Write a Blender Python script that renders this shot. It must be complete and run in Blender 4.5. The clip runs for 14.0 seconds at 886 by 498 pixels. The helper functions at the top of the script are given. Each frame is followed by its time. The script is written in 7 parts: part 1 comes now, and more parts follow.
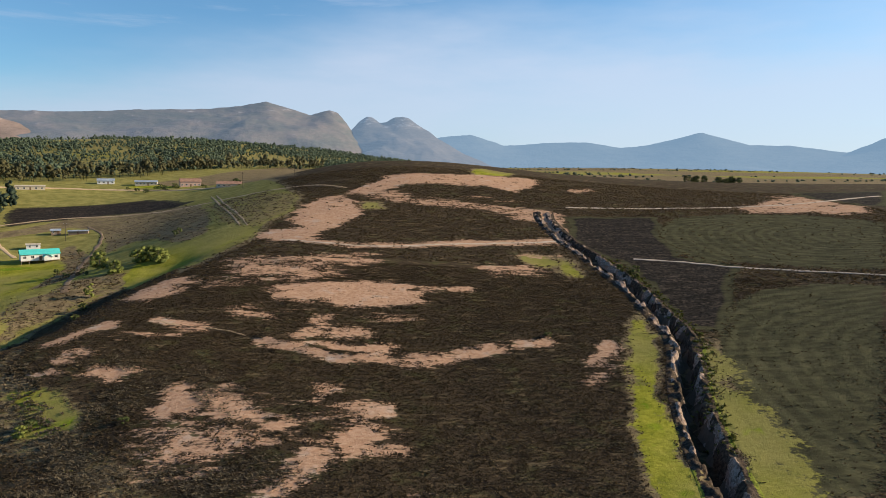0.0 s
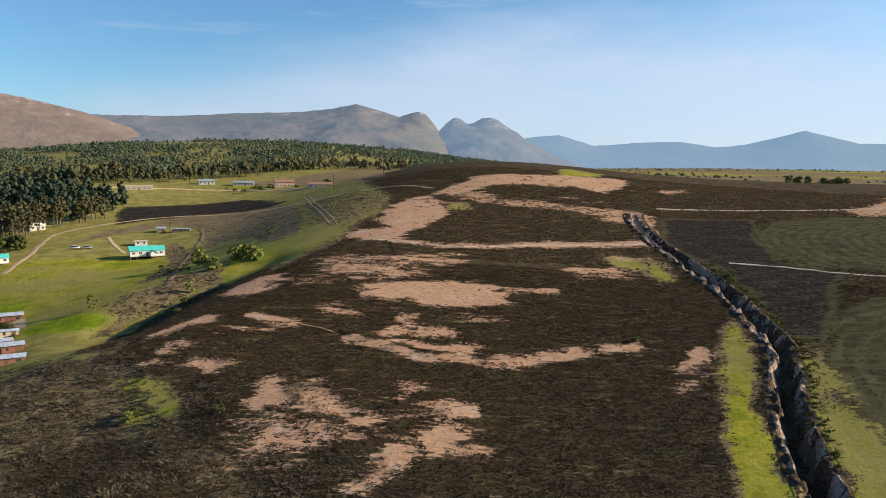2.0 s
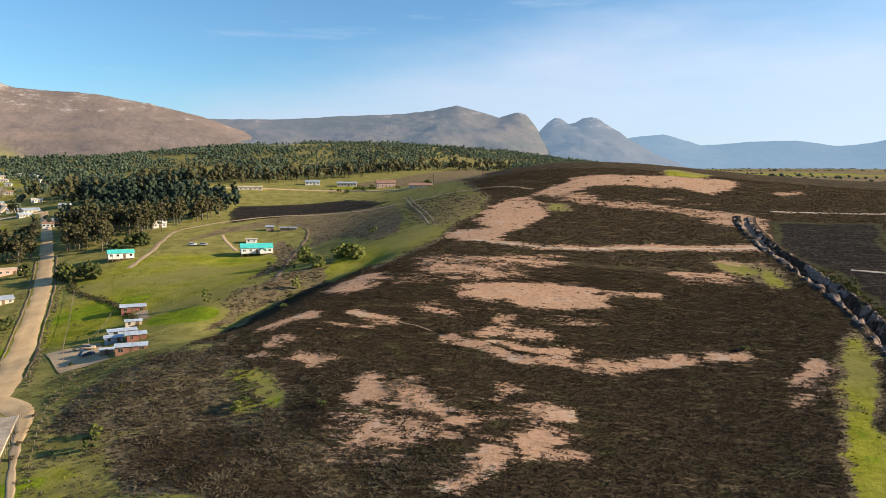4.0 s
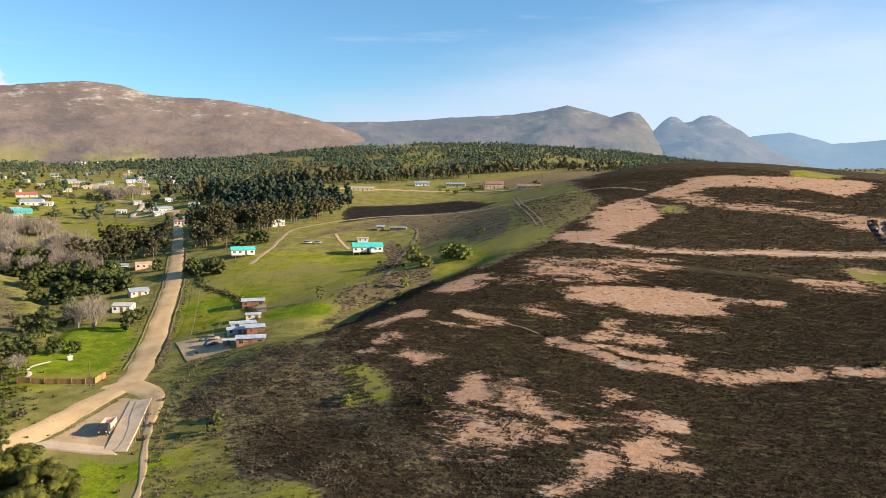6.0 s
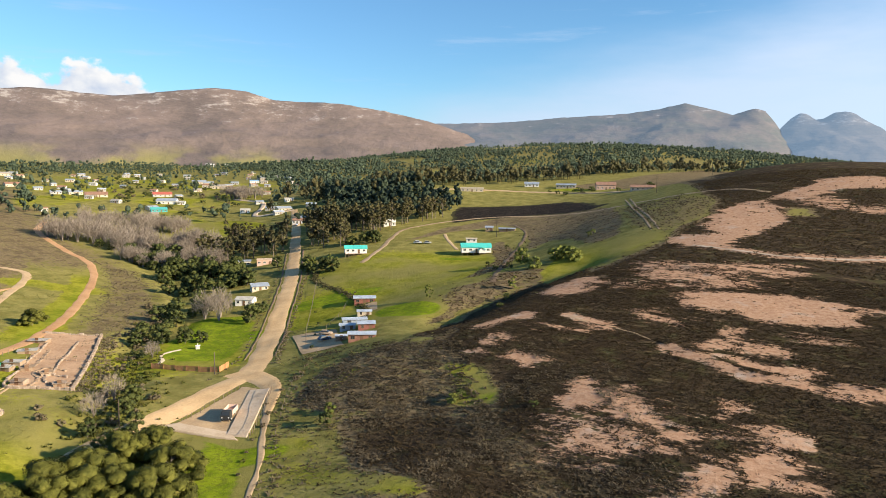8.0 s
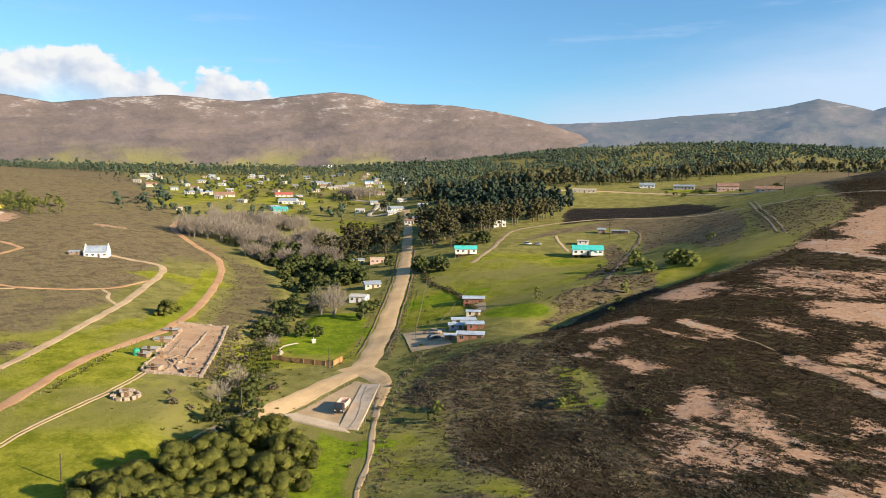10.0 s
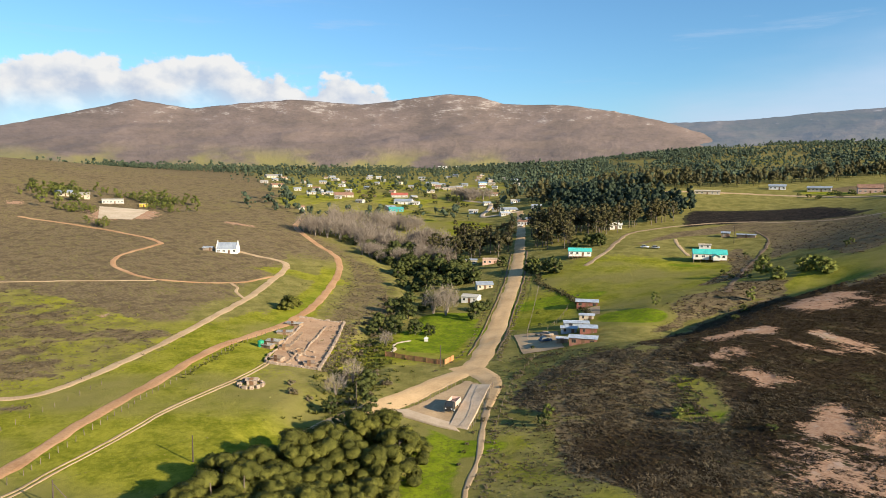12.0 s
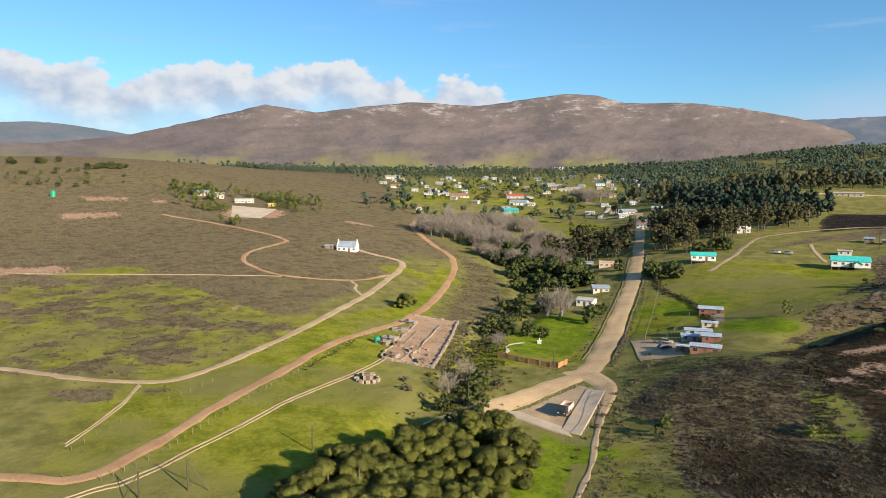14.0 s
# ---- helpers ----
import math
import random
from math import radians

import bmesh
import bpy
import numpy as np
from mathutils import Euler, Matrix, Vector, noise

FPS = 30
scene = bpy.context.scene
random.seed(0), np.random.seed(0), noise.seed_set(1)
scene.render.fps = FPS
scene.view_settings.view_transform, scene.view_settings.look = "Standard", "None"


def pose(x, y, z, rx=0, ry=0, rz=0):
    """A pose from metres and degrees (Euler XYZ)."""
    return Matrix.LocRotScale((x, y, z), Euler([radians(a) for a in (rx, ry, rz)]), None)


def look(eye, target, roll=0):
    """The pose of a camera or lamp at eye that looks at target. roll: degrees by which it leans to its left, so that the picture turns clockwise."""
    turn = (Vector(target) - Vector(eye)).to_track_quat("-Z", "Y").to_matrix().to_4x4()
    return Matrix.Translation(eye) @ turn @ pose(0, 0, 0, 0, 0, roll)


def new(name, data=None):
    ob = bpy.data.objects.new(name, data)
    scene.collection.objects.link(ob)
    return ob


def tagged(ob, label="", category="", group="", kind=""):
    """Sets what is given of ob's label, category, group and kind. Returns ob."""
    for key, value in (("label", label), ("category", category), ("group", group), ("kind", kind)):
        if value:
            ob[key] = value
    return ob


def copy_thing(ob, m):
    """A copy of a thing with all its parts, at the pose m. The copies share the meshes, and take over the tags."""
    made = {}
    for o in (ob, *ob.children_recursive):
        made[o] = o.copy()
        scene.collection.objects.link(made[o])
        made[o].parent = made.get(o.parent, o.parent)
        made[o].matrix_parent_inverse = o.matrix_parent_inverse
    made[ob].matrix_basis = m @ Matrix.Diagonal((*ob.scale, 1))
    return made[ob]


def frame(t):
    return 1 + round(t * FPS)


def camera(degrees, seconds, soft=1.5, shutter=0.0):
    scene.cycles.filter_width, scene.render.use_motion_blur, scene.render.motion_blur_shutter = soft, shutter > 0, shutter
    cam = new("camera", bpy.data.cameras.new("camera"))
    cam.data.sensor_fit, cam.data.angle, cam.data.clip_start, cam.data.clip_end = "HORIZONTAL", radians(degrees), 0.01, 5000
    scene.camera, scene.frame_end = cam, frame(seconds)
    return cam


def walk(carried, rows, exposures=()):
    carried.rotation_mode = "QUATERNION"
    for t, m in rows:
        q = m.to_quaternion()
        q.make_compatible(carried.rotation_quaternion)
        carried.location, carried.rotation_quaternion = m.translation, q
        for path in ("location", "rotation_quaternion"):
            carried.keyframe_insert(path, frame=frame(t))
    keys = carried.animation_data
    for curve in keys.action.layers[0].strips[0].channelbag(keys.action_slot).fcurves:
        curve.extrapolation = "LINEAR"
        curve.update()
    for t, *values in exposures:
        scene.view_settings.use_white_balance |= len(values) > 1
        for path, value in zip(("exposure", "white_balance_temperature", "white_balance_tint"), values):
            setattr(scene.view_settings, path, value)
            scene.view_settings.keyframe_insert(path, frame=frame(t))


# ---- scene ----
cam = camera(64.7, 14.0, 0.75)
EYE = (0.0, 0.0, 55.0)
# seconds, bearing to the left of north, pitch, roll: the camera hovers and turns
TURN = [
    (0.0, 0.00, -5.74, 0.48),
    (0.5, 1.76, -5.74, 0.48),
    (1.0, 3.51, -5.74, 0.48),
    (1.5, 5.27, -5.74, 0.48),
    (2.0, 7.05, -5.74, 0.48),
    (2.5, 8.85, -5.74, 0.48),
    (3.0, 10.87, -5.74, 0.48),
    (5.5, 21.70, -5.74, 0.48),
    (6.0, 23.93, -5.74, 0.48),
    (6.5, 26.16, -5.74, 0.48),
    (7.0, 28.40, -5.74, 0.48),
    (7.5, 30.62, -5.74, 0.48),
    (10.0, 41.85, -5.74, 0.48),
    (10.5, 44.18, -5.74, 0.48),
    (11.0, 46.47, -5.74, 0.48),
    (11.5, 48.78, -5.74, 0.48),
    (12.0, 51.10, -5.74, 0.48),
    (12.5, 53.43, -5.74, 0.48),
    (13.0, 55.79, -5.74, 0.48),
    (13.5, 58.14, -5.74, 0.48),
    (14.0, 60.50, -5.74, 0.48),
]


def aim(bearing, pitch):
    b, p = radians(bearing), radians(pitch)
    return (EYE[0] - math.sin(b) * math.cos(p), EYE[1] + math.cos(b) * math.cos(p), EYE[2] + math.sin(p))


walk(cam, [(t, look(EYE, aim(b, p), r)) for t, b, p, r in TURN], [(0.0, 1.02, 6400, 10), (6.5, 1.34, 6450, 10), (10.5, 1.25, 6330, 9), (12.5, 1.14, 6380, 9), (14.0, 1.05, 6000, 8)])

# ---- world and sun ----
SUN_BEARING, SUN_HEIGHT = -77.0, 20.5
sun_data = bpy.data.lights.new("sun", "SUN")
sun_data.energy, sun_data.angle, sun_data.color = 4.6, radians(0.5), (1.0, 0.84, 0.60)
sun = new("sun", sun_data)
_b, _e = radians(SUN_BEARING), radians(SUN_HEIGHT)
sun_way = Vector((-math.sin(_b) * math.cos(_e), math.cos(_b) * math.cos(_e), math.sin(_e)))
sun.matrix_world = look(sun_way * 300, (0, 0, 0))


class Nodes:
    """A small helper to wire shader nodes."""

    def __init__(self, tree):
        self.tree = tree
        tree.nodes.clear()

    def add(self, kind):
        return self.tree.nodes.new(kind)

    def put(self, socket, value):
        if isinstance(value, bpy.types.NodeSocket):
            self.tree.links.new(value, socket)
        elif value is not None:
            socket.default_value = value

    def math(self, op, a, b=None, c=None, clamp=False):
        n = self.add("ShaderNodeMath")
        n.operation, n.use_clamp = op, clamp
        for s, v in zip(n.inputs, (a, b, c)):
            self.put(s, v)
        return n.outputs[0]

    def ramp(self, value, lo, hi, out_lo=0.0, out_hi=1.0):
        n = self.add("ShaderNodeMapRange")
        n.interpolation_type = "SMOOTHSTEP"
        for s, v in zip(n.inputs, (value, lo, hi, out_lo, out_hi)):
            self.put(s, v)
        return n.outputs[0]

    def mix(self, fac, a, b, blend="MIX"):
        n = self.add("ShaderNodeMix")
        n.data_type, n.blend_type = "RGBA", blend
        self.put(n.inputs[0], fac)
        for s, v in ((n.inputs[6], a), (n.inputs[7], b)):
            self.put(s, (*v, 1.0) if isinstance(v, tuple) and len(v) == 3 else v)
        return n.outputs[2]

    def noise(self, vector, scale, detail=4.0, rough=0.55, dims="3D"):
        n = self.add("ShaderNodeTexNoise")
        n.noise_dimensions = dims
        self.put(n.inputs["Vector"], vector)
        self.put(n.inputs["Scale"], scale)
        self.put(n.inputs["Detail"], detail)
        self.put(n.inputs["Roughness"], rough)
        return n.outputs["Fac"]

    def stretch(self, vector, sx, sy, sz, rz=0.0):
        n = self.add("ShaderNodeMapping")
        self.put(n.inputs["Vector"], vector)
        n.inputs["Scale"].default_value = (sx, sy, sz)
        n.inputs["Rotation"].default_value = (0, 0, rz)
        return n.outputs[0]

    def math_shift(self, vector, dx, dy):
        n = self.add("ShaderNodeVectorMath")
        n.operation = "ADD"
        self.put(n.inputs[0], vector)
        n.inputs[1].default_value = (dx, dy, 0.0)
        return n.outputs[0]


world = bpy.data.worlds.new("sky")
scene.world = world
world.use_nodes = True
W = Nodes(world.node_tree)
sky = W.add("ShaderNodeTexSky")
sky.sky_type, sky.sun_disc, sky.sun_elevation, sky.sun_rotation = "NISHITA", False, radians(SUN_HEIGHT), radians(-SUN_BEARING)
sky.air_density, sky.dust_density, sky.ozone_density, sky.altitude = 1.0, 0.6, 2.5, 100
way = W.add("ShaderNodeTexCoord").outputs["Generated"]
xyz = W.add("ShaderNodeSeparateXYZ")
W.put(xyz.inputs[0], way)
bearing = W.math("ARCTAN2", W.math("MULTIPLY", xyz.outputs[0], -1.0), xyz.outputs[1])
rise = xyz.outputs[2]
flat = W.add("ShaderNodeCombineXYZ")
W.put(flat.inputs[0], bearing)
W.put(flat.inputs[1], rise)
plane = flat.outputs[0]
# heaped clouds over the mountain to the west, thin veils elsewhere
lump = W.noise(W.stretch(plane, 1.0, 1.25, 1.0), 20.0, 6.0, 0.52)
hump = W.noise(W.stretch(plane, 1.0, 0.15, 1.0), 7.0, 2.0, 0.5)
top = W.math("ADD", W.ramp(bearing, 0.90, 0.99, 0.085, 0.135), W.ramp(bearing, 0.98, 1.25, 0.0, 0.014))
top = W.math("MULTIPLY", top, W.ramp(bearing, 1.62, 2.0, 1.0, 0.6))
top = W.math("ADD", top, W.math("MULTIPLY", W.math("SUBTRACT", hump, 0.5), 0.10))
body = W.math("ADD", W.math("SUBTRACT", top, rise), W.math("MULTIPLY", W.math("SUBTRACT", lump, 0.5), 0.105))
cumulus = W.math("MULTIPLY", W.ramp(body, 0.002, 0.013), W.ramp(bearing, 0.925, 0.955))
cumulus = W.math("MULTIPLY", cumulus, W.ramp(W.math("SUBTRACT", top, rise), 0.085, 0.035, 0.35, 1.0))
# a pale sheet of high cloud whose edge sinks towards the west
sheet = W.noise(W.stretch(plane, 1.0, 4.0, 1.0, 0.06), 2.2, 5.0, 0.55)
edge_up = W.math("ADD", W.ramp(bearing, -0.1, 1.0, 0.215, 0.05), W.math("MULTIPLY", W.math("SUBTRACT", sheet, 0.5), 0.16))
veil = W.math("MULTIPLY", W.ramp(W.math("SUBTRACT", edge_up, rise), -0.07, 0.09), W.ramp(sheet, 0.25, 0.7, 0.8, 1.1), clamp=True)
wisp = W.math("MULTIPLY", W.ramp(W.noise(W.stretch(plane, 1.0, 9.0, 1.0, 0.12), 3.2, 6.0, 0.62), 0.54, 0.74), W.ramp(rise, 0.38, 0.2, 0.2, 0.4))
veil = W.math("MAXIMUM", veil, wisp)
veil = W.math("MAXIMUM", veil, W.math("MULTIPLY", W.ramp(rise, 0.14, 0.02), 0.35))
lump_lit = W.noise(W.stretch(W.math_shift(plane, -0.012, 0.014), 1.0, 1.25, 1.0), 20.0, 6.0, 0.52)
shade = W.math("ADD", W.math("MULTIPLY", W.math("SUBTRACT", lump, lump_lit), 3.2), W.ramp(W.math("SUBTRACT", top, rise), 0.075, 0.0, 0.22, 0.85), clamp=True)
puff = W.mix(shade, (3.7, 4.15, 4.95), (5.9, 5.8, 5.7))
blue = W.mix(1.0, sky.outputs[0], (0.72, 1.0, 1.15), "MULTIPLY")
bright = W.mix(W.ramp(bearing, 0.9, -0.2), (3.7, 4.35, 5.5), (4.75, 5.35, 6.5))
tone = W.mix(W.math("MULTIPLY", veil, 0.75), blue, bright)
tone = W.mix(cumulus, tone, puff)
back = W.add("ShaderNodeBackground")
W.put(back.inputs[0], tone)
back.inputs[1].default_value = 0.067
W.put(W.add("ShaderNodeOutputWorld").inputs[0], back.outputs[0])

# ---- materials ----


def material(name, rough=0.85, spec=0.3):
    m = bpy.data.materials.new(name)
    m.use_nodes = True
    n = Nodes(m.node_tree)
    n.bsdf = n.add("ShaderNodeBsdfPrincipled")
    n.bsdf.inputs["Roughness"].default_value = rough
    n.bsdf.inputs["Specular IOR Level"].default_value = spec
    n.out = n.add("ShaderNodeOutputMaterial")
    n.tree.links.new(n.bsdf.outputs[0], n.out.inputs[0])
    n.place = n.add("ShaderNodeNewGeometry").outputs["Position"]
    return m, n


def bumped(n, height, strength, distance):
    b = n.add("ShaderNodeBump")
    b.inputs["Strength"].default_value, b.inputs["Distance"].default_value = strength, distance
    n.put(b.inputs["Height"], height)
    n.put(n.bsdf.inputs["Normal"], b.outputs[0])


def coloured(name, dark, light, coarse=0.4, fine=4.0, rough=0.85, bump=0.3, depth=0.05, per=None, spec=0.3, metal=0.0):
    """A surface between two colours, mottled at two scales, and from piece to piece by Object Info or by island."""
    m, n = material(name, rough, spec)
    mottle = n.math("ADD", n.math("MULTIPLY", n.noise(n.place, coarse, 4.0), 0.55), n.math("MULTIPLY", n.noise(n.place, fine, 5.0), 0.45))
    f = n.ramp(mottle, 0.34, 0.66)
    if per == "object":
        f = n.math("ADD", n.math("MULTIPLY", f, 0.55), n.math("MULTIPLY", n.add("ShaderNodeObjectInfo").outputs["Random"], 0.45))
    if per == "island":
        f = n.math("ADD", n.math("MULTIPLY", f, 0.5), n.math("MULTIPLY", n.add("ShaderNodeNewGeometry").outputs["Random Per Island"], 0.5))
    n.put(n.bsdf.inputs["Base Color"], n.mix(f, dark, light))
    n.bsdf.inputs["Metallic"].default_value = metal
    if bump:
        bumped(n, n.noise(n.place, fine, 6.0), bump, depth)
    return m


def leafy(name, dark, light, glow=0.2, clump=0.11, grain=1.6, apart=0.16):
    """Leaves: two tones that change from tree to tree and from tuft to tuft, some light let through."""
    m, n = material(name, 0.7, 0.1)
    tuft = n.noise(n.place, grain, 4.0, 0.7)
    f = n.math("ADD", n.math("MULTIPLY", n.ramp(n.noise(n.place, clump, 4.0, 0.6), 0.32, 0.66), 0.45), n.math("MULTIPLY", n.add("ShaderNodeNewGeometry").outputs["Random Per Island"], apart))
    f = n.math("ADD", f, n.math("MULTIPLY", n.ramp(tuft, 0.36, 0.66), 0.26))
    f = n.math("ADD", f, n.math("MULTIPLY", n.add("ShaderNodeObjectInfo").outputs["Random"], 0.2), clamp=True)
    tint = n.mix(f, dark, light)
    n.put(n.bsdf.inputs["Base Color"], tint)
    bumped(n, tuft, 0.8, 0.4 / grain)
    thin = n.add("ShaderNodeBsdfTranslucent")
    n.put(thin.inputs[0], tint)
    both = n.add("ShaderNodeMixShader")
    both.inputs[0].default_value = glow
    n.tree.links.new(n.bsdf.outputs[0], both.inputs[1])
    n.tree.links.new(thin.outputs[0], both.inputs[2])
    n.tree.links.new(both.outputs[0], n.out.inputs[0])
    return m


def plain(name, colour, rough=0.6, metal=0.0, spec=0.4):
    dark = tuple(c * 0.82 for c in colour)
    return coloured(name, dark, colour, 0.7, 6.0, rough, 0.1, 0.02, None, spec, metal)


M_gum = leafy("gum_leaves", (0.024, 0.026, 0.013), (0.130, 0.116, 0.052), 0.2, 0.11, 1.2, 0.3)
M_green = leafy("green_leaves", (0.020, 0.032, 0.011), (0.110, 0.122, 0.036), 0.15, 0.11, 1.6, 0.3)
M_olive = leafy("olive_leaves", (0.015, 0.021, 0.006), (0.150, 0.148, 0.030), 0.12, 0.3, 3.2, 0.4)
M_drybush = leafy("dry_bush_leaves", (0.090, 0.072, 0.042), (0.270, 0.220, 0.135), 0.4, 0.3, 1.6, 0.3)
M_fresh = leafy("fresh_green_leaves", (0.07, 0.095, 0.022), (0.24, 0.25, 0.06), 0.25, 0.3)
M_pine = leafy("forest_leaves", (0.028, 0.047, 0.037), (0.092, 0.118, 0.070), 0.2, 0.022, 0.6, 0.35)
M_fynbos = leafy("fynbos_leaves", (0.026, 0.019, 0.011), (0.096, 0.067, 0.034), 0.35, 0.12, 1.6, 0.3)
M_greyscrub = leafy("grey_scrub_leaves", (0.052, 0.040, 0.025), (0.195, 0.155, 0.100), 0.4, 0.3, 1.6, 0.3)
M_tuft = leafy("grass_tuft_leaves", (0.13, 0.14, 0.03), (0.36, 0.32, 0.11), 0.5, 0.2)
M_bark = coloured("bark", (0.07, 0.052, 0.040), (0.19, 0.155, 0.125), 0.8, 6.0)
# darker copy of the forest leaves, the wood's cast shade put into its colour
M_shadewood = leafy("shaded_wood_leaves", (0.016, 0.028, 0.022), (0.060, 0.078, 0.046), 0.15, 0.05, 0.6, 0.3)
M_twig = coloured("bare_twigs", (0.15, 0.12, 0.095), (0.30, 0.25, 0.205), 0.3, 3.0, per="island")
M_gravel = coloured("gravel_road", (0.47, 0.305, 0.155), (0.64, 0.44, 0.24), 0.12, 2.2, 0.95, 0.3, 0.04, None, 0.1)
M_redroad = coloured("red_dirt_road", (0.35, 0.185, 0.085), (0.49, 0.29, 0.150), 0.10, 2.0, 0.95, 0.4, 0.06)
M_track = coloured("dirt_track", (0.35, 0.235, 0.13), (0.49, 0.35, 0.205), 0.12, 2.0, 0.95, 0.4, 0.05)
M_dull = coloured("dull_dirt_track", (0.27, 0.19, 0.115), (0.40, 0.295, 0.19), 0.12, 2.0, 0.95, 0.4, 0.05, None, 0.05)
M_pale = coloured("pale_clay_track", (0.33, 0.25, 0.18), (0.50, 0.40, 0.31), 0.2, 2.0, 0.95, 0.4, 0.05)
M_white = plain("white_wall_paint", (0.72, 0.70, 0.66), 0.7)
M_oldwhite = plain("dull_white_plaster", (0.44, 0.42, 0.38), 0.8)
M_cream = plain("cream_wall_plaster", (0.52, 0.44, 0.33), 0.8)
M_pinkwall = plain("pink_wall_plaster", (0.58, 0.38, 0.30), 0.8)
M_turq = plain("turquoise_roof_paint", (0.09, 0.56, 0.50), 0.45)
M_zinc = coloured("zinc_sheet", (0.38, 0.42, 0.47), (0.62, 0.66, 0.72), 0.5, 3.0, 0.4, 0.1, 0.02, None, 0.5, 0.3)
M_rust = coloured("rusted_red_sheet", (0.15, 0.055, 0.042), (0.26, 0.105, 0.08), 0.6, 3.0, 0.6)
M_brickwall = coloured("red_brick_wall", (0.20, 0.095, 0.07), (0.32, 0.16, 0.115), 0.8, 5.0)
M_greyroof = coloured("grey_roof_sheet", (0.21, 0.24, 0.29), (0.32, 0.36, 0.42), 0.4, 2.0, 0.6)
M_dirt = coloured("dark_dirt", (0.13, 0.09, 0.06), (0.24, 0.17, 0.11), 0.2, 2.0, 0.95, 0.4, 0.05, None, 0.05)
M_redroof = plain("red_roof_paint", (0.45, 0.12, 0.08), 0.55)
M_tileroof = coloured("brown_roof_tiles", (0.22, 0.12, 0.08), (0.34, 0.20, 0.14), 0.6, 4.0)
M_glass = plain("dark_window_glass", (0.03, 0.035, 0.04), 0.12, 0.0, 0.6)
M_door = plain("brown_door_paint", (0.16, 0.09, 0.05), 0.6)
M_timber = coloured("weathered_timber", (0.17, 0.12, 0.08), (0.33, 0.24, 0.165), 0.7, 5.0, per="object")
M_oldzinc = coloured("weathered_zinc_sheet", (0.22, 0.205, 0.185), (0.41, 0.38, 0.34), 0.6, 3.0, 0.65)
M_redtimber = coloured("red_brown_timber", (0.22, 0.105, 0.055), (0.37, 0.185, 0.095), 0.7, 5.0, per="object")
M_newtimber = coloured("orange_timber", (0.34, 0.15, 0.06), (0.50, 0.26, 0.12), 0.7, 5.0, per="object")
M_post = coloured("post_timber", (0.10, 0.075, 0.056), (0.23, 0.18, 0.135), 0.7, 5.0, per="object")
M_pole = coloured("dark_pole_timber", (0.045, 0.034, 0.026), (0.11, 0.085, 0.065), 0.7, 5.0, per="object")
M_concrete = coloured("yard_concrete", (0.44, 0.33, 0.225), (0.56, 0.44, 0.32), 0.25, 2.5, 0.95, 0.2, 0.03, None, 0.1)
M_stone = coloured("rough_stone", (0.20, 0.145, 0.105), (0.38, 0.30, 0.235), 0.6, 3.0)
M_rubber = plain("black_rubber", (0.025, 0.025, 0.025), 0.8)
M_truckred = plain("faded_pink_steel", (0.62, 0.45, 0.37), 0.5)
M_greentank = plain("green_tank_plastic", (0.03, 0.30, 0.16), 0.4)
M_sand = coloured("pale_sand", (0.46, 0.36, 0.25), (0.62, 0.51, 0.38), 0.1, 1.2, 0.95, 0.4, 0.06, None, 0.05)
M_mud = coloured("kraal_mud", (0.31, 0.185, 0.105), (0.46, 0.30, 0.185), 0.15, 1.5, 0.95, 0.5, 0.1)
M_white_box = plain("white_plastic", (0.75, 0.76, 0.78), 0.4)

# ---- the lie of the land ----
BASE = 48.8
# hills and hollows: east, north, rise, reach
LANDFORMS = [
    (-115, 483, 29.4, 215),
    (-289, 500, -45.0, 607),
    (-310, 205, -27.9, 61),
    (-23, 9, -2.4, 11),
    (-47, 103, -2.5, 14),
    (-312, 1558, 26.0, 200),
    (-102, 107, -14.6, 26),
    (-52, 37, -2.4, 15),
    (-44, 182, -10.1, 63),
    (-79, 3, -12.3, 88),
    (-405, 362, -22.4, 93),
    (272, -60, -9.1, 117),
    (-71, 133, -7.5, 20),
    (67, 245, -12.1, 113),
    (-253, 0, -11.4, 97),
    (-164, 168, -27.9, 64),
    (-1764, 867, 36.8, 1227),
]
LANDFORMS_MORE = [
    (-477, 1107, 62.3, 310),
    (69, 67, -14.6, 94),
    (-109, 215, 17.9, 70),
    (-53, -11, -1.4, 12),
    (-133, 290, -20.4, 53),
    (-89, 123, 19.1, 27),
    (-906, 26, 29.4, 212),
    (-454, 19, -4.7, 76),
    (-63, 447, 20.2, 82),
    (353, 370, 27.1, 389),
    (-353, 435, 18.3, 88),
    (-103, 313, 10.1, 39),
    (-82, 61, -3.6, 16),
    (-178, 430, -25.9, 111),
    (-325, 191, 12.1, 45),
    (329, -853, -47.4, 741),
    (43, 237, -0.9, 13),
]


def lattice(ix, iy, seed):
    h = np.sin(ix * 127.1 + iy * 311.7 + seed * 74.7) * 43758.5453
    return h - np.floor(h)


def value_noise(x, y, seed=0):
    ix, iy = np.floor(x), np.floor(y)
    fx, fy = x - ix, y - iy
    fx, fy = fx * fx * (3 - 2 * fx), fy * fy * (3 - 2 * fy)
    a, b = lattice(ix, iy, seed), lattice(ix + 1, iy, seed)
    c, d = lattice(ix, iy + 1, seed), lattice(ix + 1, iy + 1, seed)
    return (a + (b - a) * fx) * (1 - fy) + (c + (d - c) * fx) * fy


def cloudy(x, y, seed=0, octaves=4):
    """Fractal noise from 0 to 1."""
    total, amp, norm = 0.0, 1.0, 0.0
    for k in range(octaves):
        total, norm = total + amp * value_noise(x * 2**k, y * 2**k, seed + k), norm + amp
        amp *= 0.5
    return total / norm


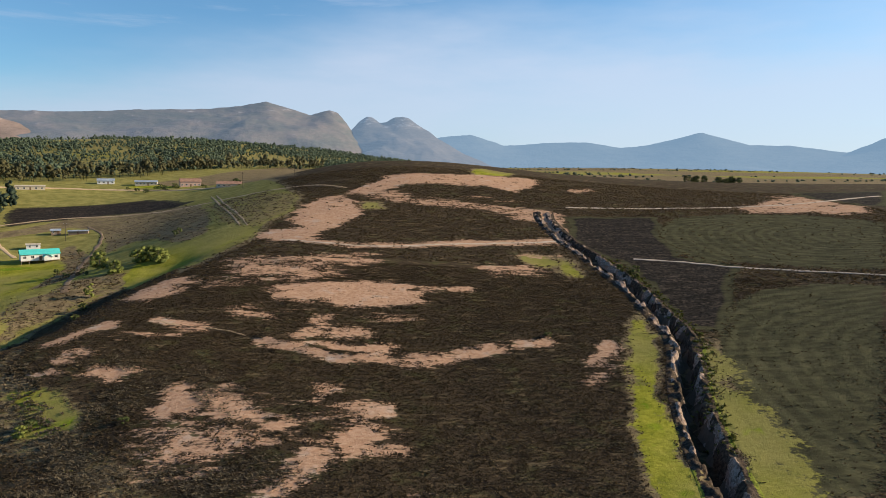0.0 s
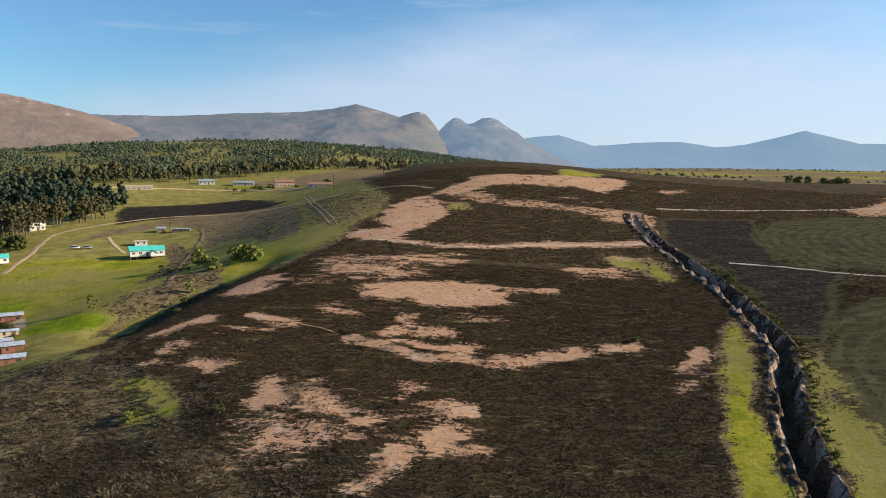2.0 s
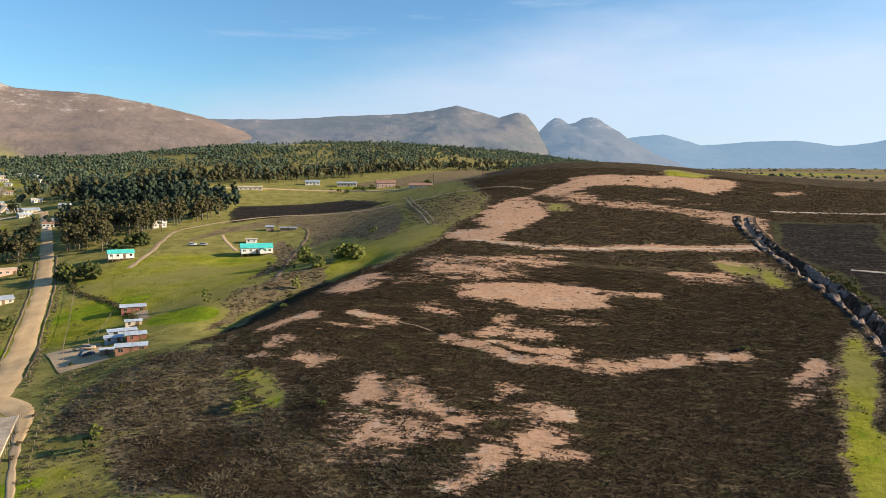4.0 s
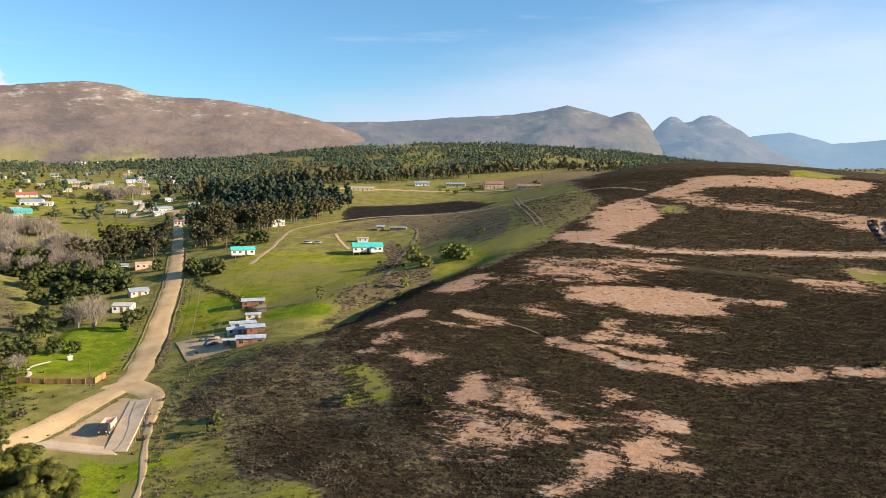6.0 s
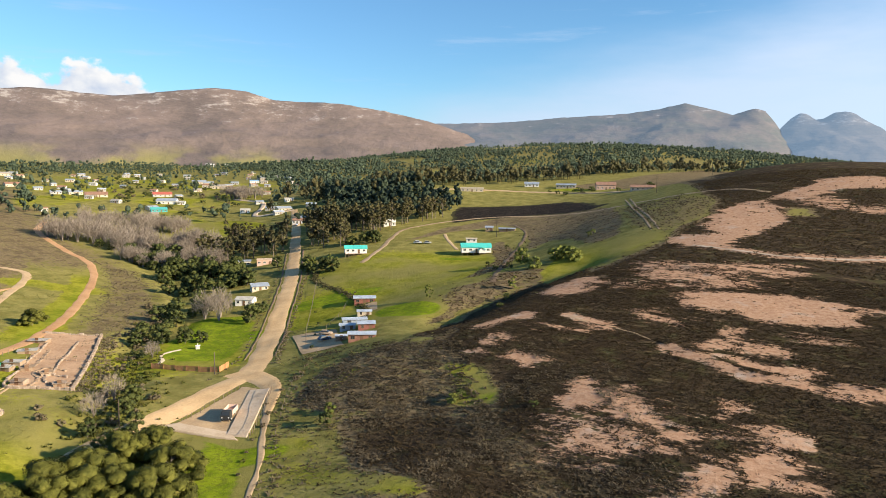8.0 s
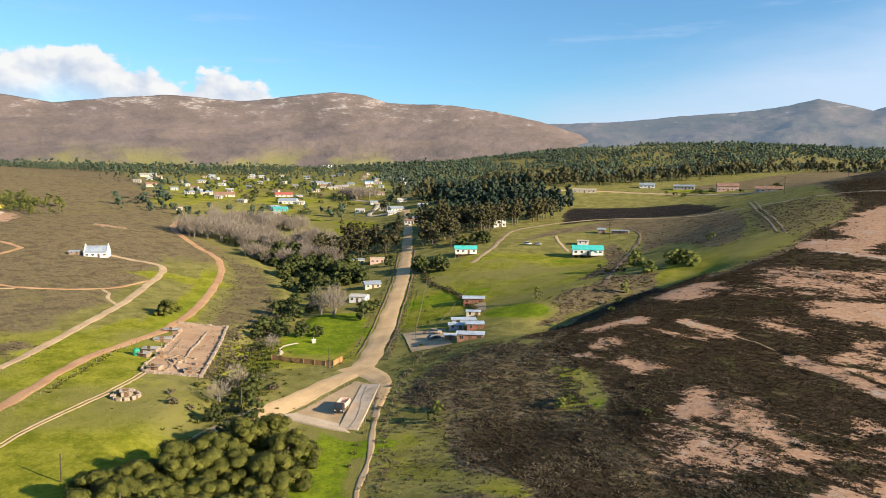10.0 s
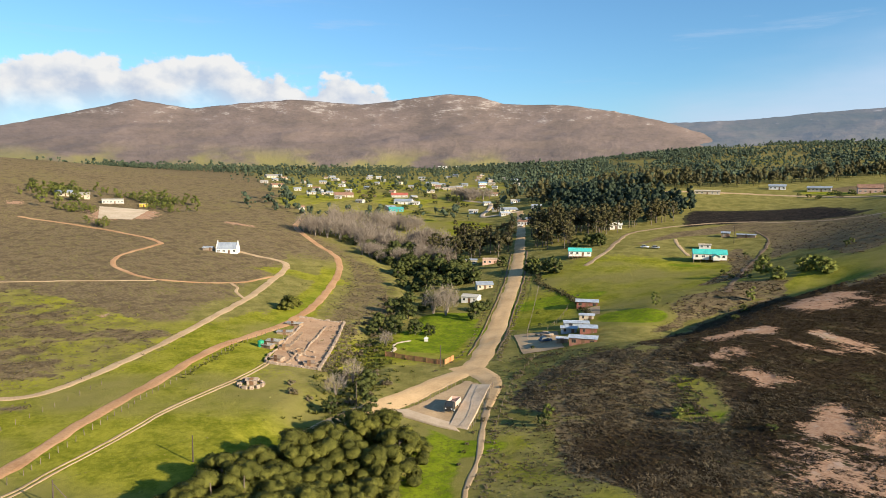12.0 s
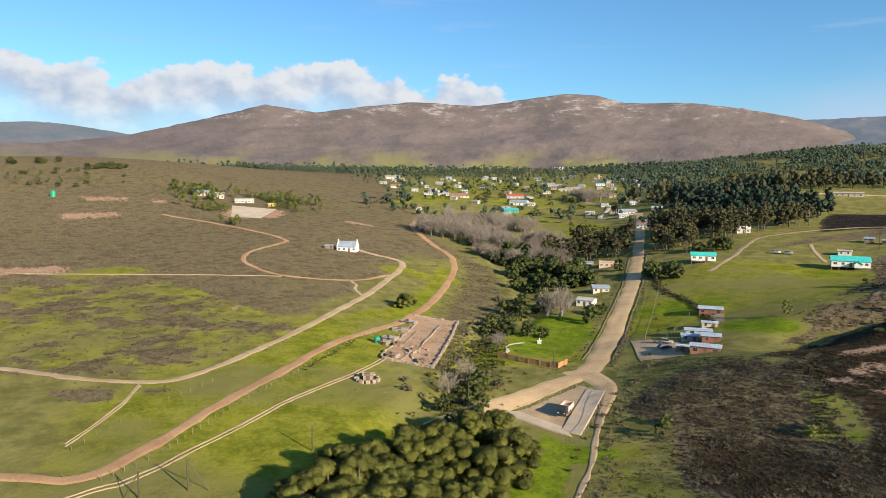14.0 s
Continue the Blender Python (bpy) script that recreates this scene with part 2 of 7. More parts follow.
def smooth(v, lo, hi):
    s = np.clip((v - lo) / (hi - lo), 0, 1)
    return s * s * (3 - 2 * s)


def curve_through(points, step):
    """Points every step metres along a smooth line through the given ones."""
    p = [np.array(q, float) for q in points]
    p = [2 * p[0] - p[1], *p, 2 * p[-1] - p[-2]]
    out = []
    for a, b, c, d in zip(p, p[1:], p[2:], p[3:]):
        n = max(2, int(np.linalg.norm(c - b) / step))
        for k in range(n):
            s = k / n
            out.append(0.5 * (2 * b + (c - a) * s + (2 * a - 5 * b + 4 * c - d) * s * s + (3 * b - a - 3 * c + d) * s**3))
    out.append(p[-2])
    return np.array(out)


def off_line(x, y, line):
    """Distance to a line, and on which side: positive on its right."""
    best, side = np.full(np.shape(x), 1e9), np.zeros(np.shape(x))
    for (ax, ay), (bx, by) in zip(line[:-1], line[1:]):
        ux, uy = bx - ax, by - ay
        s = np.clip(((x - ax) * ux + (y - ay) * uy) / (ux * ux + uy * uy), 0, 1)
        d = np.hypot(x - ax - s * ux, y - ay - s * uy)
        near = d < best
        best = np.where(near, d, best)
        side = np.where(near, np.sign((x - ax) * uy - (y - ay) * ux), side)
    return best, side


# hollows at the hill's western foot: east, north, depth, reach
FLANK = [(-82, 108, 4.2, 17), (-94, 134, 3.8, 14), (-76, 122, 1.6, 14), (-105, 226, 4.0, 9), (-112, 208, 4.6, 9), (-115, 190, 4.4, 9), (-113, 172, 2.8, 9), (-97, 243, 2.8, 8), (-157, 161, -1.3, 9)]
GULLY = [(41, 84), (45, 105), (47, 119), (52, 143), (60, 172), (60, 200), (59, 220), (54, 250), (48, 275), (45, 308), (47, 330)]
STREAM = [(-465, 297), (-348, 233), (-288, 209), (-223, 167), (-205, 133), (-170, 107), (-148, 85), (-130, 60)]
BERM = [(-44, 170), (-32, 164), (-21, 161), (-10, 164), (-1, 165), (14, 171), (28, 176)]
SHOULDER = [(-140, 520), (-104, 427), (-71, 349), (-65, 311), (-73, 292), (-72, 268), (-83, 237), (-90, 216), (-96, 202), (-100, 187), (-99, 168), (-98, 151), (-102, 147), (-126, 150), (-141, 144), (-129, 124), (-91, 85), (-30, 20)]
gully_line, stream_line, berm_line = curve_through(GULLY, 6), curve_through(STREAM, 14), curve_through(BERM, 6)


def ground(x, y):
    """Height of the land, by numpy arrays or numbers."""
    x, y = np.asarray(x, float), np.asarray(y, float)
    z = np.full(x.shape, BASE)
    for cx, cy, h, s in LANDFORMS + LANDFORMS_MORE:
        z = z + h * np.exp(-((x - cx) ** 2 + (y - cy) ** 2) / (2 * s * s))
    z = z + 0.5 * (cloudy(x / 16, y / 16, 3) - 0.5) + 0.25 * (cloudy(x / 4, y / 4, 9, 2) - 0.5)
    d, _ = off_line(x, y, gully_line)
    ragged = d + 3.6 * (cloudy(x / 5, y / 5, 21, 3) - 0.5)
    deep = smooth(y, 335, 225) * (0.55 + 0.45 * smooth(y, 250, 150))
    z = z - 4.6 * deep * smooth(ragged, 2.7, 0.5)
    d, _ = off_line(x, y, berm_line)
    z = z + 0.7 * smooth(d, 3.0, 0.5)
    d, _ = off_line(x, y, stream_line)
    z = z - 1.6 * smooth(d, 9, 1)
    # a softer flank above the footpath, and the plain that rises towards the far range
    for cx, cy, h, r in FLANK:
        z = z - h * np.exp(-((x - cx) ** 2 + (y - cy) ** 2) / (2 * r * r))
    return z + 55 * np.exp(-((x - 700) ** 2 + (y - 3200) ** 2) / (2 * 1100.0**2))


def spot(x, y):
    return float(ground(np.array([x]), np.array([y]))[0])


def mesh_of(name, verts, faces, mat, smooth_shade=False):
    """A mesh from arrays: verts n x 3; faces a list, or an m x 3 or m x 4 array."""
    me = bpy.data.meshes.new(name)
    verts = np.asarray(verts, np.float32)
    if isinstance(faces, np.ndarray):
        m, k = faces.shape
        me.vertices.add(len(verts))
        me.vertices.foreach_set("co", verts.ravel())
        me.loops.add(m * k)
        me.loops.foreach_set("vertex_index", faces.astype(np.int32).ravel())
        me.polygons.add(m)
        me.polygons.foreach_set("loop_start", np.arange(0, m * k, k, dtype=np.int32))
        me.update(calc_edges=True)
    else:
        me.from_pydata(verts.tolist(), [], faces)
        me.update()
    if smooth_shade:
        me.polygons.foreach_set("use_smooth", np.ones(len(me.polygons), bool))
    if mat:
        me.materials.append(mat)
    return me


def soft_normals(me, normals):
    """Shade loose leaves as the rounded mass that they make up."""
    n = np.asarray(normals, np.float32)
    n /= np.linalg.norm(n, axis=1, keepdims=True) + 1e-9
    me.normals_split_custom_set_from_vertices(n.tolist())
    return me


def graded(lo, a, b, hi, step, grow):
    mid = list(np.arange(a, b + step, step))
    down, s, v = [], step, a
    while v > lo:
        s *= grow
        v -= s
        down.append(v)
    up, s, v = [], step, mid[-1]
    while v < hi:
        s *= grow
        v += s
        up.append(v)
    return np.array(down[::-1] + mid + up)


def patches(x, y, spots, soft=0.35):
    """Coverage by soft ellipses: east, north, half width, half depth, turn."""
    m = np.zeros(np.shape(x))
    for cx, cy, a, b, turn in spots:
        c, s = math.cos(radians(turn)), math.sin(radians(turn))
        u, v = ((x - cx) * c + (y - cy) * s) / a, (-(x - cx) * s + (y - cy) * c) / b
        m = np.maximum(m, smooth(np.hypot(u, v), 1.25, 1.25 - 2 * soft))
    return m


SOIL = [
    (39, 312, 12, 12, 11), (187, 363, 22, 20, -8), (-512, 132, 20, 13, 20), (-524, 26, 5, 12, 0), (-594, 40, 6, 14, 0), (-355, -8, 7, 13, 0), (-255, 58, 4, 3, 0), (-455, 190, 16, 5, 30), (-575, 75, 6, 8, 0),
]
# bare strips: half width, then the line
STRIPS = [
    (4.0, [(46, 316), (50, 283)]), (1.6, [(-61, 261), (-30, 254), (3, 262), (44, 272)]), (2.2, [(8, 264), (44, 273)]),
    (0.9, [(-44, 167), (-35, 164), (-28, 161), (-21, 159), (-13, 160)]), (1.5, [(-7, 160), (-1, 162), (6, 165), (13, 168)]), (1.0, [(20, 171), (27, 173)]),
    (1.0, [(-92, 162), (-89, 170), (-85, 176)]), (1.0, [(-85, 152), (-84, 158), (-81, 155)]), (1.0, [(-75, 148), (-69, 147)]), (1.0, [(-73, 178), (-66, 175), (-61, 174)]),
    (1.0, [(14, 236), (30, 240)]), (0.8, [(-4, 212), (8, 214)]), (0.8, [(-15, 118), (-7, 118)]), (1.2, [(36, 160), (42, 171)]),
]
# bare ground: how bare, how soft its edge, the outline
BARE_WEST = [(0.95, 6, [(-540, 114), (-522, 156), (-486, 142), (-494, 108)]), (0.85, 4, [(-532, 8), (-534, 42), (-520, 42), (-516, 8)]), (0.85, 4, [(-604, 24), (-598, 56), (-586, 54), (-590, 24)]), (0.85, 4, [(-364, -24), (-362, 6), (-346, 5), (-350, -24)])]
BARE_SUMMIT = [
    (1.0, 4, [(-48, 346), (-42, 364), (-30, 391), (-14, 399), (5, 401), (24, 406), (51, 410), (53, 396), (38, 364), (23, 373), (2, 374), (-19, 370), (-35, 345)]),
    (1.0, 3, [(-64, 298), (-63, 326), (-57, 339), (-48, 346), (-40, 328), (-36, 298), (-42, 283), (-49, 272), (-50, 260), (-60, 258), (-70, 269), (-70, 279), (-62, 276), (-60, 285)]),
    (0.62, 4, [(-37, 356), (-27, 357), (-12, 341), (10, 336), (31, 330), (47, 329), (48, 298), (40, 302), (29, 316), (14, 321), (-6, 325), (-25, 329), (-37, 338)]),
    (0.95, 2, [(46, 327), (52, 321), (52, 296), (48, 292), (47, 316)]),
    (0.9, 2, [(44, 283), (50, 279), (47, 263), (42, 269)]),
]
BARE_UPPER = [
    (1.0, 3, [(-50, 208), (-46, 198), (-38, 196), (-35, 199), (-29, 194), (-21, 195), (-8, 199), (-6, 203), (-10, 210), (-12, 216), (-25, 216), (-39, 212)]),
    (0.6, 4, [(-75, 238), (-55, 237), (-44, 242), (-25, 245), (-21, 234), (-34, 228), (-39, 225), (-29, 220), (-49, 211), (-63, 213), (-69, 221)]),
    (0.78, 3, [(-93, 200), (-88, 216), (-81, 218), (-76, 216), (-75, 208), (-78, 201), (-83, 194), (-90, 196)]),
    (0.46, 4, [(-78, 216), (-53, 214), (-52, 209), (-61, 206), (-72, 203)]),
    (0.8, 2, [(-10, 214), (-2, 215), (2, 213), (-7, 209)]),
    (0.62, 3, [(-20, 188), (-13, 191), (-5, 190), (-7, 187), (-14, 184)]),
]
BARE_MIDDLE = [
    (0.82, 3, [(-36, 184), (-30, 188), (-28, 187), (-30, 182), (-28, 180), (-21, 180), (-20, 173), (-32, 172), (-35, 170), (-38, 171), (-35, 175), (-33, 178)]),
    (0.95, 2, [(-36, 169), (-30, 170), (-24, 168), (-12, 169), (-12, 162), (-19, 162), (-28, 167)]),
    (1.0, 1.5, [(-7, 161), (0, 164), (14, 169), (15, 167), (4, 161), (-2, 160)]),
    (0.9, 1.5, [(20, 171), (24, 173), (28, 174), (26, 171), (21, 170)]),
    (0.8, 1.5, [(-71, 178), (-63, 176), (-59, 171), (-64, 172)]),
    (0.6, 2, [(-90, 176), (-86, 177), (-82, 172), (-85, 169)]),
    (0.42, 5, [(9, 239), (31, 242), (37, 232), (18, 227)]),
]
BARE_LOWER = [
    (0.95, 2.5, [(-58, 138), (-58, 143), (-55, 144), (-50, 140), (-48, 143), (-40, 141), (-38, 133), (-34, 128), (-36, 127), (-42, 131), (-48, 133), (-51, 129), (-53, 129), (-57, 134)]),
    (0.92, 2, [(-33, 126), (-30, 130), (-28, 129), (-26, 124), (-29, 122), (-32, 124)]),
    (0.45, 3, [(-58, 124), (-54, 128), (-49, 129), (-36, 126), (-32, 119), (-37, 117), (-45, 119), (-52, 118), (-57, 119)]),
    (0.85, 2, [(-27, 138), (-26, 146), (-22, 144), (-22, 140), (-25, 136)]),
    (0.75, 2, [(-21, 137), (-14, 139), (-10, 136), (-10, 130), (-13, 129), (-16, 132)]),
]
BARE_FOOT = [
    (0.88, 2.5, [(-16, 127), (-10, 129), (-9, 123), (-13, 119), (-11, 118), (-12, 114), (-16, 115), (-17, 113), (-19, 109), (-22, 107), (-22, 103), (-30, 103), (-30, 106), (-26, 111), (-24, 118), (-22, 119), (-19, 118), (-18, 122)]),
    (0.45, 3, [(-4, 106), (0, 106), (1, 103), (-4, 103)]),
    (0.4, 3, [(38, 169), (44, 170), (39, 151), (34, 145), (32, 149)]),
    (0.9, 5, [(139, 334), (175, 365), (189, 364), (198, 327), (190, 312), (175, 311), (170, 321), (158, 319), (142, 323)]),
    (0.6, 4, [(68, 382), (84, 392), (81, 378), (68, 373)]),
]
BARE = BARE_WEST + BARE_SUMMIT + BARE_UPPER + BARE_MIDDLE + BARE_LOWER + BARE_FOOT
BROWN_FIELD = [
    (0.6, 3, [(-224, 302), (-224, 348), (-208, 403), (-154, 405), (-134, 392), (-104, 315), (-98, 291), (-105, 279), (-125, 306), (-140, 318), (-145, 301), (-176, 356), (-197, 367), (-214, 337)]),
    (0.58, 4, [(-239, 548), (-210, 609), (-188, 823), (-150, 928), (-90, 426), (-162, 528)]),
    (0.55, 2, [(-175, 319), (-174, 328), (-155, 307), (-131, 254), (-136, 235), (-140, 233), (-153, 280)]),
]
HILL_GREEN = [
    (0.44, 4, [(-130, 382), (-98, 389), (-71, 352), (-66, 312), (-73, 292), (-78, 281), (-97, 301)]),
    (1.1, 3, [(15, 418), (23, 436), (43, 427), (38, 410), (18, 405)]),
    (0.95, 3, [(-38, 328), (-28, 329), (-26, 315), (-35, 314)]),
    (0.85, 4, [(41, 253), (47, 246), (48, 231), (41, 230)]),
    (1.25, 1.5, [(-88, 140), (-83, 141), (-70, 132), (-68, 127), (-78, 125), (-82, 129), (-78, 132)]),
    (1.0, 2.5, [(-71, 93), (-65, 94), (-61, 88), (-71, 86)]),
    (0.7, 3, [(-92, 143), (-85, 142), (-72, 133), (-70, 128), (-81, 132), (-86, 132)]),
]
VALE_GREEN = [(1.05, 8, [(-455, 303), (-448, 370), (-378, 356), (-372, 303), (-419, 289)]), (1.05, 8, [(-607, 289), (-675, 399), (-600, 368), (-563, 278)]), (1.05, 8, [(-524, 368), (-487, 390), (-463, 347)]), (1.05, 8, [(-737, 385), (-808, 495), (-706, 463), (-677, 380)])]
FOOT_STRIP = [
    (1.15, 2.5, [(-112, 273), (-92, 281), (-81, 287), (-75, 276), (-83, 255), (-94, 235), (-100, 225), (-110, 237)]),
]
SCRUB_FLANK = [
    (0.75, 4, [(-119, 124), (-119, 139), (-108, 150), (-91, 141), (-83, 131), (-78, 121), (-88, 119), (-104, 115), (-114, 115)]),
    (0.6, 3, [(-71, 120), (-61, 119), (-52, 113), (-43, 103), (-41, 98), (-46, 96), (-58, 108)]),
]
PASTURE = [(1.0, 5, [(-125, -8), (-157, 12), (-176, 26), (-236, 96), (-244, 109), (-213, 102), (-187, 84), (-162, 71), (-142, 69), (-129, 45), (-116, 22)]), (1.3, 4, [(-201, 81), (-242, 113), (-283, 152), (-323, 181), (-333, 194), (-282, 162), (-234, 126), (-214, 106), (-198, 87), (-193, 76)]), (1.6, 3, [(-225, 169), (-207, 183), (-194, 176), (-169, 146), (-165, 137), (-176, 128), (-187, 127)]),
           (1.5, 3, [(-126, 96), (-113, 96), (-104, 92), (-90, 77), (-80, 64), (-92, 60), (-112, 84)])]
OLIVE_STRIP = [(0.65, 4, [(-141, 139), (-122, 146), (-110, 124), (-97, 106), (-80, 94), (-66, 92), (-60, 84), (-84, 70), (-109, 103), (-126, 121)])]
MOSAIC = [(1.0, 8, [(-328, -18), (-309, 43), (-254, 60), (-220, 68), (-205, 57), (-191, 33), (-192, 13), (-209, -12)])]
REEDS = [(0.62, 2, [(-188.0, -1.7), (-182.6, 12.0), (-172.6, 11.8), (-173.9, 5.5), (-182.0, -1.7)]), (0.62, 2, [(-179.1, 17.9), (-176.4, 23.9), (-173.6, 22.3), (-175.1, 17.5)])]
BANK_SCRUB = [(0.42, 6, [(-367, 209), (-344, 217), (-312, 210), (-230, 164), (-222, 154), (-222, 140), (-212, 121), (-222, 121), (-274, 164), (-324, 196)])]
BLACK_FIELD = [
    (1.7, 4, [(-258, 424), (-194, 465), (-148, 413), (-156, 401), (-193, 406), (-222, 383), (-230, 366), (-252, 398)]),
    (1.7, 4, [(56, 313), (96, 317), (84, 270), (85, 250), (98, 234), (85, 201), (70, 176), (64, 179), (63, 210), (62, 241), (50, 275)]),
    (1.7, 6, [(193, 389), (251, 398), (209, 331), (203, 333), (192, 364)]),
]
OLIVE_FIELD = [
    (0.95, 3, [(92, 297), (106, 316), (134, 323), (165, 312), (182, 287), (140, 219), (127, 224), (105, 237), (92, 243), (85, 257), (86, 275)]),
    (0.95, 3, [(78, 188), (84, 198), (97, 209), (115, 211), (130, 204), (67, 101), (52, 102), (59, 130), (64, 151), (67, 168)]),
]
GULLY_BANK = [(0.75, 4, [(62, 170), (66, 172), (69, 160), (67, 140), (62, 100), (50, 95), (52, 128), (58, 157)])]
DARK_FLANK = [
    (0.98, 2.5, [(-96, 112), (-88, 119), (-70, 121), (-59, 115), (-43, 97), (-60, 89), (-65, 94), (-78, 94), (-91, 104)]),
    (0.98, 3, [(-80, 155), (-68, 159), (-57, 135), (-58, 124), (-71, 133), (-80, 143)]),
    (0.98, 2.5, [(-107, 153), (-115, 176), (-117, 196), (-115, 209), (-111, 221), (-105, 232), (-94, 245), (-83, 219), (-92, 184), (-98, 153)]),
    # the hill's shadow band above the heath edge, put in as darker heath colour
    (0.70, 4, [(-121, 180), (-136, 214), (-127, 223), (-127, 239), (-111, 243), (-98, 255), (-94, 246), (-113, 221), (-120, 197)]),
]
FAINT_SOIL = [ (36, 248, 14, 13, 8), (-70, 165, 20, 8, 0), (-50, 186, 20, 6, 0), (-90, 150, 12, 8, 0), (-36, 122, 28, 22, 20), (10, 340, 34, 12, 10), (-50, 232, 34, 16, 4)]
GRASS = [
    (-175, 255, 60, 50, -10), (-165, 200, 45, 40, 0), (-101, 188, 18, 40, 10), (-92, 264, 9, 38, -20), (-150, 40, 60, 50, 0), (-200, 95, 60, 25, 48),
    (-170, 135, 16, 16, 0), (-112, 88, 12, 22, -40), (-300, 165, 45, 10, 40), (-235, 15, 40, 60, 0), (-480, 330, 70, 40, 0), (-560, 420, 90, 50, 30),
]
GRASS_MORE = [
    (39, 120, 4, 50, -8), (56, 118, 6, 34, -8), (48, 165, 4, 30, -14), (34, 247, 6, 9, 30), (-210, 540, 45, 12, 0), (-60, 380, 14, 14, 0), (68, 400, 24, 8, 10), (-650, 520, 120, 60, 30),
    (-190, 155, 10, 26, -40), (-177, 138, 10, 8, 0), (-185, 205, 12, 30, -40), (-680, 385, 70, 50, 30), (-450, 335, 40, 24, 30), (20, 458, 20, 14, 0), (-800, 520, 120, 70, 30), (-90, 90, 20, 6, 0), (-112, 128, 6, 10, 0),
    (-210, 230, 20, 30, 0), (-50, 300, 8, 12, 0), (-420, 250, 30, 20, 30), (-340, 20, 14, 26, 0), (-78, 140, 8, 16, 30),
]
WEST_HEATH = [(-520, -60), (-522, 74), (-470, 150), (-436, 205), (-372, 190), (-319, 150), (-271, 109), (-234, 77), (-252, 40), (-267, 10), (-290, -30)]
LAWNS = [(-188, 156, 8, 24, -40), (-177, 137, 8, 6, 0), (-111, 86, 7, 20, -42), (-98, 66, 10, 14, -42), (-185, 205, 9, 26, -40), (-138, 192, 14, 10, 0), (-176, 283, 9, 3, 20), (-210, 532, 30, 6, 0)]
PLAIN_GREEN = [(300, 1500, 220, 90, 10), (900, 2100, 300, 120, 0), (0, 2000, 260, 60, 0), (560, 1150, 120, 40, 10), (700, 2700, 500, 100, 0), (300, 2400, 240, 80, 0)]


THIN = [(-154, 152), (-126, 152), (-92, 146), (-77, 134), (-64, 121), (-61, 113), (-65, 102), (-71, 86), (-85, 74), (-120, 100)]
HILL = SHOULDER + [(300, -100), (900, 300), (700, 700), (150, 800), (-20, 640)]


def inside(x, y, corners):
    """Whether points lie in a closed outline."""
    hit = np.zeros(np.shape(x), bool)
    for (ax, ay), (bx, by) in zip(corners, corners[1:] + corners[:1]):
        if ay != by:
            hit ^= ((ay > y) != (by > y)) & (x < (bx - ax) * (y - ay) / (by - ay) + ax)
    return hit


def areas(x, y, outlines):
    """Coverage by outlines with soft edges."""
    m = np.zeros(np.shape(x))
    for much, soft, corners in outlines:
        d, _ = off_line(x, y, corners + corners[:1])
        m = np.maximum(m, much * smooth(np.where(inside(x, y, corners), d, -d), -soft, soft))
    return m


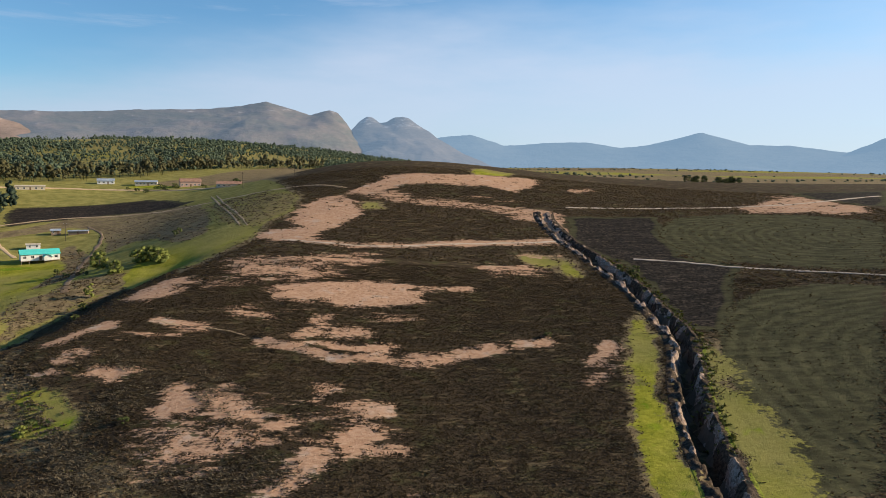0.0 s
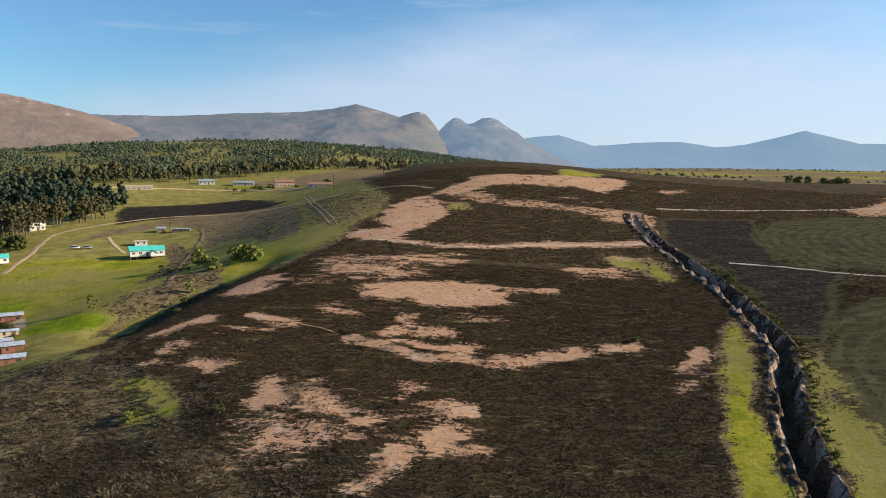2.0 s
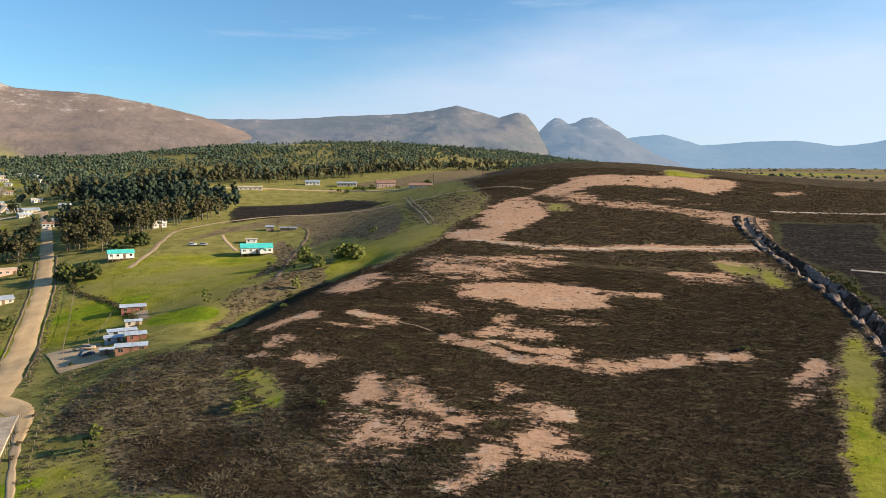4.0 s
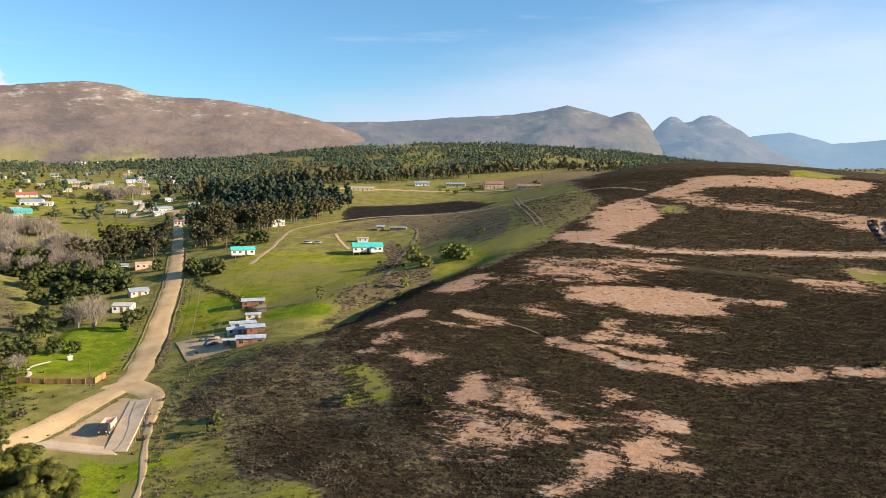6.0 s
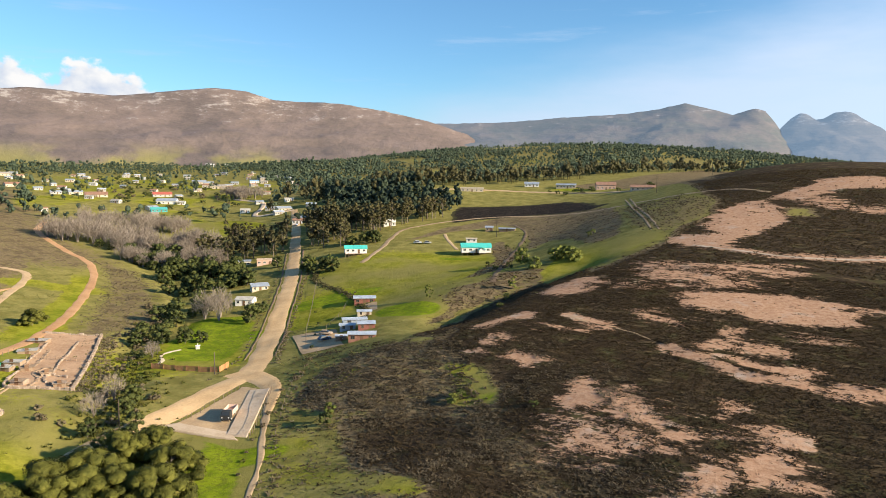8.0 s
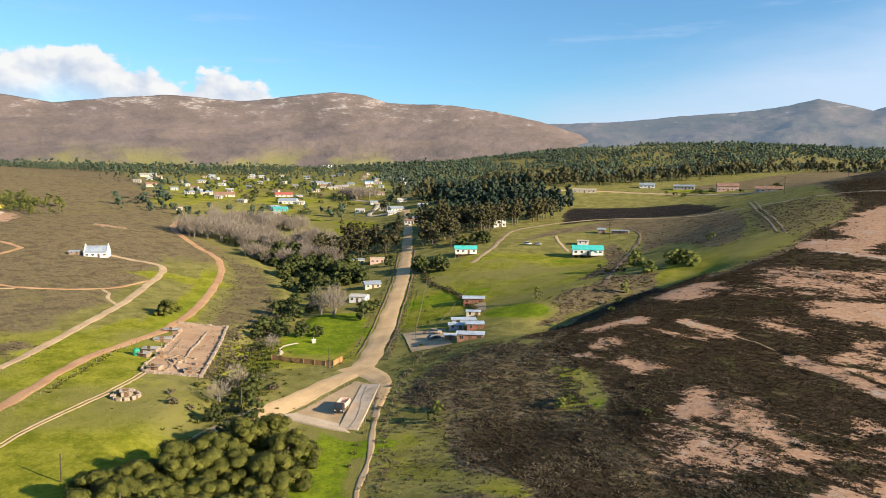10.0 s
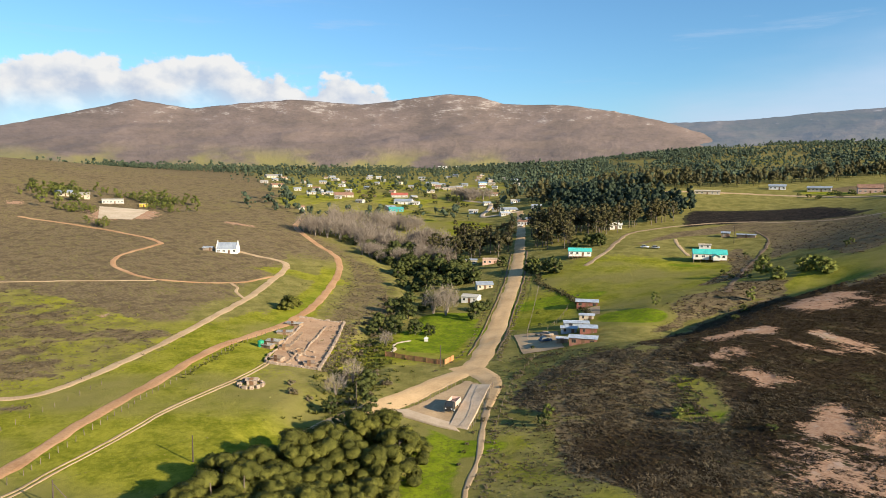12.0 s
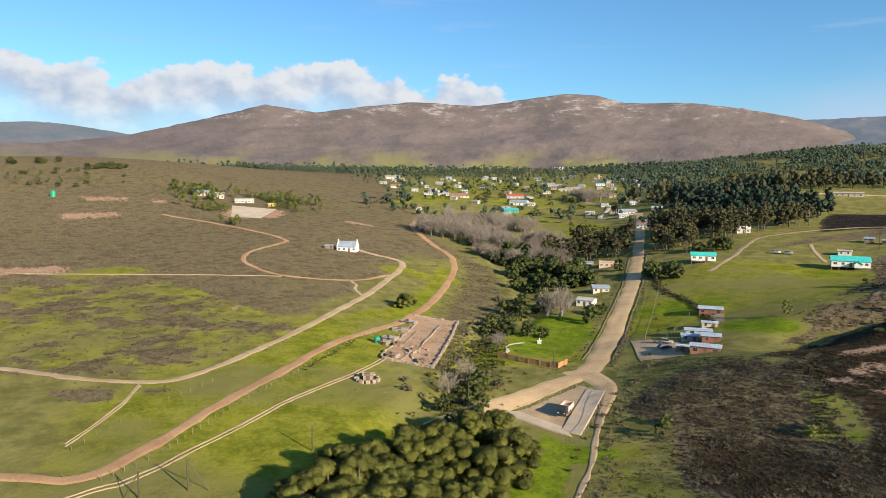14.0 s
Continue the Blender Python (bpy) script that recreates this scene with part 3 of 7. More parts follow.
def zones(x, y):
    """Bare soil, green grass, dark heath and mown field, each from 0 to 1."""
    wob = 9 * (cloudy(x / 22, y / 22, 5) - 0.5)
    jag = 5 * (cloudy(x / 5, y / 5, 15) - 0.5)
    streak = cloudy(x / 14, y / 4, 31)
    sx, sy = x + wob * 0.5 + jag * 0.7, y + wob * 0.3 + jag * 0.4
    soil = patches(sx, sy, SOIL, 0.55)
    ragged = cloudy(x / 8, y / 8, 19, 3)
    fingers = cloudy(x / 11, y / 2.6, 161, 3) - 0.5
    drift = 5 * (cloudy(x / 14, y / 8, 163, 3) - 0.5)
    soil = np.maximum(soil, 1.2 * areas(x + drift + 9 * fingers, y + 0.4 * drift + 3 * fingers, BARE))
    halo = areas(x + drift, y + drift, [(0.62 * much, soft + 8, corners) for much, soft, corners in BARE[4:]])
    soil = np.maximum(soil, halo * smooth(cloudy(x / 9, y / 2.2, 165, 3), 0.46, 0.62))
    for half, line in STRIPS:
        d, _ = off_line(x + jag * 0.7, y + jag * 0.5, line)
        w = half * (0.35 + 1.5 * ragged)
        soil = np.maximum(soil, smooth(d, w * 2.0 + 2.2, w * 0.2))
    soil = np.clip(soil * (0.80 + 0.8 * (streak - 0.45)), 0, 1)
    soil = np.maximum(soil, 0.62 * patches(x + wob, y + wob, FAINT_SOIL, 0.6) * smooth(streak, 0.40, 0.62))
    grass = patches(x + wob, y - wob, GRASS + GRASS_MORE + PLAIN_GREEN, 0.45)
    d, _ = off_line(x + 0.6 * wob, y, SHOULDER)
    hill = smooth(np.where(inside(x + 0.6 * wob, y, HILL), d, -d), -5, 5)
    heath = hill
    d, _ = off_line(x + wob, y + wob, WEST_HEATH + WEST_HEATH[:1])
    west = smooth(np.where(inside(x + wob, y + wob, WEST_HEATH), d, -d), -12, 8)
    heath = np.maximum(heath, west * (0.40 + 0.30 * cloudy(x / 30, y / 30, 133, 3)))
    # a mosaic of heath and grass below the heath
    mosaic = patches(x + wob, y + wob, [(-270, 30, 50, 62, 0)], 0.5) * smooth(cloudy(x / 17, y / 17, 135, 4), 0.40, 0.62)
    heath, grass = np.maximum(heath, 0.62 * mosaic), grass * (1 - 0.9 * mosaic)
    dry = smooth(np.hypot(x, y), 330, 430) * smooth(-0.36 * x - y, -150, -50) * (x < 0)
    heath = np.maximum(heath, dry * (0.36 + 0.30 * cloudy(x / 40, y / 40, 137, 3)))
    # thinner, paler heath above the footpath
    d, _ = off_line(x + wob, y + wob, THIN + THIN[:1])
    thin = smooth(np.where(inside(x + wob, y + wob, THIN), d, -d), -4, 6) * (1 - 0.85 * patches(x + wob, y + wob, [(-81, 104, 10, 7, 3), (-61, 96, 9, 7, 25), (-99, 130, 12, 5, 0)], 0.6))
    dark = areas(sx, sy, DARK_FLANK)
    heath = np.maximum(heath, dark)
    thin = thin * (1 - 0.85 * dark)
    heath = heath * (1 - thin * (0.35 + 0.6 * cloudy(x / 8, y / 8, 139, 3)))
    strip = areas(sx, sy, OLIVE_STRIP) * (0.5 + 0.8 * cloudy(x / 7, y / 7, 45, 3))
    heath, grass = heath * (1 - strip), np.maximum(grass, 0.85 * strip)
    quilt = areas(sx, sy, MOSAIC)
    tufty = smooth(cloudy(x / 8, y / 8, 181, 5), 0.36, 0.64)
    heath, grass = np.where(quilt > 0.3, 0.50 * tufty, heath), np.where(quilt > 0.3, 0.52 - 0.4 * tufty, grass)
    reeds = areas(x + 0.5 * jag, y + 0.5 * jag, REEDS)
    heath, grass = np.maximum(heath, reeds), grass * (1 - reeds)
    bank = areas(sx, sy, BANK_SCRUB)
    heath, grass = np.maximum(heath, bank), grass * (1 - 1.6 * bank)
    brown_on = areas(sx, sy, BROWN_FIELD)
    heath, grass = np.maximum(np.minimum(heath, 1 - 0.65 * brown_on), brown_on), grass * (1 - 1.5 * brown_on)
    near_gully = np.maximum(patches(x + jag, y, GRASS_MORE[:4], 0.45), areas(sx, sy, GULLY_BANK) * (0.4 + 0.7 * cloudy(x / 9, y / 9, 35, 3)))
    heath = heath * (1 - near_gully)
    grass = np.where(hill > 0.5, np.maximum(near_gully * (0.15 + 1.75 * cloudy(x / 4, y / 4, 37, 3)), grass * 0.55), grass)
    hill_green = areas(sx, sy, HILL_GREEN) * (0.55 + 0.8 * cloudy(x / 5, y / 5, 41, 3))
    foot = areas(x + 0.5 * jag, y + 0.5 * jag, FOOT_STRIP)
    scrub = areas(sx, sy, SCRUB_FLANK) * (0.6 + 0.7 * cloudy(x / 4, y / 4, 43, 3))
    heath, grass = np.maximum(heath * (1 - 0.9 * hill_green), 0.95 * areas(sx, sy, HILL_GREEN[:1])), np.maximum(grass, hill_green)
    heath, grass = heath * (1 - 0.85 * foot), np.maximum(grass, foot)
    vale = areas(x + wob, y + wob, VALE_GREEN)
    heath, grass = heath * (1 - np.clip(vale, 0, 1)), np.maximum(grass, vale)
    heath = np.where(scrub > 0.25, np.clip(heath, 0.52, 0.76), heath)
    # a patchwork of fields on the far plain
    cell = lattice(np.floor(x / 320 + 0.3 * y / 320), np.floor(y / 210), 5)
    plain_on = smooth(np.hypot(x, y), 650, 800) * (x > -0.1 * y)
    heath = np.where(plain_on > 0.5, np.where(cell < 0.7, 0.52, 0.32), heath)
    grass = np.where(plain_on > 0.5, np.where(cell > 0.84, 0.6, 0.12), grass)
    field = areas(sx, sy, OLIVE_FIELD)
    # the dim floor of the woods
    wb = np.degrees(np.arctan2(-x, y))
    woods = (wb > 1) * (wb < 46) * smooth(np.hypot(x, y) - np.interp(wb, [0, 5, 14, 22, 28, 34, 40, 46], [930, 840, 810, 700, 650, 620, 600, 640]), 0, 30)
    woods = np.maximum(woods, patches(x, y, [(-305, 395, 48, 32, -15), (-330, 440, 60, 30, 0), (-390, 490, 50, 40, 0)], 0.3))
    heath, grass, soil = np.maximum(heath * (1 - woods), 0.34 * woods), np.maximum(grass * (1 - woods), woods * (0.1 + 0.5 * cloudy(x / 40, y / 40, 177, 3))), soil * (1 - woods)
    lush = np.maximum(patches(x + 0.5 * wob, y + 0.5 * jag, LAWNS, 0.3), areas(x + 0.3 * jag, y + 0.3 * jag, PASTURE) / 1.7)
    grass = np.maximum(grass, 1.7 * lush)
    heath = heath * (1 - lush)
    field = np.maximum(field, areas(x + wob + jag, y + 0.6 * wob + jag, BLACK_FIELD))
    return soil, grass, heath, field


GX = graded(-5200, -400, 205, 5200, 1.75, 1.07)
GY = graded(-5200, -10, 425, 5200, 1.75, 1.07)
gx, gy = np.meshgrid(GX, GY)
gz = ground(gx, gy)
far = np.hypot(gx, gy)
rows_n, cols_n = gx.shape
idx = np.arange(rows_n * cols_n).reshape(rows_n, cols_n)
quads = np.stack([idx[:-1, :-1], idx[:-1, 1:], idx[1:, 1:], idx[1:, :-1]], -1).reshape(-1, 4)

M_ground, G = material("open_ground", 0.95, 0.02)
paint = G.add("ShaderNodeVertexColor")
paint.layer_name = "zones"
split = G.add("ShaderNodeSeparateColor")
G.put(split.inputs[0], paint.outputs["Color"])
s_soil, s_grass, s_heath, s_field = split.outputs[0], split.outputs[1], split.outputs[2], paint.outputs["Alpha"]
n_wide, n_mid = G.noise(G.place, 0.02, 5.0), G.noise(G.place, 0.16, 6.0, 0.62)
n_clump, n_grain = G.noise(G.place, 0.9, 5.0, 0.65), G.noise(G.place, 5.0, 4.0, 0.6)
n_band = G.noise(G.stretch(G.place, 0.22, 1.0, 1.0, 0.1), 0.6, 5.0, 0.62)
veld = G.mix(G.ramp(n_mid, 0.32, 0.68), (0.160, 0.144, 0.040), (0.285, 0.245, 0.080))
veld = G.mix(G.ramp(n_clump, 0.5, 0.72), veld, (0.145, 0.155, 0.042))
turf = G.mix(G.ramp(G.math("ADD", G.math("MULTIPLY", n_mid, 0.6), G.math("MULTIPLY", n_clump, 0.4)), 0.36, 0.64), (0.146, 0.157, 0.013), (0.310, 0.292, 0.034))
turf = G.mix(G.ramp(n_wide, 0.42, 0.62), turf, G.mix(n_mid, (0.17, 0.16, 0.045), (0.28, 0.24, 0.075)))
lawn = G.mix(G.ramp(n_mid, 0.35, 0.65), (0.125, 0.182, 0.009), (0.235, 0.285, 0.016))
lawn = G.mix(G.ramp(n_clump, 0.44, 0.66, 0.0, 0.7), lawn, (0.105, 0.110, 0.022))
turf = G.mix(G.ramp(s_grass, 1.15, 1.5), turf, lawn)
burnt = G.mix(G.ramp(n_clump, 0.35, 0.68), (0.034, 0.025, 0.016), (0.068, 0.048, 0.030))
burnt = G.mix(G.ramp(n_mid, 0.50, 0.68, 0.0, 0.8), burnt, (0.072, 0.066, 0.028))
burnt = G.mix(G.ramp(n_band, 0.52, 0.68, 0.0, 0.75), burnt, (0.16, 0.116, 0.065))
mown = G.mix(G.ramp(n_band, 0.36, 0.64), (0.034, 0.033, 0.018), (0.068, 0.062, 0.032))
furrow = G.add("ShaderNodeAttribute")
furrow.attribute_name = "furrow"
ploughed = G.math("SINE", G.math("ADD", G.math("MULTIPLY", furrow.outputs["Fac"], 1.9), G.math("MULTIPLY", n_mid, 7.0)))
mown = G.mix(G.ramp(s_field, 1.2, 1.5), mown, G.mix(G.ramp(n_clump, 0.36, 0.66), (0.013, 0.011, 0.010), G.mix(G.ramp(n_band, 0.4, 0.66), (0.030, 0.025, 0.020), (0.085, 0.066, 0.050))))
mown = G.mix(G.math("MULTIPLY", G.math("MULTIPLY", G.ramp(ploughed, -0.6, 0.9, 0.15, 0.6), G.ramp(n_mid, 0.34, 0.60, 0.3, 1.0)), G.ramp(s_field, 1.3, 1.0)), mown, G.mix(n_mid, (0.075, 0.078, 0.030), (0.13, 0.112, 0.062)))
earth = G.mix(G.ramp(n_clump, 0.3, 0.7), (0.35, 0.20, 0.122), (0.49, 0.31, 0.202))
earth = G.mix(G.ramp(n_mid, 0.55, 0.75), earth, (0.46, 0.36, 0.29))
edge = G.math("ADD", G.math("MULTIPLY", G.math("SUBTRACT", n_mid, 0.5), 1.0), G.math("MULTIPLY", G.math("SUBTRACT", n_clump, 0.5), 1.5))
n_twig = G.noise(G.stretch(G.place, 0.45, 1.0, 1.0, -0.2), 2.4, 5.0, 0.7)
edge_b = G.math("ADD", G.math("MULTIPLY", G.math("SUBTRACT", n_band, 0.5), 2.4), G.math("MULTIPLY", G.math("SUBTRACT", n_twig, 0.5), 1.5))
edge_b = G.math("ADD", edge_b, G.math("MULTIPLY", G.math("SUBTRACT", n_clump, 0.5), 1.0))
skin = G.mix(G.ramp(G.math("ADD", s_grass, edge), 0.35, 0.62), veld, turf)
brown = G.mix(G.ramp(n_clump, 0.35, 0.68), (0.140, 0.102, 0.058), (0.245, 0.186, 0.104))
brown = G.mix(G.ramp(n_mid, 0.47, 0.62, 0.0, 0.65), brown, (0.100, 0.074, 0.044))
brown = G.mix(G.ramp(n_band, 0.52, 0.66, 0.0, 0.6), brown, (0.235, 0.200, 0.075))
mild = G.math("MULTIPLY", edge, 0.45)
skin = G.mix(G.ramp(G.math("ADD", s_heath, mild), 0.28, 0.46), skin, brown)
skin = G.mix(G.ramp(G.math("ADD", s_heath, mild), 0.72, 0.92), skin, burnt)
skin = G.mix(G.ramp(G.math("ADD", s_field, edge), 0.40, 0.55), skin, mown)
green_over = G.math("MULTIPLY", G.ramp(G.math("ADD", s_grass, edge), 0.45, 0.7), 0.9)
skin = G.mix(G.math("MULTIPLY", green_over, G.ramp(s_heath, 0.9, 0.6)), skin, turf)
soil_on = G.math("ADD", s_soil, G.math("MULTIPLY", edge_b, G.ramp(s_soil, 0.0, 0.3, 0.5, 1.0)))
skin = G.mix(G.math("MULTIPLY", G.ramp(soil_on, 0.26, 0.60), G.ramp(s_field, 0.5, 0.2)), skin, earth)
tilt = G.add("ShaderNodeSeparateXYZ")
G.put(tilt.inputs[0], G.add("ShaderNodeNewGeometry").outputs["True Normal"])
skin = G.mix(G.ramp(tilt.outputs[2], 0.80, 0.62), skin, G.mix(n_clump, (0.07, 0.052, 0.036), (0.15, 0.11, 0.08)))
skin = G.mix(G.ramp(n_grain, 0.35, 0.7, 0.0, 0.35), skin, G.mix(1.0, skin, (0.55, 0.55, 0.55), "MULTIPLY"))
G.put(G.bsdf.inputs["Base Color"], skin)
bumped(G, G.math("ADD", G.math("MULTIPLY", n_clump, 0.7), G.math("MULTIPLY", n_grain, 0.3)), 0.6, 0.5)

land = mesh_of("ground", np.stack([gx, gy, gz], -1).reshape(-1, 3), quads, M_ground, True)
zone_values = np.stack(zones(gx, gy), -1).reshape(-1, 4).astype(np.float32)
# furrows of the worked fields run round and round, like squares with rounded ends
rim = np.zeros(gx.shape)
for (_, _, corners), (cx, cy, ca, cb) in zip(OLIVE_FIELD, ((168, 266, 82, 50), (150, 128, 82, 70))):
    u, w = np.abs((gx - cx) / ca), np.abs((gy - cy) / cb)
    rim = np.where(inside(gx, gy, corners), 60 * (u**3 + w**3) ** (1 / 3), rim)
land.attributes.new("furrow", "FLOAT", "POINT").data.foreach_set("value", rim.astype(np.float32).ravel())
land.color_attributes.new("zones", "FLOAT_COLOR", "POINT").data.foreach_set("color", zone_values.ravel())
tagged(new("ground", land), "rolling ground of dark heath, green pasture and bare soil", "ground", kind="structure")

# ---- the mountains ----


def crest_at(crest, b):
    return np.interp(b, [c[0] for c in crest], [c[1] for c in crest])


def mountain(name, label, crest, near, top, back, mat, rough, cell=0.12, power=1.45, relief=0.6):
    """A range with its crest line given as bearing and rise; near, top and back are its distances."""
    bearings = np.arange(crest[0][0], crest[-1][0], cell)
    s = np.linspace(0, 1.35, 90)
    b, s = np.meshgrid(bearings, s)
    jag = 0.0024 * (cloudy(b * 1.7, b * 0 + 3.3, 40, 4) - 0.5) * np.clip(s, 0, 1) ** 8
    r = near + (top - near) * np.minimum(s, 1) + (back - top) * np.maximum(s - 1, 0) / 0.35
    x, y = -r * np.sin(np.radians(b)), r * np.cos(np.radians(b))
    x_, y_ = 0.8 * x - 0.6 * y, 0.6 * x + 0.8 * y
    stray = 4.0 * relief * (cloudy(x_ / 380, y_ / 380, 47, 5) - 0.5) * np.clip(1 - s, 0, 1)
    # the folds of the crest fade out down the slope
    reach = 5.0 * np.clip(1 - s, 0, 1) ** 0.7
    soft_crest = sum(crest_at(crest, b + stray + o * reach) for o in np.linspace(-1, 1, 9)) / 9
    peak = EYE[2] + (soft_crest + jag) * top
    foot = EYE[2] - 12
    up = np.where(s < 1, np.minimum(s, 1) ** power, 1 - 1.6 * np.maximum(s - 1, 0))
    k = rough
    ridged = 1 - np.abs(2 * cloudy(x_ / (k * 3), y_ / (k * 3), 50, 5) - 1)
    spur = 1 - np.abs(2 * cloudy(x_ / (k * 1.5) + 3.0, y_ / (k * 1.5), 57, 4) - 1)
    cut = np.clip(s, 0, 1) * (1 - np.clip(s, 0, 1)) * 4
    z = foot + (peak - foot) * up + (peak - foot) * cut * relief * (0.13 * (ridged - 0.7) + 0.06 * (spur - 0.7))
    n, m = b.shape
    i = np.arange(n * m).reshape(n, m)
    faces = np.stack([i[:-1, :-1], i[1:, :-1], i[1:, 1:], i[:-1, 1:]], -1).reshape(-1, 4)
    ob = new(name, mesh_of(name, np.stack([x, y, z], -1).reshape(-1, 3), faces, mat, True))
    return tagged(ob, label, "mountain", kind="structure")


def heath_rock(name, low, high, rock, haze=None, amount=0.0, rocks=(0.575, 0.70), size=1.0, field=None):
    m, n = material(name, 0.95, 0.1)
    # bands of rock and heath follow the height of the slope
    axes = n.add("ShaderNodeSeparateXYZ")
    n.put(axes.inputs[0], n.place)
    face = n.add("ShaderNodeCombineXYZ")
    n.put(face.inputs[0], n.math("MULTIPLY", n.math("ARCTAN2", axes.outputs[0], axes.outputs[1]), 3200.0))
    n.put(face.inputs[1], n.math("MULTIPLY", axes.outputs[2], 2.5))
    n.put(face.inputs[2], n.math("MULTIPLY", axes.outputs[1], 0.1))
    face = face.outputs[0]
    wide, mid, fine = n.noise(face, 0.004 / size, 5.0), n.noise(face, 0.011 / size, 7.0, 0.68), n.noise(face, 0.05 / size, 5.0, 0.7)
    skin_m = n.mix(n.ramp(n.math("ADD", n.math("MULTIPLY", wide, 0.5), n.math("MULTIPLY", mid, 0.5)), 0.36, 0.64), low, high)
    skin_m = n.mix(n.ramp(fine, 0.4, 0.7, 0.0, 0.5), skin_m, n.mix(1.0, skin_m, (0.6, 0.6, 0.6), "MULTIPLY"))
    up = n.add("ShaderNodeSeparateXYZ")
    n.put(up.inputs[0], n.place)
    if field:
        skin_m = n.mix(n.math("MULTIPLY", n.ramp(up.outputs[2], 170, 90), n.ramp(wide, 0.42, 0.58)), skin_m, field)
    bare = n.math("ADD", n.math("MULTIPLY", mid, 0.62), n.math("MULTIPLY", fine, 0.38))
    bare = n.math("ADD", bare, n.ramp(up.outputs[2], 140, 380, -0.09, 0.06))
    skin_m = n.mix(n.ramp(bare, *rocks), skin_m, rock)
    n.put(n.bsdf.inputs["Base Color"], skin_m)
    bumped(n, n.math("ADD", mid, n.math("MULTIPLY", fine, 0.12)), 0.4, 22.0 * size)
    # distance haze, mixed in as a flat bluish glow of the slope
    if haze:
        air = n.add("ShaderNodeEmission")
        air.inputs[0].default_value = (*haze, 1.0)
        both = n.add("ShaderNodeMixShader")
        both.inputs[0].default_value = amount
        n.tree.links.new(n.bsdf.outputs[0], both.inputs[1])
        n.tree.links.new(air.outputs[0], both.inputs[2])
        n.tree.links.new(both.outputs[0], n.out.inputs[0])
    return m


BROWN = [(18.0, -0.02), (24.0, 0.012), (28.6, 0.044), (29.9, 0.057), (33.9, 0.079), (37.6, 0.094), (41.2, 0.103), (46.2, 0.105), (48.5, 0.116), (50.7, 0.119), (54.7, 0.110), (57.7, 0.102),
         (63.0, 0.107), (67.2, 0.099), (70.8, 0.090), (74.6, 0.099), (78.4, 0.081), (81.7, 0.066), (84.8, 0.052), (90.0, 0.040), (110.0, 0.030)]
WEST = [(76.0, 0.04), (84.8, 0.055), (88.1, 0.063), (90.2, 0.066), (92.6, 0.063), (98.0, 0.05), (112.0, 0.045)]
MIDDLE = [(-8.0, -0.02), (0.0, -0.02), (4.0, -0.01), (6.0, 0.03), (7.2, 0.06), (7.9, 0.078), (8.5, 0.09), (9.2, 0.094), (10.7, 0.086), (12.1, 0.094), (13.6, 0.101), (14.1, 0.103), (16.0, 0.096), (18.7, 0.090), (23.3, 0.086), (27.8, 0.080), (33.7, 0.077), (40.0, 0.07), (46.0, 0.05)]
BLUE = [(-60.0, 0.03), (-40.0, 0.045), (-32.0, 0.053), (-29.8, 0.036), (-26.2, 0.045), (-23.4, 0.047), (-20.0, 0.064), (-18.2, 0.056), (-16.1, 0.048), (-14.0, 0.044), (-11.5, 0.052), (-8.1, 0.051),
        (-4.9, 0.047), (-2.2, 0.062), (0.5, 0.058), (1.9, 0.05), (3.6, 0.045), (12.0, 0.04)]
TWIN = [(-9.0, -0.01), (-6.0, 0.008), (-3.5, 0.022), (-1.5, 0.036), (0.5, 0.057), (1.2, 0.066), (1.9, 0.073), (2.7, 0.083), (3.4, 0.087), (4.0, 0.085), (4.7, 0.078), (5.2, 0.077), (5.8, 0.085), (6.2, 0.086), (6.8, 0.079), (7.4, 0.068), (8.5, 0.05), (12.0, 0.03)]
# haze colour and its share stand for the air in front of each range
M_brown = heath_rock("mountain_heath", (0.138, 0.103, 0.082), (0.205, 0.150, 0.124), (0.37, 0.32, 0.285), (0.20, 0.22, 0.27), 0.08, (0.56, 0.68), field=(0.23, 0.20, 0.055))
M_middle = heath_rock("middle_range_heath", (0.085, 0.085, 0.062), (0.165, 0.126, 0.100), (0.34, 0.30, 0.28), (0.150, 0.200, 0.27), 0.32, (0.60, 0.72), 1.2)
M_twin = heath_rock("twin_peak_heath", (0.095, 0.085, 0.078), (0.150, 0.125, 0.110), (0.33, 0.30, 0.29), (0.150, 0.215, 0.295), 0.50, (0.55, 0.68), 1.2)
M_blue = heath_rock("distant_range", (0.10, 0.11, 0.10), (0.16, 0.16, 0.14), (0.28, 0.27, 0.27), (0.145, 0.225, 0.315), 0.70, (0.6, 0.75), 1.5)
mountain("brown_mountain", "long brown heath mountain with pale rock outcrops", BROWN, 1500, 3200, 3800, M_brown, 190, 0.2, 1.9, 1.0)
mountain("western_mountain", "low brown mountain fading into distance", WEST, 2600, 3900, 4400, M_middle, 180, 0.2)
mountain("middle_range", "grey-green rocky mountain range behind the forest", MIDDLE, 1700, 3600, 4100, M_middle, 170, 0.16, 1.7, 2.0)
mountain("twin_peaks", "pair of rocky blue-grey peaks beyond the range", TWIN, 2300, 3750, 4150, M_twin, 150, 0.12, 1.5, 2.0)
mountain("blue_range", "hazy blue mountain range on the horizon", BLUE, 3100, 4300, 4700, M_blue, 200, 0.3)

# ---- roads, tracks and yards ----


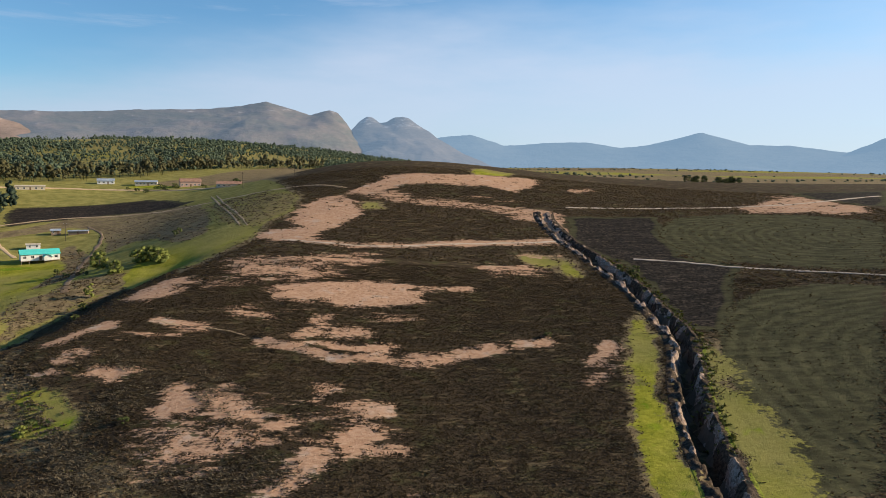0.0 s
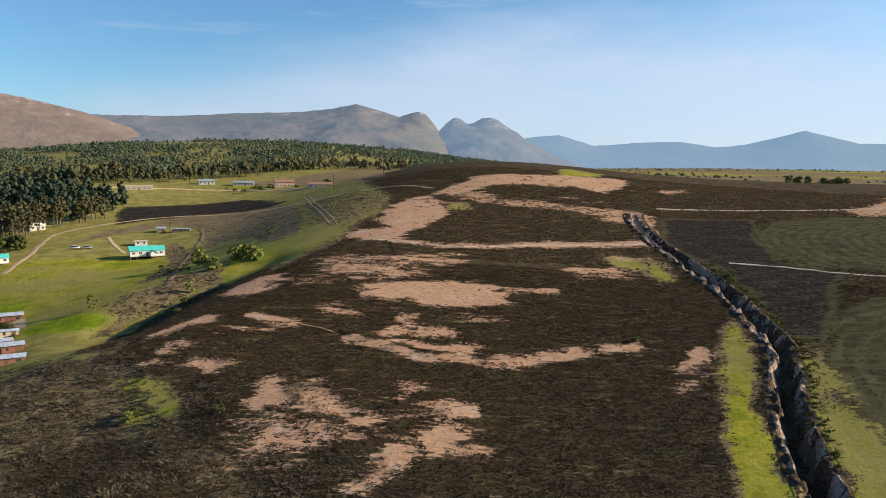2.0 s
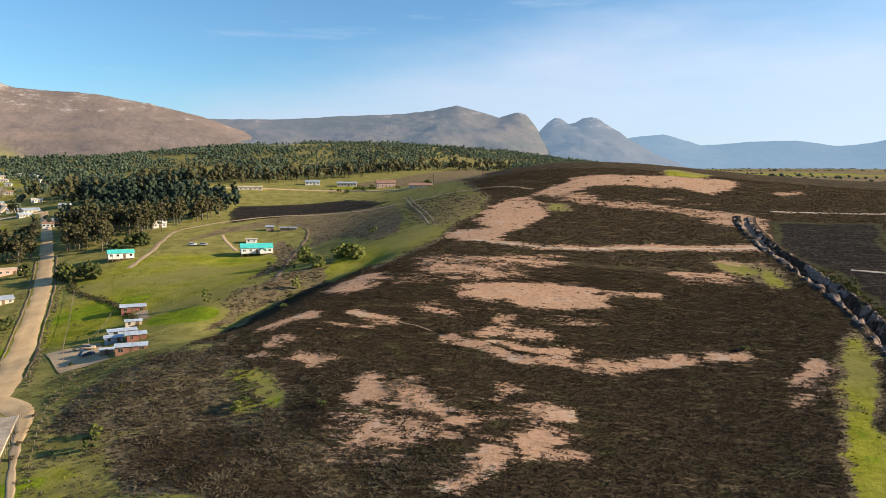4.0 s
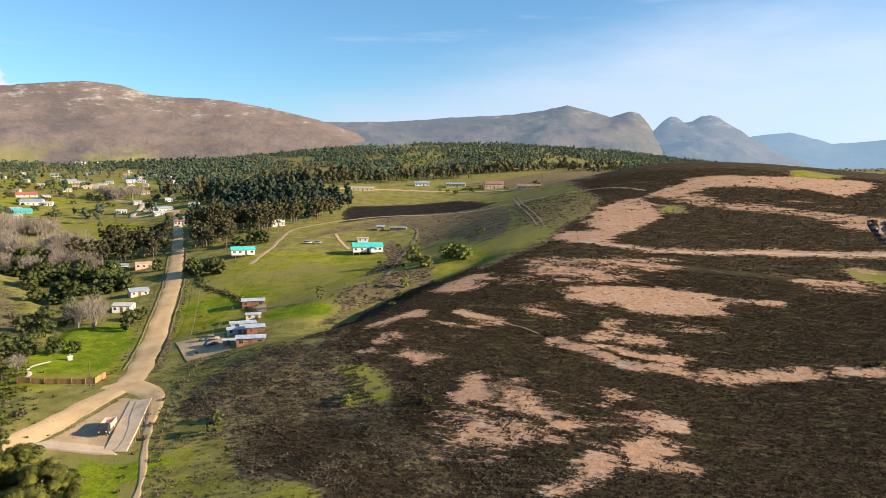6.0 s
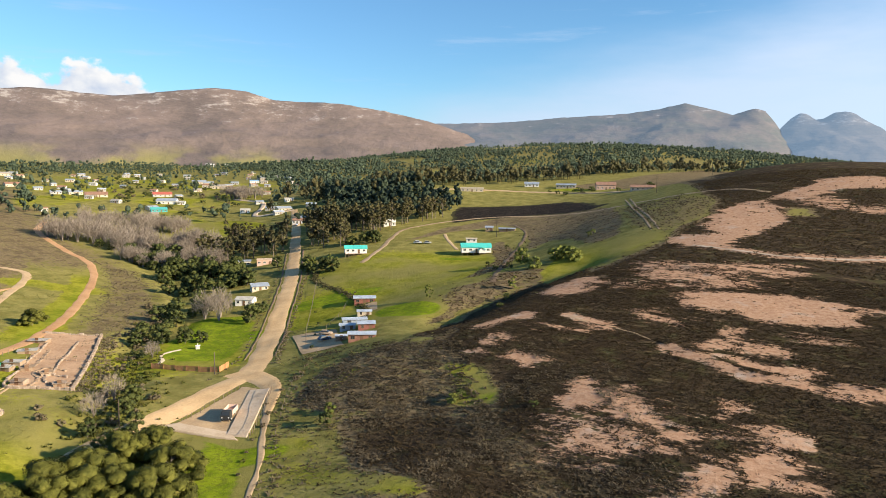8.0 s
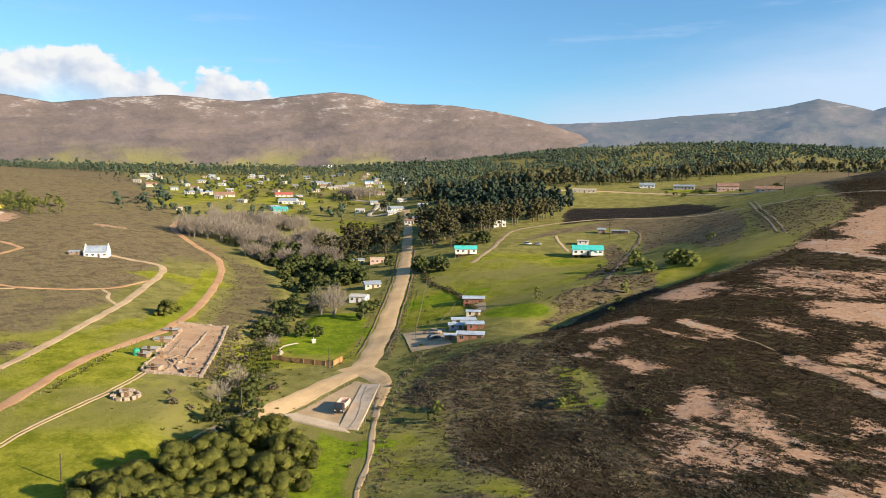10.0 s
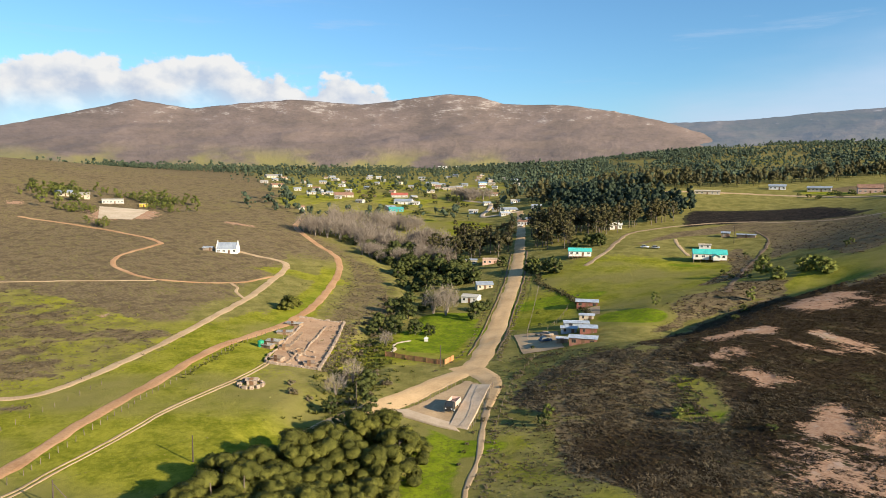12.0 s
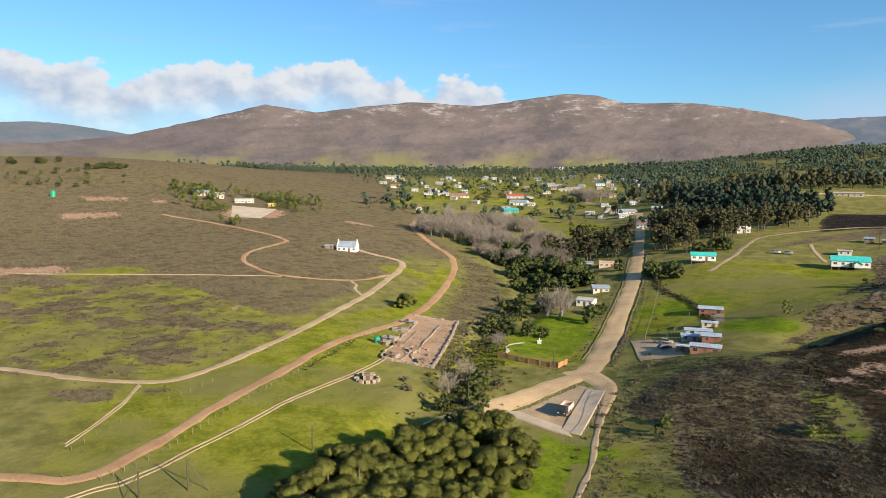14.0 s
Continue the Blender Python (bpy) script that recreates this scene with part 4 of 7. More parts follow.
def ribbon(name, label, points, width, mat, lift=0.10, ragged=0.5, category="road", seed=1):
    """A road laid on the land along a line, with uneven edges; width in metres, or one for each end."""
    line = curve_through(points, 1.5)
    w0, w1 = width if isinstance(width, tuple) else (width, width)
    ahead = np.gradient(line, axis=0)
    ahead /= np.linalg.norm(ahead, axis=1, keepdims=True) + 1e-9
    side = np.stack([ahead[:, 1], -ahead[:, 0]], -1)
    n, across = len(line), 7
    s = np.linspace(0, 1, n)
    half = 0.5 * (w0 + (w1 - w0) * s)
    le = half + ragged * (cloudy(s * n / 4, s * 0, seed) - 0.5) * 2
    ri = half + ragged * (cloudy(s * n / 4, s * 0 + 7, seed + 3) - 0.5) * 2
    verts = []
    for k in range(across):
        f = k / (across - 1)
        p = line + side * (-(1 - f) * le + f * ri)[:, None]
        z = ground(p[:, 0], p[:, 1]) + lift * (1.0 if 0 < k < across - 1 else -0.6)
        verts.append(np.column_stack([p, z]))
    v = np.stack(verts, 1).reshape(-1, 3)
    i = np.arange(n * across).reshape(n, across)
    faces = np.stack([i[:-1, :-1], i[:-1, 1:], i[1:, 1:], i[1:, :-1]], -1).reshape(-1, 4)
    return tagged(new(name, mesh_of(name, v, faces, mat, True)), label, category, kind="structure")


MAIN_ROAD = [(-400, 402), (-328, 331), (-288, 290), (-255, 255), (-228, 226), (-192, 184), (-162, 149), (-148, 131), (-144, 119), (-141, 107), (-138, 96), (-135, 82), (-128, 66)]
ribbon("road", "wide sandy gravel road running up the valley", MAIN_ROAD, (6.0, 8.8), M_gravel, 0.14, 0.8)
# flat verge strips, dark for the eroded bank and its line of shadow
for _s in (-1, 1):
    _l = curve_through(MAIN_ROAD[2:8], 6.0)
    _a = np.gradient(_l, axis=0)
    _n = np.stack([_a[:, 1], -_a[:, 0]], -1) / np.linalg.norm(_a, axis=1, keepdims=True)
    ribbon("verge", "dark eroded verge and bank shadow beside a gravel road", [tuple(p) for p in (_l + _n * 4.5 * _s)[2:-2]], 0.8, M_dirt, 0.15, 0.5, "verge", 21 + _s)
ribbon("road_2", "gravel mouth where a side path meets the road", [(-151, 129), (-141, 127), (-133, 123.5), (-125, 117.5), (-119, 110)], (10, 2.4), M_gravel, 0.17, 0.4)
ribbon("path", "narrow sandy footpath through grass", [(-120.5, 112), (-118, 109), (-108, 98), (-99, 89), (-92, 80.5), (-88, 76), (-78, 65)], (2.2, 0.9), M_track, 0.10, 0.6, "path")
ribbon("road_3", "red dirt road along green pasture", [(-150, -30), (-138, -8), (-132, 3), (-140, 14), (-161, 34), (-179, 53), (-204, 78), (-222, 107), (-251, 136), (-305, 178), (-338, 198), (-362, 207), (-384, 211), (-443, 226), (-487, 253)], (3.8, 4.4), M_redroad, 0.13, 0.6)
ribbon("road_4", "ochre dirt road skirting a heath slope", [(-230, -40), (-211, -12), (-196, 3), (-185, 18), (-184, 29), (-198, 48), (-228, 79), (-261, 110), (-299, 140), (-316, 154), (-334, 163), (-352, 156), (-372, 150)], (2.8, 4.2), M_track, 0.13, 0.6)
ribbon("track", "looping sandy track on dark heath", [(-306, 144), (-294, 118), (-307, 91), (-336, 83), (-354, 85), (-372, 95), (-391, 116), (-399, 120), (-424, 115), (-475, 95), (-520, 70)], (2.2, 3.6), M_redroad, 0.16, 0.5)
ribbon("track_2", "thin sandy track across heath", [(-352, -17), (-334, 26), (-314, 67), (-305, 90)], 1.6, M_track, 0.14, 0.4)
ribbon("track_3", "thin sandy track curving down to a dirt road", [(-294, 118), (-284, 117), (-276, 113), (-262, 111)], 1.8, M_track, 0.14, 0.4)
for _k, _o in enumerate((-0.75, 0.75)):
    ribbon("wheel_track", "pale wheel rut worn into green pasture", [(-119 + _o, -12), (-126 + _o, 5), (-128 + _o, 11), (-143 + _o, 32), (-156 + _o, 48), (-172 + _o, 72), (-186 + _o, 88)], 0.7, M_track, 0.09, 0.3, seed=5 + _k)
    ribbon("wheel_track", "pale wheel rut worn into green pasture", [(-149 + _o, 1), (-159 + _o, 7), (-170 + _o, 13), (-183 + _o, 18)], 0.5, M_track, 0.09, 0.3, seed=9 + _k)
ribbon("track_4", "sandy farm track climbing past dark fields", [(-213, 258), (-218, 272), (-224, 288), (-238, 318), (-244, 340), (-233, 374), (-208, 398), (-153, 393), (-107, 388), (-70, 378), (-50, 362)], (3.0, 2.6), M_dull, 0.13, 0.9)
ribbon("track_5", "short sandy drive to a house", [(-213, 332), (-205, 322), (-196, 312), (-186, 302)], 2.2, M_track, 0.14, 0.4)
ribbon("track_6", "pale clay track along a hillside contour", [(-61, 261), (-30, 254), (3, 262), (44, 272)], 1.7, M_pale, 0.10, 0.6)
ribbon("track_7", "pale clay track on a dark field", [(58, 334), (117, 338), (165, 342), (191, 352), (230, 370)], 2.4, M_pale, 0.13, 0.6)
ribbon("track_8", "pale clay track edging a mown field", [(68, 248), (85, 242), (100, 233), (122, 222), (150, 205)], 1.5, M_pale, 0.12, 0.5)
ribbon("track_9", "dirt road crossing a far farm", [(-330, 470), (-280, 500), (-230, 515), (-180, 508), (-140, 480)], 4.0, M_track, 0.5, 0.8)
ribbon("road_5", "grey village road between houses", [(-400, 402), (-425, 385), (-455, 420), (-480, 440), (-520, 445)], 5.0, M_concrete, 0.5, 0.6)


def slab_on(name, label, corners, mat, lift, category, cells=14, uneven=0.6, flat=False):
    """A paved or trampled four-cornered area that follows the land."""
    a, b, c, d = [np.array(p, float) for p in corners]
    s, t = np.meshgrid(np.linspace(0, 1, cells), np.linspace(0, 1, cells))
    s, t = s[..., None], t[..., None]
    p = (a * (1 - s) + b * s) * (1 - t) + (d * (1 - s) + c * s) * t
    p = p + uneven * (np.stack([cloudy(p[..., 0], p[..., 1], 61, 2), cloudy(p[..., 0], p[..., 1], 67, 2)], -1) - 0.5)
    lie = ground(p[..., 0], p[..., 1])
    z = lie + lift
    if flat:
        # poured level between its corners, its rim let into the ground
        q = [spot(*c) for c in (a, b, c, d)]
        z = ((q[0] * (1 - s) + q[1] * s) * (1 - t) + (q[3] * (1 - s) + q[2] * s) * t)[..., 0]
        z = np.maximum(z, lie + 0.06) + lift
        for k in (0, -1):
            z[k, :], z[:, k] = z[k, :] - 0.5, z[:, k] - 0.5
    i = np.arange(cells * cells).reshape(cells, cells)
    faces = np.stack([i[:-1, :-1], i[:-1, 1:], i[1:, 1:], i[1:, :-1]], -1).reshape(-1, 4)
    return tagged(new(name, mesh_of(name, np.concatenate([p, z[..., None]], -1).reshape(-1, 3), faces, mat, True)), label, category, kind="structure")


slab_on("yard", "trampled sandy yard beside the road", [(-133, 95), (-117, 97), (-130.5, 120), (-138.5, 120)], M_track, 0.13, "yard", 30)
slab_on("pavement", "tan concrete strip beside a sandy yard", [(-135, 119.2), (-129.6, 121.2), (-113.4, 99), (-118.6, 97.5)], M_concrete, 0.16, "pavement", 40, 0.1, True)
slab_on("pavement", "tan concrete strip below a sandy yard", [(-135, 91.5), (-133.5, 96.5), (-120, 99.6), (-113.8, 97.5)], M_concrete, 0.12, "pavement", 40, 0.1, True)
ribbon("track_10", "dark dirt curve worn round a house", [(-187, 368), (-169, 345), (-157, 313), (-146, 280), (-122, 223)], (1.6, 2.6), M_dirt, 0.12, 0.9)
ribbon("path_2", "faint stony line of an old bank across the heath", [(-74, 178), (-67, 175), (-56, 173), (-44, 168)], 0.7, M_dull, 0.05, 0.9, "path")
ribbon("path_3", "pale winding garden path on a lawn", [(-178.2, 122.0), (-181.2, 126.5), (-187.1, 130.3), (-189.1, 134.3), (-189.4, 139.1)], 1.3, M_sand, 0.12, 0.3, "path")
ribbon("wheel_track", "faint wheel rut up a grassy slope", [(-139, 420), (-110, 351), (-84, 289)], 0.9, M_dull, 0.08, 0.5, seed=33)
ribbon("wheel_track", "faint wheel rut up a grassy slope", [(-136, 420), (-107, 350), (-81, 289)], 0.9, M_dull, 0.08, 0.5, seed=35)
slab_on("yard_2", "red trampled mud inside a livestock pen", [(-182, 83), (-170, 93), (-220, 131), (-231, 119)], M_mud, 0.12, "yard", 16)
slab_on("yard_3", "sandy yard beside tin shacks", [(-143, 146), (-133, 153), (-152, 171), (-164, 163)], M_track, 0.16, "yard", 20, 0.4)
slab_on("yard_4", "sandy ground between shacks", [(-156, 190), (-152, 193), (-160, 203), (-164, 200)], M_track, 0.12, "yard")
slab_on("yard_5", "pale sandy ground in front of hillside houses", [(-553, 125), (-527, 152), (-485, 129), (-496, 111)], M_sand, 0.25, "yard", 20, 1.2)

# ---- plants ----


def ball(level):
    """The points and triangles of a round cage."""
    g = (1 + 5**0.5) / 2
    v = [(a, b, 0) for a in (-1, 1) for b in (-g, g)]
    v = np.array([p for a, b, _ in v for p in ((a, b, 0), (0, a, b), (b, 0, a))], float)
    d = np.linalg.norm(v[:, None] - v[None], axis=2)
    f = [(i, j, k) for i in range(12) for j in range(i + 1, 12) for k in range(j + 1, 12) if max(d[i, j], d[j, k], d[i, k]) < 2.1]
    f = [t if np.dot(np.cross(v[t[1]] - v[t[0]], v[t[2]] - v[t[0]]), v[t[0]]) > 0 else t[::-1] for t in f]
    v = [tuple(p) for p in v / np.linalg.norm(v, axis=1, keepdims=True)]
    for _ in range(level):
        mids, out = {}, []
        def mid(a, b):
            key = (min(a, b), max(a, b))
            if key not in mids:
                m = np.array(v[a]) + np.array(v[b])
                v.append(tuple(m / np.linalg.norm(m)))
                mids[key] = len(v) - 1
            return mids[key]
        for a, b, c in f:
            p, q, r = mid(a, b), mid(b, c), mid(c, a)
            out += [(a, p, r), (p, b, q), (r, q, c), (p, q, r)]
        f = out
    return np.array(v), np.array(f)


BALLS = [ball(0), ball(1)]


def leaf_cloud(rng, lobes, each, spread, leaf, squash=0.8, flat=0.0, core=0, fill=0.84):
    """Leafy lobes, n x 4 (place and size): each an uneven mass of foliage with loose leaves, small triangles, standing off it."""
    pts, outs = [], []
    for x, y, z, r in lobes:
        n = each
        w = rng.normal(size=(n, 3))
        w /= np.linalg.norm(w, axis=1, keepdims=True)
        w[:, 2] = np.where(w[:, 2] < -0.35, -w[:, 2], w[:, 2])
        rad = r * (1.04 - spread * rng.random(n) ** 2)
        outs.append(w + (0, 0, 0.35))
        pts.append(np.column_stack([x + w[:, 0] * rad, y + w[:, 1] * rad, z + w[:, 2] * rad * squash]))
    p, w = np.concatenate(pts), np.concatenate(outs)
    n = len(p)
    # every leaf lies roughly along its lobe, facing outwards
    lean = w / np.linalg.norm(w, axis=1, keepdims=True) + 0.55 * rng.normal(size=(n, 3)) * (1 - flat)
    a = np.cross(lean, rng.normal(size=(n, 3)))
    a *= leaf / (np.linalg.norm(a, axis=1, keepdims=True) + 1e-9)
    b = np.cross(lean, a)
    b *= leaf / (np.linalg.norm(b, axis=1, keepdims=True) + 1e-9)
    v = np.stack([p - 0.5 * a - 0.3 * b, p + 0.6 * a - 0.2 * b, p + 0.75 * b], 1).reshape(-1, 3)
    vs, fs, ns, base = [v], [np.arange(3 * n).reshape(n, 3)], [np.repeat(w, 3, axis=0)], 3 * n
    bv, bf = BALLS[core]
    for x, y, z, r in lobes:
        k = r * fill * (1 + 0.17 * rng.normal(size=(len(bv), 1)).clip(-1.6, 1.6))
        vs.append(bv * k * (1, 1, squash) + (x, y, z))
        fs.append(bf + base)
        ns.append(bv + (0, 0, 0.3) + 0.5 * rng.normal(size=bv.shape))
        base += len(bv)
    return np.concatenate(vs), np.concatenate(fs), np.concatenate(ns)


def tubes(paths, sides=5):
    """Tapered stems: each path is a list of (x, y, z, radius)."""
    vs, fs, base = [], [], 0
    for path in paths:
        p = np.array(path, float)
        for q in p:
            for k in range(sides):
                t = 2 * math.pi * k / sides
                vs.append((q[0] + q[3] * math.cos(t), q[1] + q[3] * math.sin(t), q[2]))
        for j in range(len(p) - 1):
            for k in range(sides):
                a, b = base + j * sides + k, base + j * sides + (k + 1) % sides
                fs.append((a, b, b + sides, a + sides))
        base += len(p) * sides
    return np.array(vs), np.array(fs)


def limbs_to(rng, lobes, height, girth, count):
    paths = [[(0, 0, -0.6, girth), (0.1 * girth, 0, height * 0.25, girth * 0.8), (0.3 * girth, 0.2 * girth, height * 0.55, girth * 0.55), (0, 0, height * 0.8, girth * 0.25)]]
    for k in rng.permutation(len(lobes))[:count]:
        x, y, z, r = lobes[k]
        s = height * (0.3 + 0.3 * rng.random())
        s = min(s, z * 0.8)
        paths.append([(0, 0, s, girth * 0.45), (x * 0.45, y * 0.45, s + (z - s) * 0.55, girth * 0.28), (x * 0.9, y * 0.9, z, girth * 0.12)])
    return paths


def tree_kind(name, label, seed, height, width, low, n_lobes, each, leaf, mat, girth=0.22, shape="round", limbs=7, twig=M_bark, core=0):
    """One tree as an Empty with a trunk and a crown; it waits far below and is copied into place."""
    rng = np.random.default_rng(seed)
    lobes = []
    for k in range(n_lobes):
        u = rng.random()
        z = low + (height - low) * (0.12 + 0.8 * u)
        fill = {"round": math.sqrt(max(0.05, 1 - (1.7 * u - 0.75) ** 2)), "dome": math.sqrt(max(0.02, 1 - u * u)) * 1.15, "tall": 0.55 + 0.45 * math.sin(math.pi * u), "umbrella": 0.25 + 0.75 * u**0.5 * (1.25 - u)}[shape]
        a, d = 2.4 * k + rng.random(), width * 0.5 * fill * (0.35 + 0.6 * rng.random() ** 0.5)
        r = width * (0.14 + 0.10 * rng.random()) * (1.0 if n_lobes < 24 else 0.72)
        lobes.append((d * math.cos(a), d * math.sin(a), z - r * 0.4, r))
    ob = new(name)
    tagged(ob, label, "tree")
    v, f = tubes(limbs_to(rng, lobes, height, girth, limbs))
    trunk = new("trunk", mesh_of("trunk", v, f, twig, True))
    v, f, out = leaf_cloud(rng, lobes, each, 0.22 if shape == "dome" else 0.38, leaf, 0.8, 0.0, core, 0.80 if shape == "dome" else 0.76)
    crown = new("crown", soft_normals(mesh_of("crown", v, f, mat), out))
    trunk.parent = crown.parent = ob
    return ob


def bare_kind(name, label, seed, height, width, stems):
    """A leafless tree: a trunk and a fan of fine grey twigs."""
    rng = np.random.default_rng(seed)
    ob = tagged(new(name), label, "tree")
    boughs, tips = [], []
    for k in range(7):
        a, d = 0.9 * k + rng.random(), width * (0.15 + 0.25 * rng.random())
        top = (d * math.cos(a), d * math.sin(a), height * (0.7 + 0.25 * rng.random()))
        boughs.append([(0, 0, -0.4, 0.16), (top[0] * 0.35, top[1] * 0.35, height * 0.35, 0.10), (*top, 0.03)])
        tips.append(top)
    v, f = tubes(boughs)
    trunk = new("trunk", mesh_of("trunk", v, f, M_twig, True))
    a = rng.random(stems) * 2 * math.pi
    r = width * 0.5 * np.sqrt(rng.random(stems))
    z = height * (0.35 + 0.6 * rng.random(stems)) * (1 - 0.35 * (2 * r / width) ** 2)
    p = np.column_stack([r * np.cos(a), r * np.sin(a), z])
    lean = np.column_stack([0.5 * np.cos(a) + 0.4 * rng.normal(size=stems), 0.5 * np.sin(a) + 0.4 * rng.normal(size=stems), 0.9 + 0.3 * rng.normal(size=stems)]) * height * 0.16
    thin = rng.normal(size=(stems, 3)) * 0.035
    v = np.stack([p - thin, p + thin, p + lean], 1).reshape(-1, 3)
    crown = new("crown", mesh_of("crown", v, np.arange(3 * stems).reshape(stems, 3), M_twig))
    trunk.parent = crown.parent = ob
    return ob


def plant(kind, x, y, size=1.0, turn=0.0, tall=1.0, label="", group=""):
    m = Matrix.LocRotScale((x, y, spot(x, y) - 0.1), Euler((0, 0, turn)), (size, size, size * tall))
    ob = copy_thing(kind, m)
    return tagged(ob, label, "", group)


GUMS = [tree_kind("gum_tree", "tall olive-green gum tree with a bare pale trunk", 10 + k, 15, 7.5, 3.6, 24, 70, 0.36, M_gum, 0.3, "tall", 6) for k in range(4)]
LEAFS = [tree_kind("broadleaf_tree", "round dark green leafy tree beside the stream", 30 + k, 7, 6.5, 0.4, 20, 60, 0.34, M_green, 0.2, "round", 5) for k in range(4)]
CANOPY = [tree_kind("umbrella_tree", "broad olive-green tree with domed leafy clumps", 50 + k, 7.6, 11.5, 0.4, 40, 380, 0.17, M_olive, 0.3, "dome", 10, M_bark, 1) for k in range(3)]
FOOT = [tree_kind("broadleaf_tree", "round fresh green leafy tree on a grassy slope", 60 + k, 5.5, 5.5, 0.2, 18, 60, 0.26, M_fresh, 0.16, "round", 5) for k in range(2)]
BARES = [bare_kind("bare_tree", "leafless grey winter tree with fine twigs", 70 + k, 8, 6.5, 620) for k in range(3)]
BUSHES = [tree_kind("bush", "low rounded green bush on open ground", 80 + k, 2.4, 2.8, 0.1, 9, 30, 0.22, M_green, 0.06, "round", 3) for k in range(3)]
YOUNG = [tree_kind("young_tree", "slender fresh green young tree", 90 + k, 6.0, 3.4, 0.4, 12, 36, 0.28, M_fresh, 0.1, "tall", 4) for k in range(3)]
DRY = [tree_kind("bush", "low olive and straw-coloured bush", 94 + k, 1.9, 2.8, 0.1, 9, 30, 0.20, M_drybush if k else M_olive, 0.05, "round", 3) for k in range(3)]
PRIME = FOOT + GUMS + LEAFS + CANOPY + BARES + BUSHES + YOUNG + DRY

dice = random.Random(4)


def any_of(kinds):
    return kinds[dice.randrange(len(kinds))]


def stand(kinds, spots, low, high, group, label=""):
    for x, y in spots:
        plant(any_of(kinds), x, y, dice.uniform(low, high), dice.uniform(0, 6.28), dice.uniform(0.88, 1.12), label, group)


def along(points, step, side, jitter):
    line = curve_through(points, step)
    return [(x + dice.uniform(-jitter, jitter) + dice.choice((-1, 1)) * side * dice.random(), y + dice.uniform(-jitter, jitter)) for x, y in line]


def within(cx, cy, a, b, turn, count):
    out = []
    c, s = math.cos(radians(turn)), math.sin(radians(turn))
    while len(out) < count:
        u, v = dice.uniform(-1, 1), dice.uniform(-1, 1)
        if u * u + v * v < 1:
            out.append((cx + a * u * c - b * v * s, cy + a * u * s + b * v * c))
    return out


# the domed trees beside the near bend of the road
stand(CANOPY, [(-102, 33), (-110, 42), (-112, 49), (-110, 55), (-111, 62), (-120, 74), (-120, 81), (-110, 78), (-102, 37), (-101, 42), (-101, 48), (-100, 54), (-105, 64), (-101, 68), (-94, 31), (-93, 37), (-92, 43), (-91, 48), (-93, 55), (-92, 59), (-84, 37), (-82, 43), (-85, 49), (-84, 52)], 0.85, 1.15, "domed trees by the road")
stand(LEAFS, [(-132, 84), (-136, 88), (-141, 80), (-130, 76), (-146, 92), (-152, 98)], 0.45, 0.75, "stream-side trees")
# the stream's thicket
stand(LEAFS, within(-262, 208, 18, 9, 42, 20) + within(-292, 226, 22, 12, 30, 26) + within(-335, 240, 34, 14, 22, 30), 0.75, 1.3, "stream-side trees")
stand(LEAFS, within(-370, 250, 30, 8, 28, 12), 0.6, 0.95, "stream-side trees")
stand(BUSHES, along([(-150, 96), (-166, 106), (-180, 116), (-196, 126), (-208, 137), (-222, 152)], 5.5, 4, 2.5), 0.5, 1.0, "stream bushes")
stand(DRY, along([(-146, 90), (-166, 104), (-180, 114), (-196, 124), (-208, 135), (-222, 150), (-250, 176)], 2.8, 6, 4), 0.5, 1.2, "dry stream bushes")
stand(LEAFS, [(-209, 144), (-221, 161), (-229, 174), (-192, 149), (-195, 145), (-219, 146), (-207, 135), (-241, 176), (-203, 186), (-197, 175), (-260, 217), (-262, 251), (-233, 168), (-225, 177), (-216, 152), (-236, 182), (-248, 190), (-228, 158), (-212, 140), (-200, 140)], 0.6, 1.0, "garden trees")
stand(BARES, [(-211, 172), (-215, 176), (-219, 172)], 1.2, 1.45, "bare garden trees")
stand(BARES, [(-188, 128), (-228, 182), (-152, 88), (-160, 98)], 0.6, 0.9, "bare garden trees")
stand(BARES, within(-385, 252, 54, 17, 28, 74), 1.2, 1.75, "bare poplars in the valley", "leafless grey poplar in a valley thicket")
stand(BARES, within(-338, 238, 26, 9, 28, 22) + within(-318, 246, 18, 6, 30, 10), 0.95, 1.3, "bare poplars in the valley", "leafless grey poplar in a valley thicket")
stand(BARES, within(-450, 295, 42, 20, 28, 48), 1.1, 1.6, "bare poplars in the valley", "leafless grey poplar in a valley thicket")
stand(BARES, within(-520, 455, 24, 16, 0, 20), 1.2, 1.8, "bare poplars in the valley", "leafless grey poplar in a valley thicket")
# gum groves on both sides of the road
stand(GUMS, within(-306, 268, 28, 12, 35, 26), 0.75, 1.05, "gum trees along the road")
stand(GUMS, within(-330, 300, 22, 10, 35, 14), 0.7, 1.0, "gum trees along the road")
stand(GUMS, within(-268, 300, 22, 12, -30, 24), 0.75, 1.05, "gum trees along the road")
stand(GUMS, within(-285, 330, 40, 16, -10, 34), 0.8, 1.1, "gum trees along the road")
stand(GUMS, along([(-268, 330), (-262, 345), (-257, 358), (-253, 372), (-250, 384)], 3.0, 3, 2), 0.85, 1.15, "gum trees along the road")
stand(LEAFS, [(-232, 240), (-226, 238), (-236, 246), (-222, 243), (-217, 242), (-228, 248)], 0.7, 1.15, "roadside trees")
stand(LEAFS, [(-248, 292), (-242, 296), (-236, 298), (-244, 303)], 0.8, 1.1, "roadside trees")
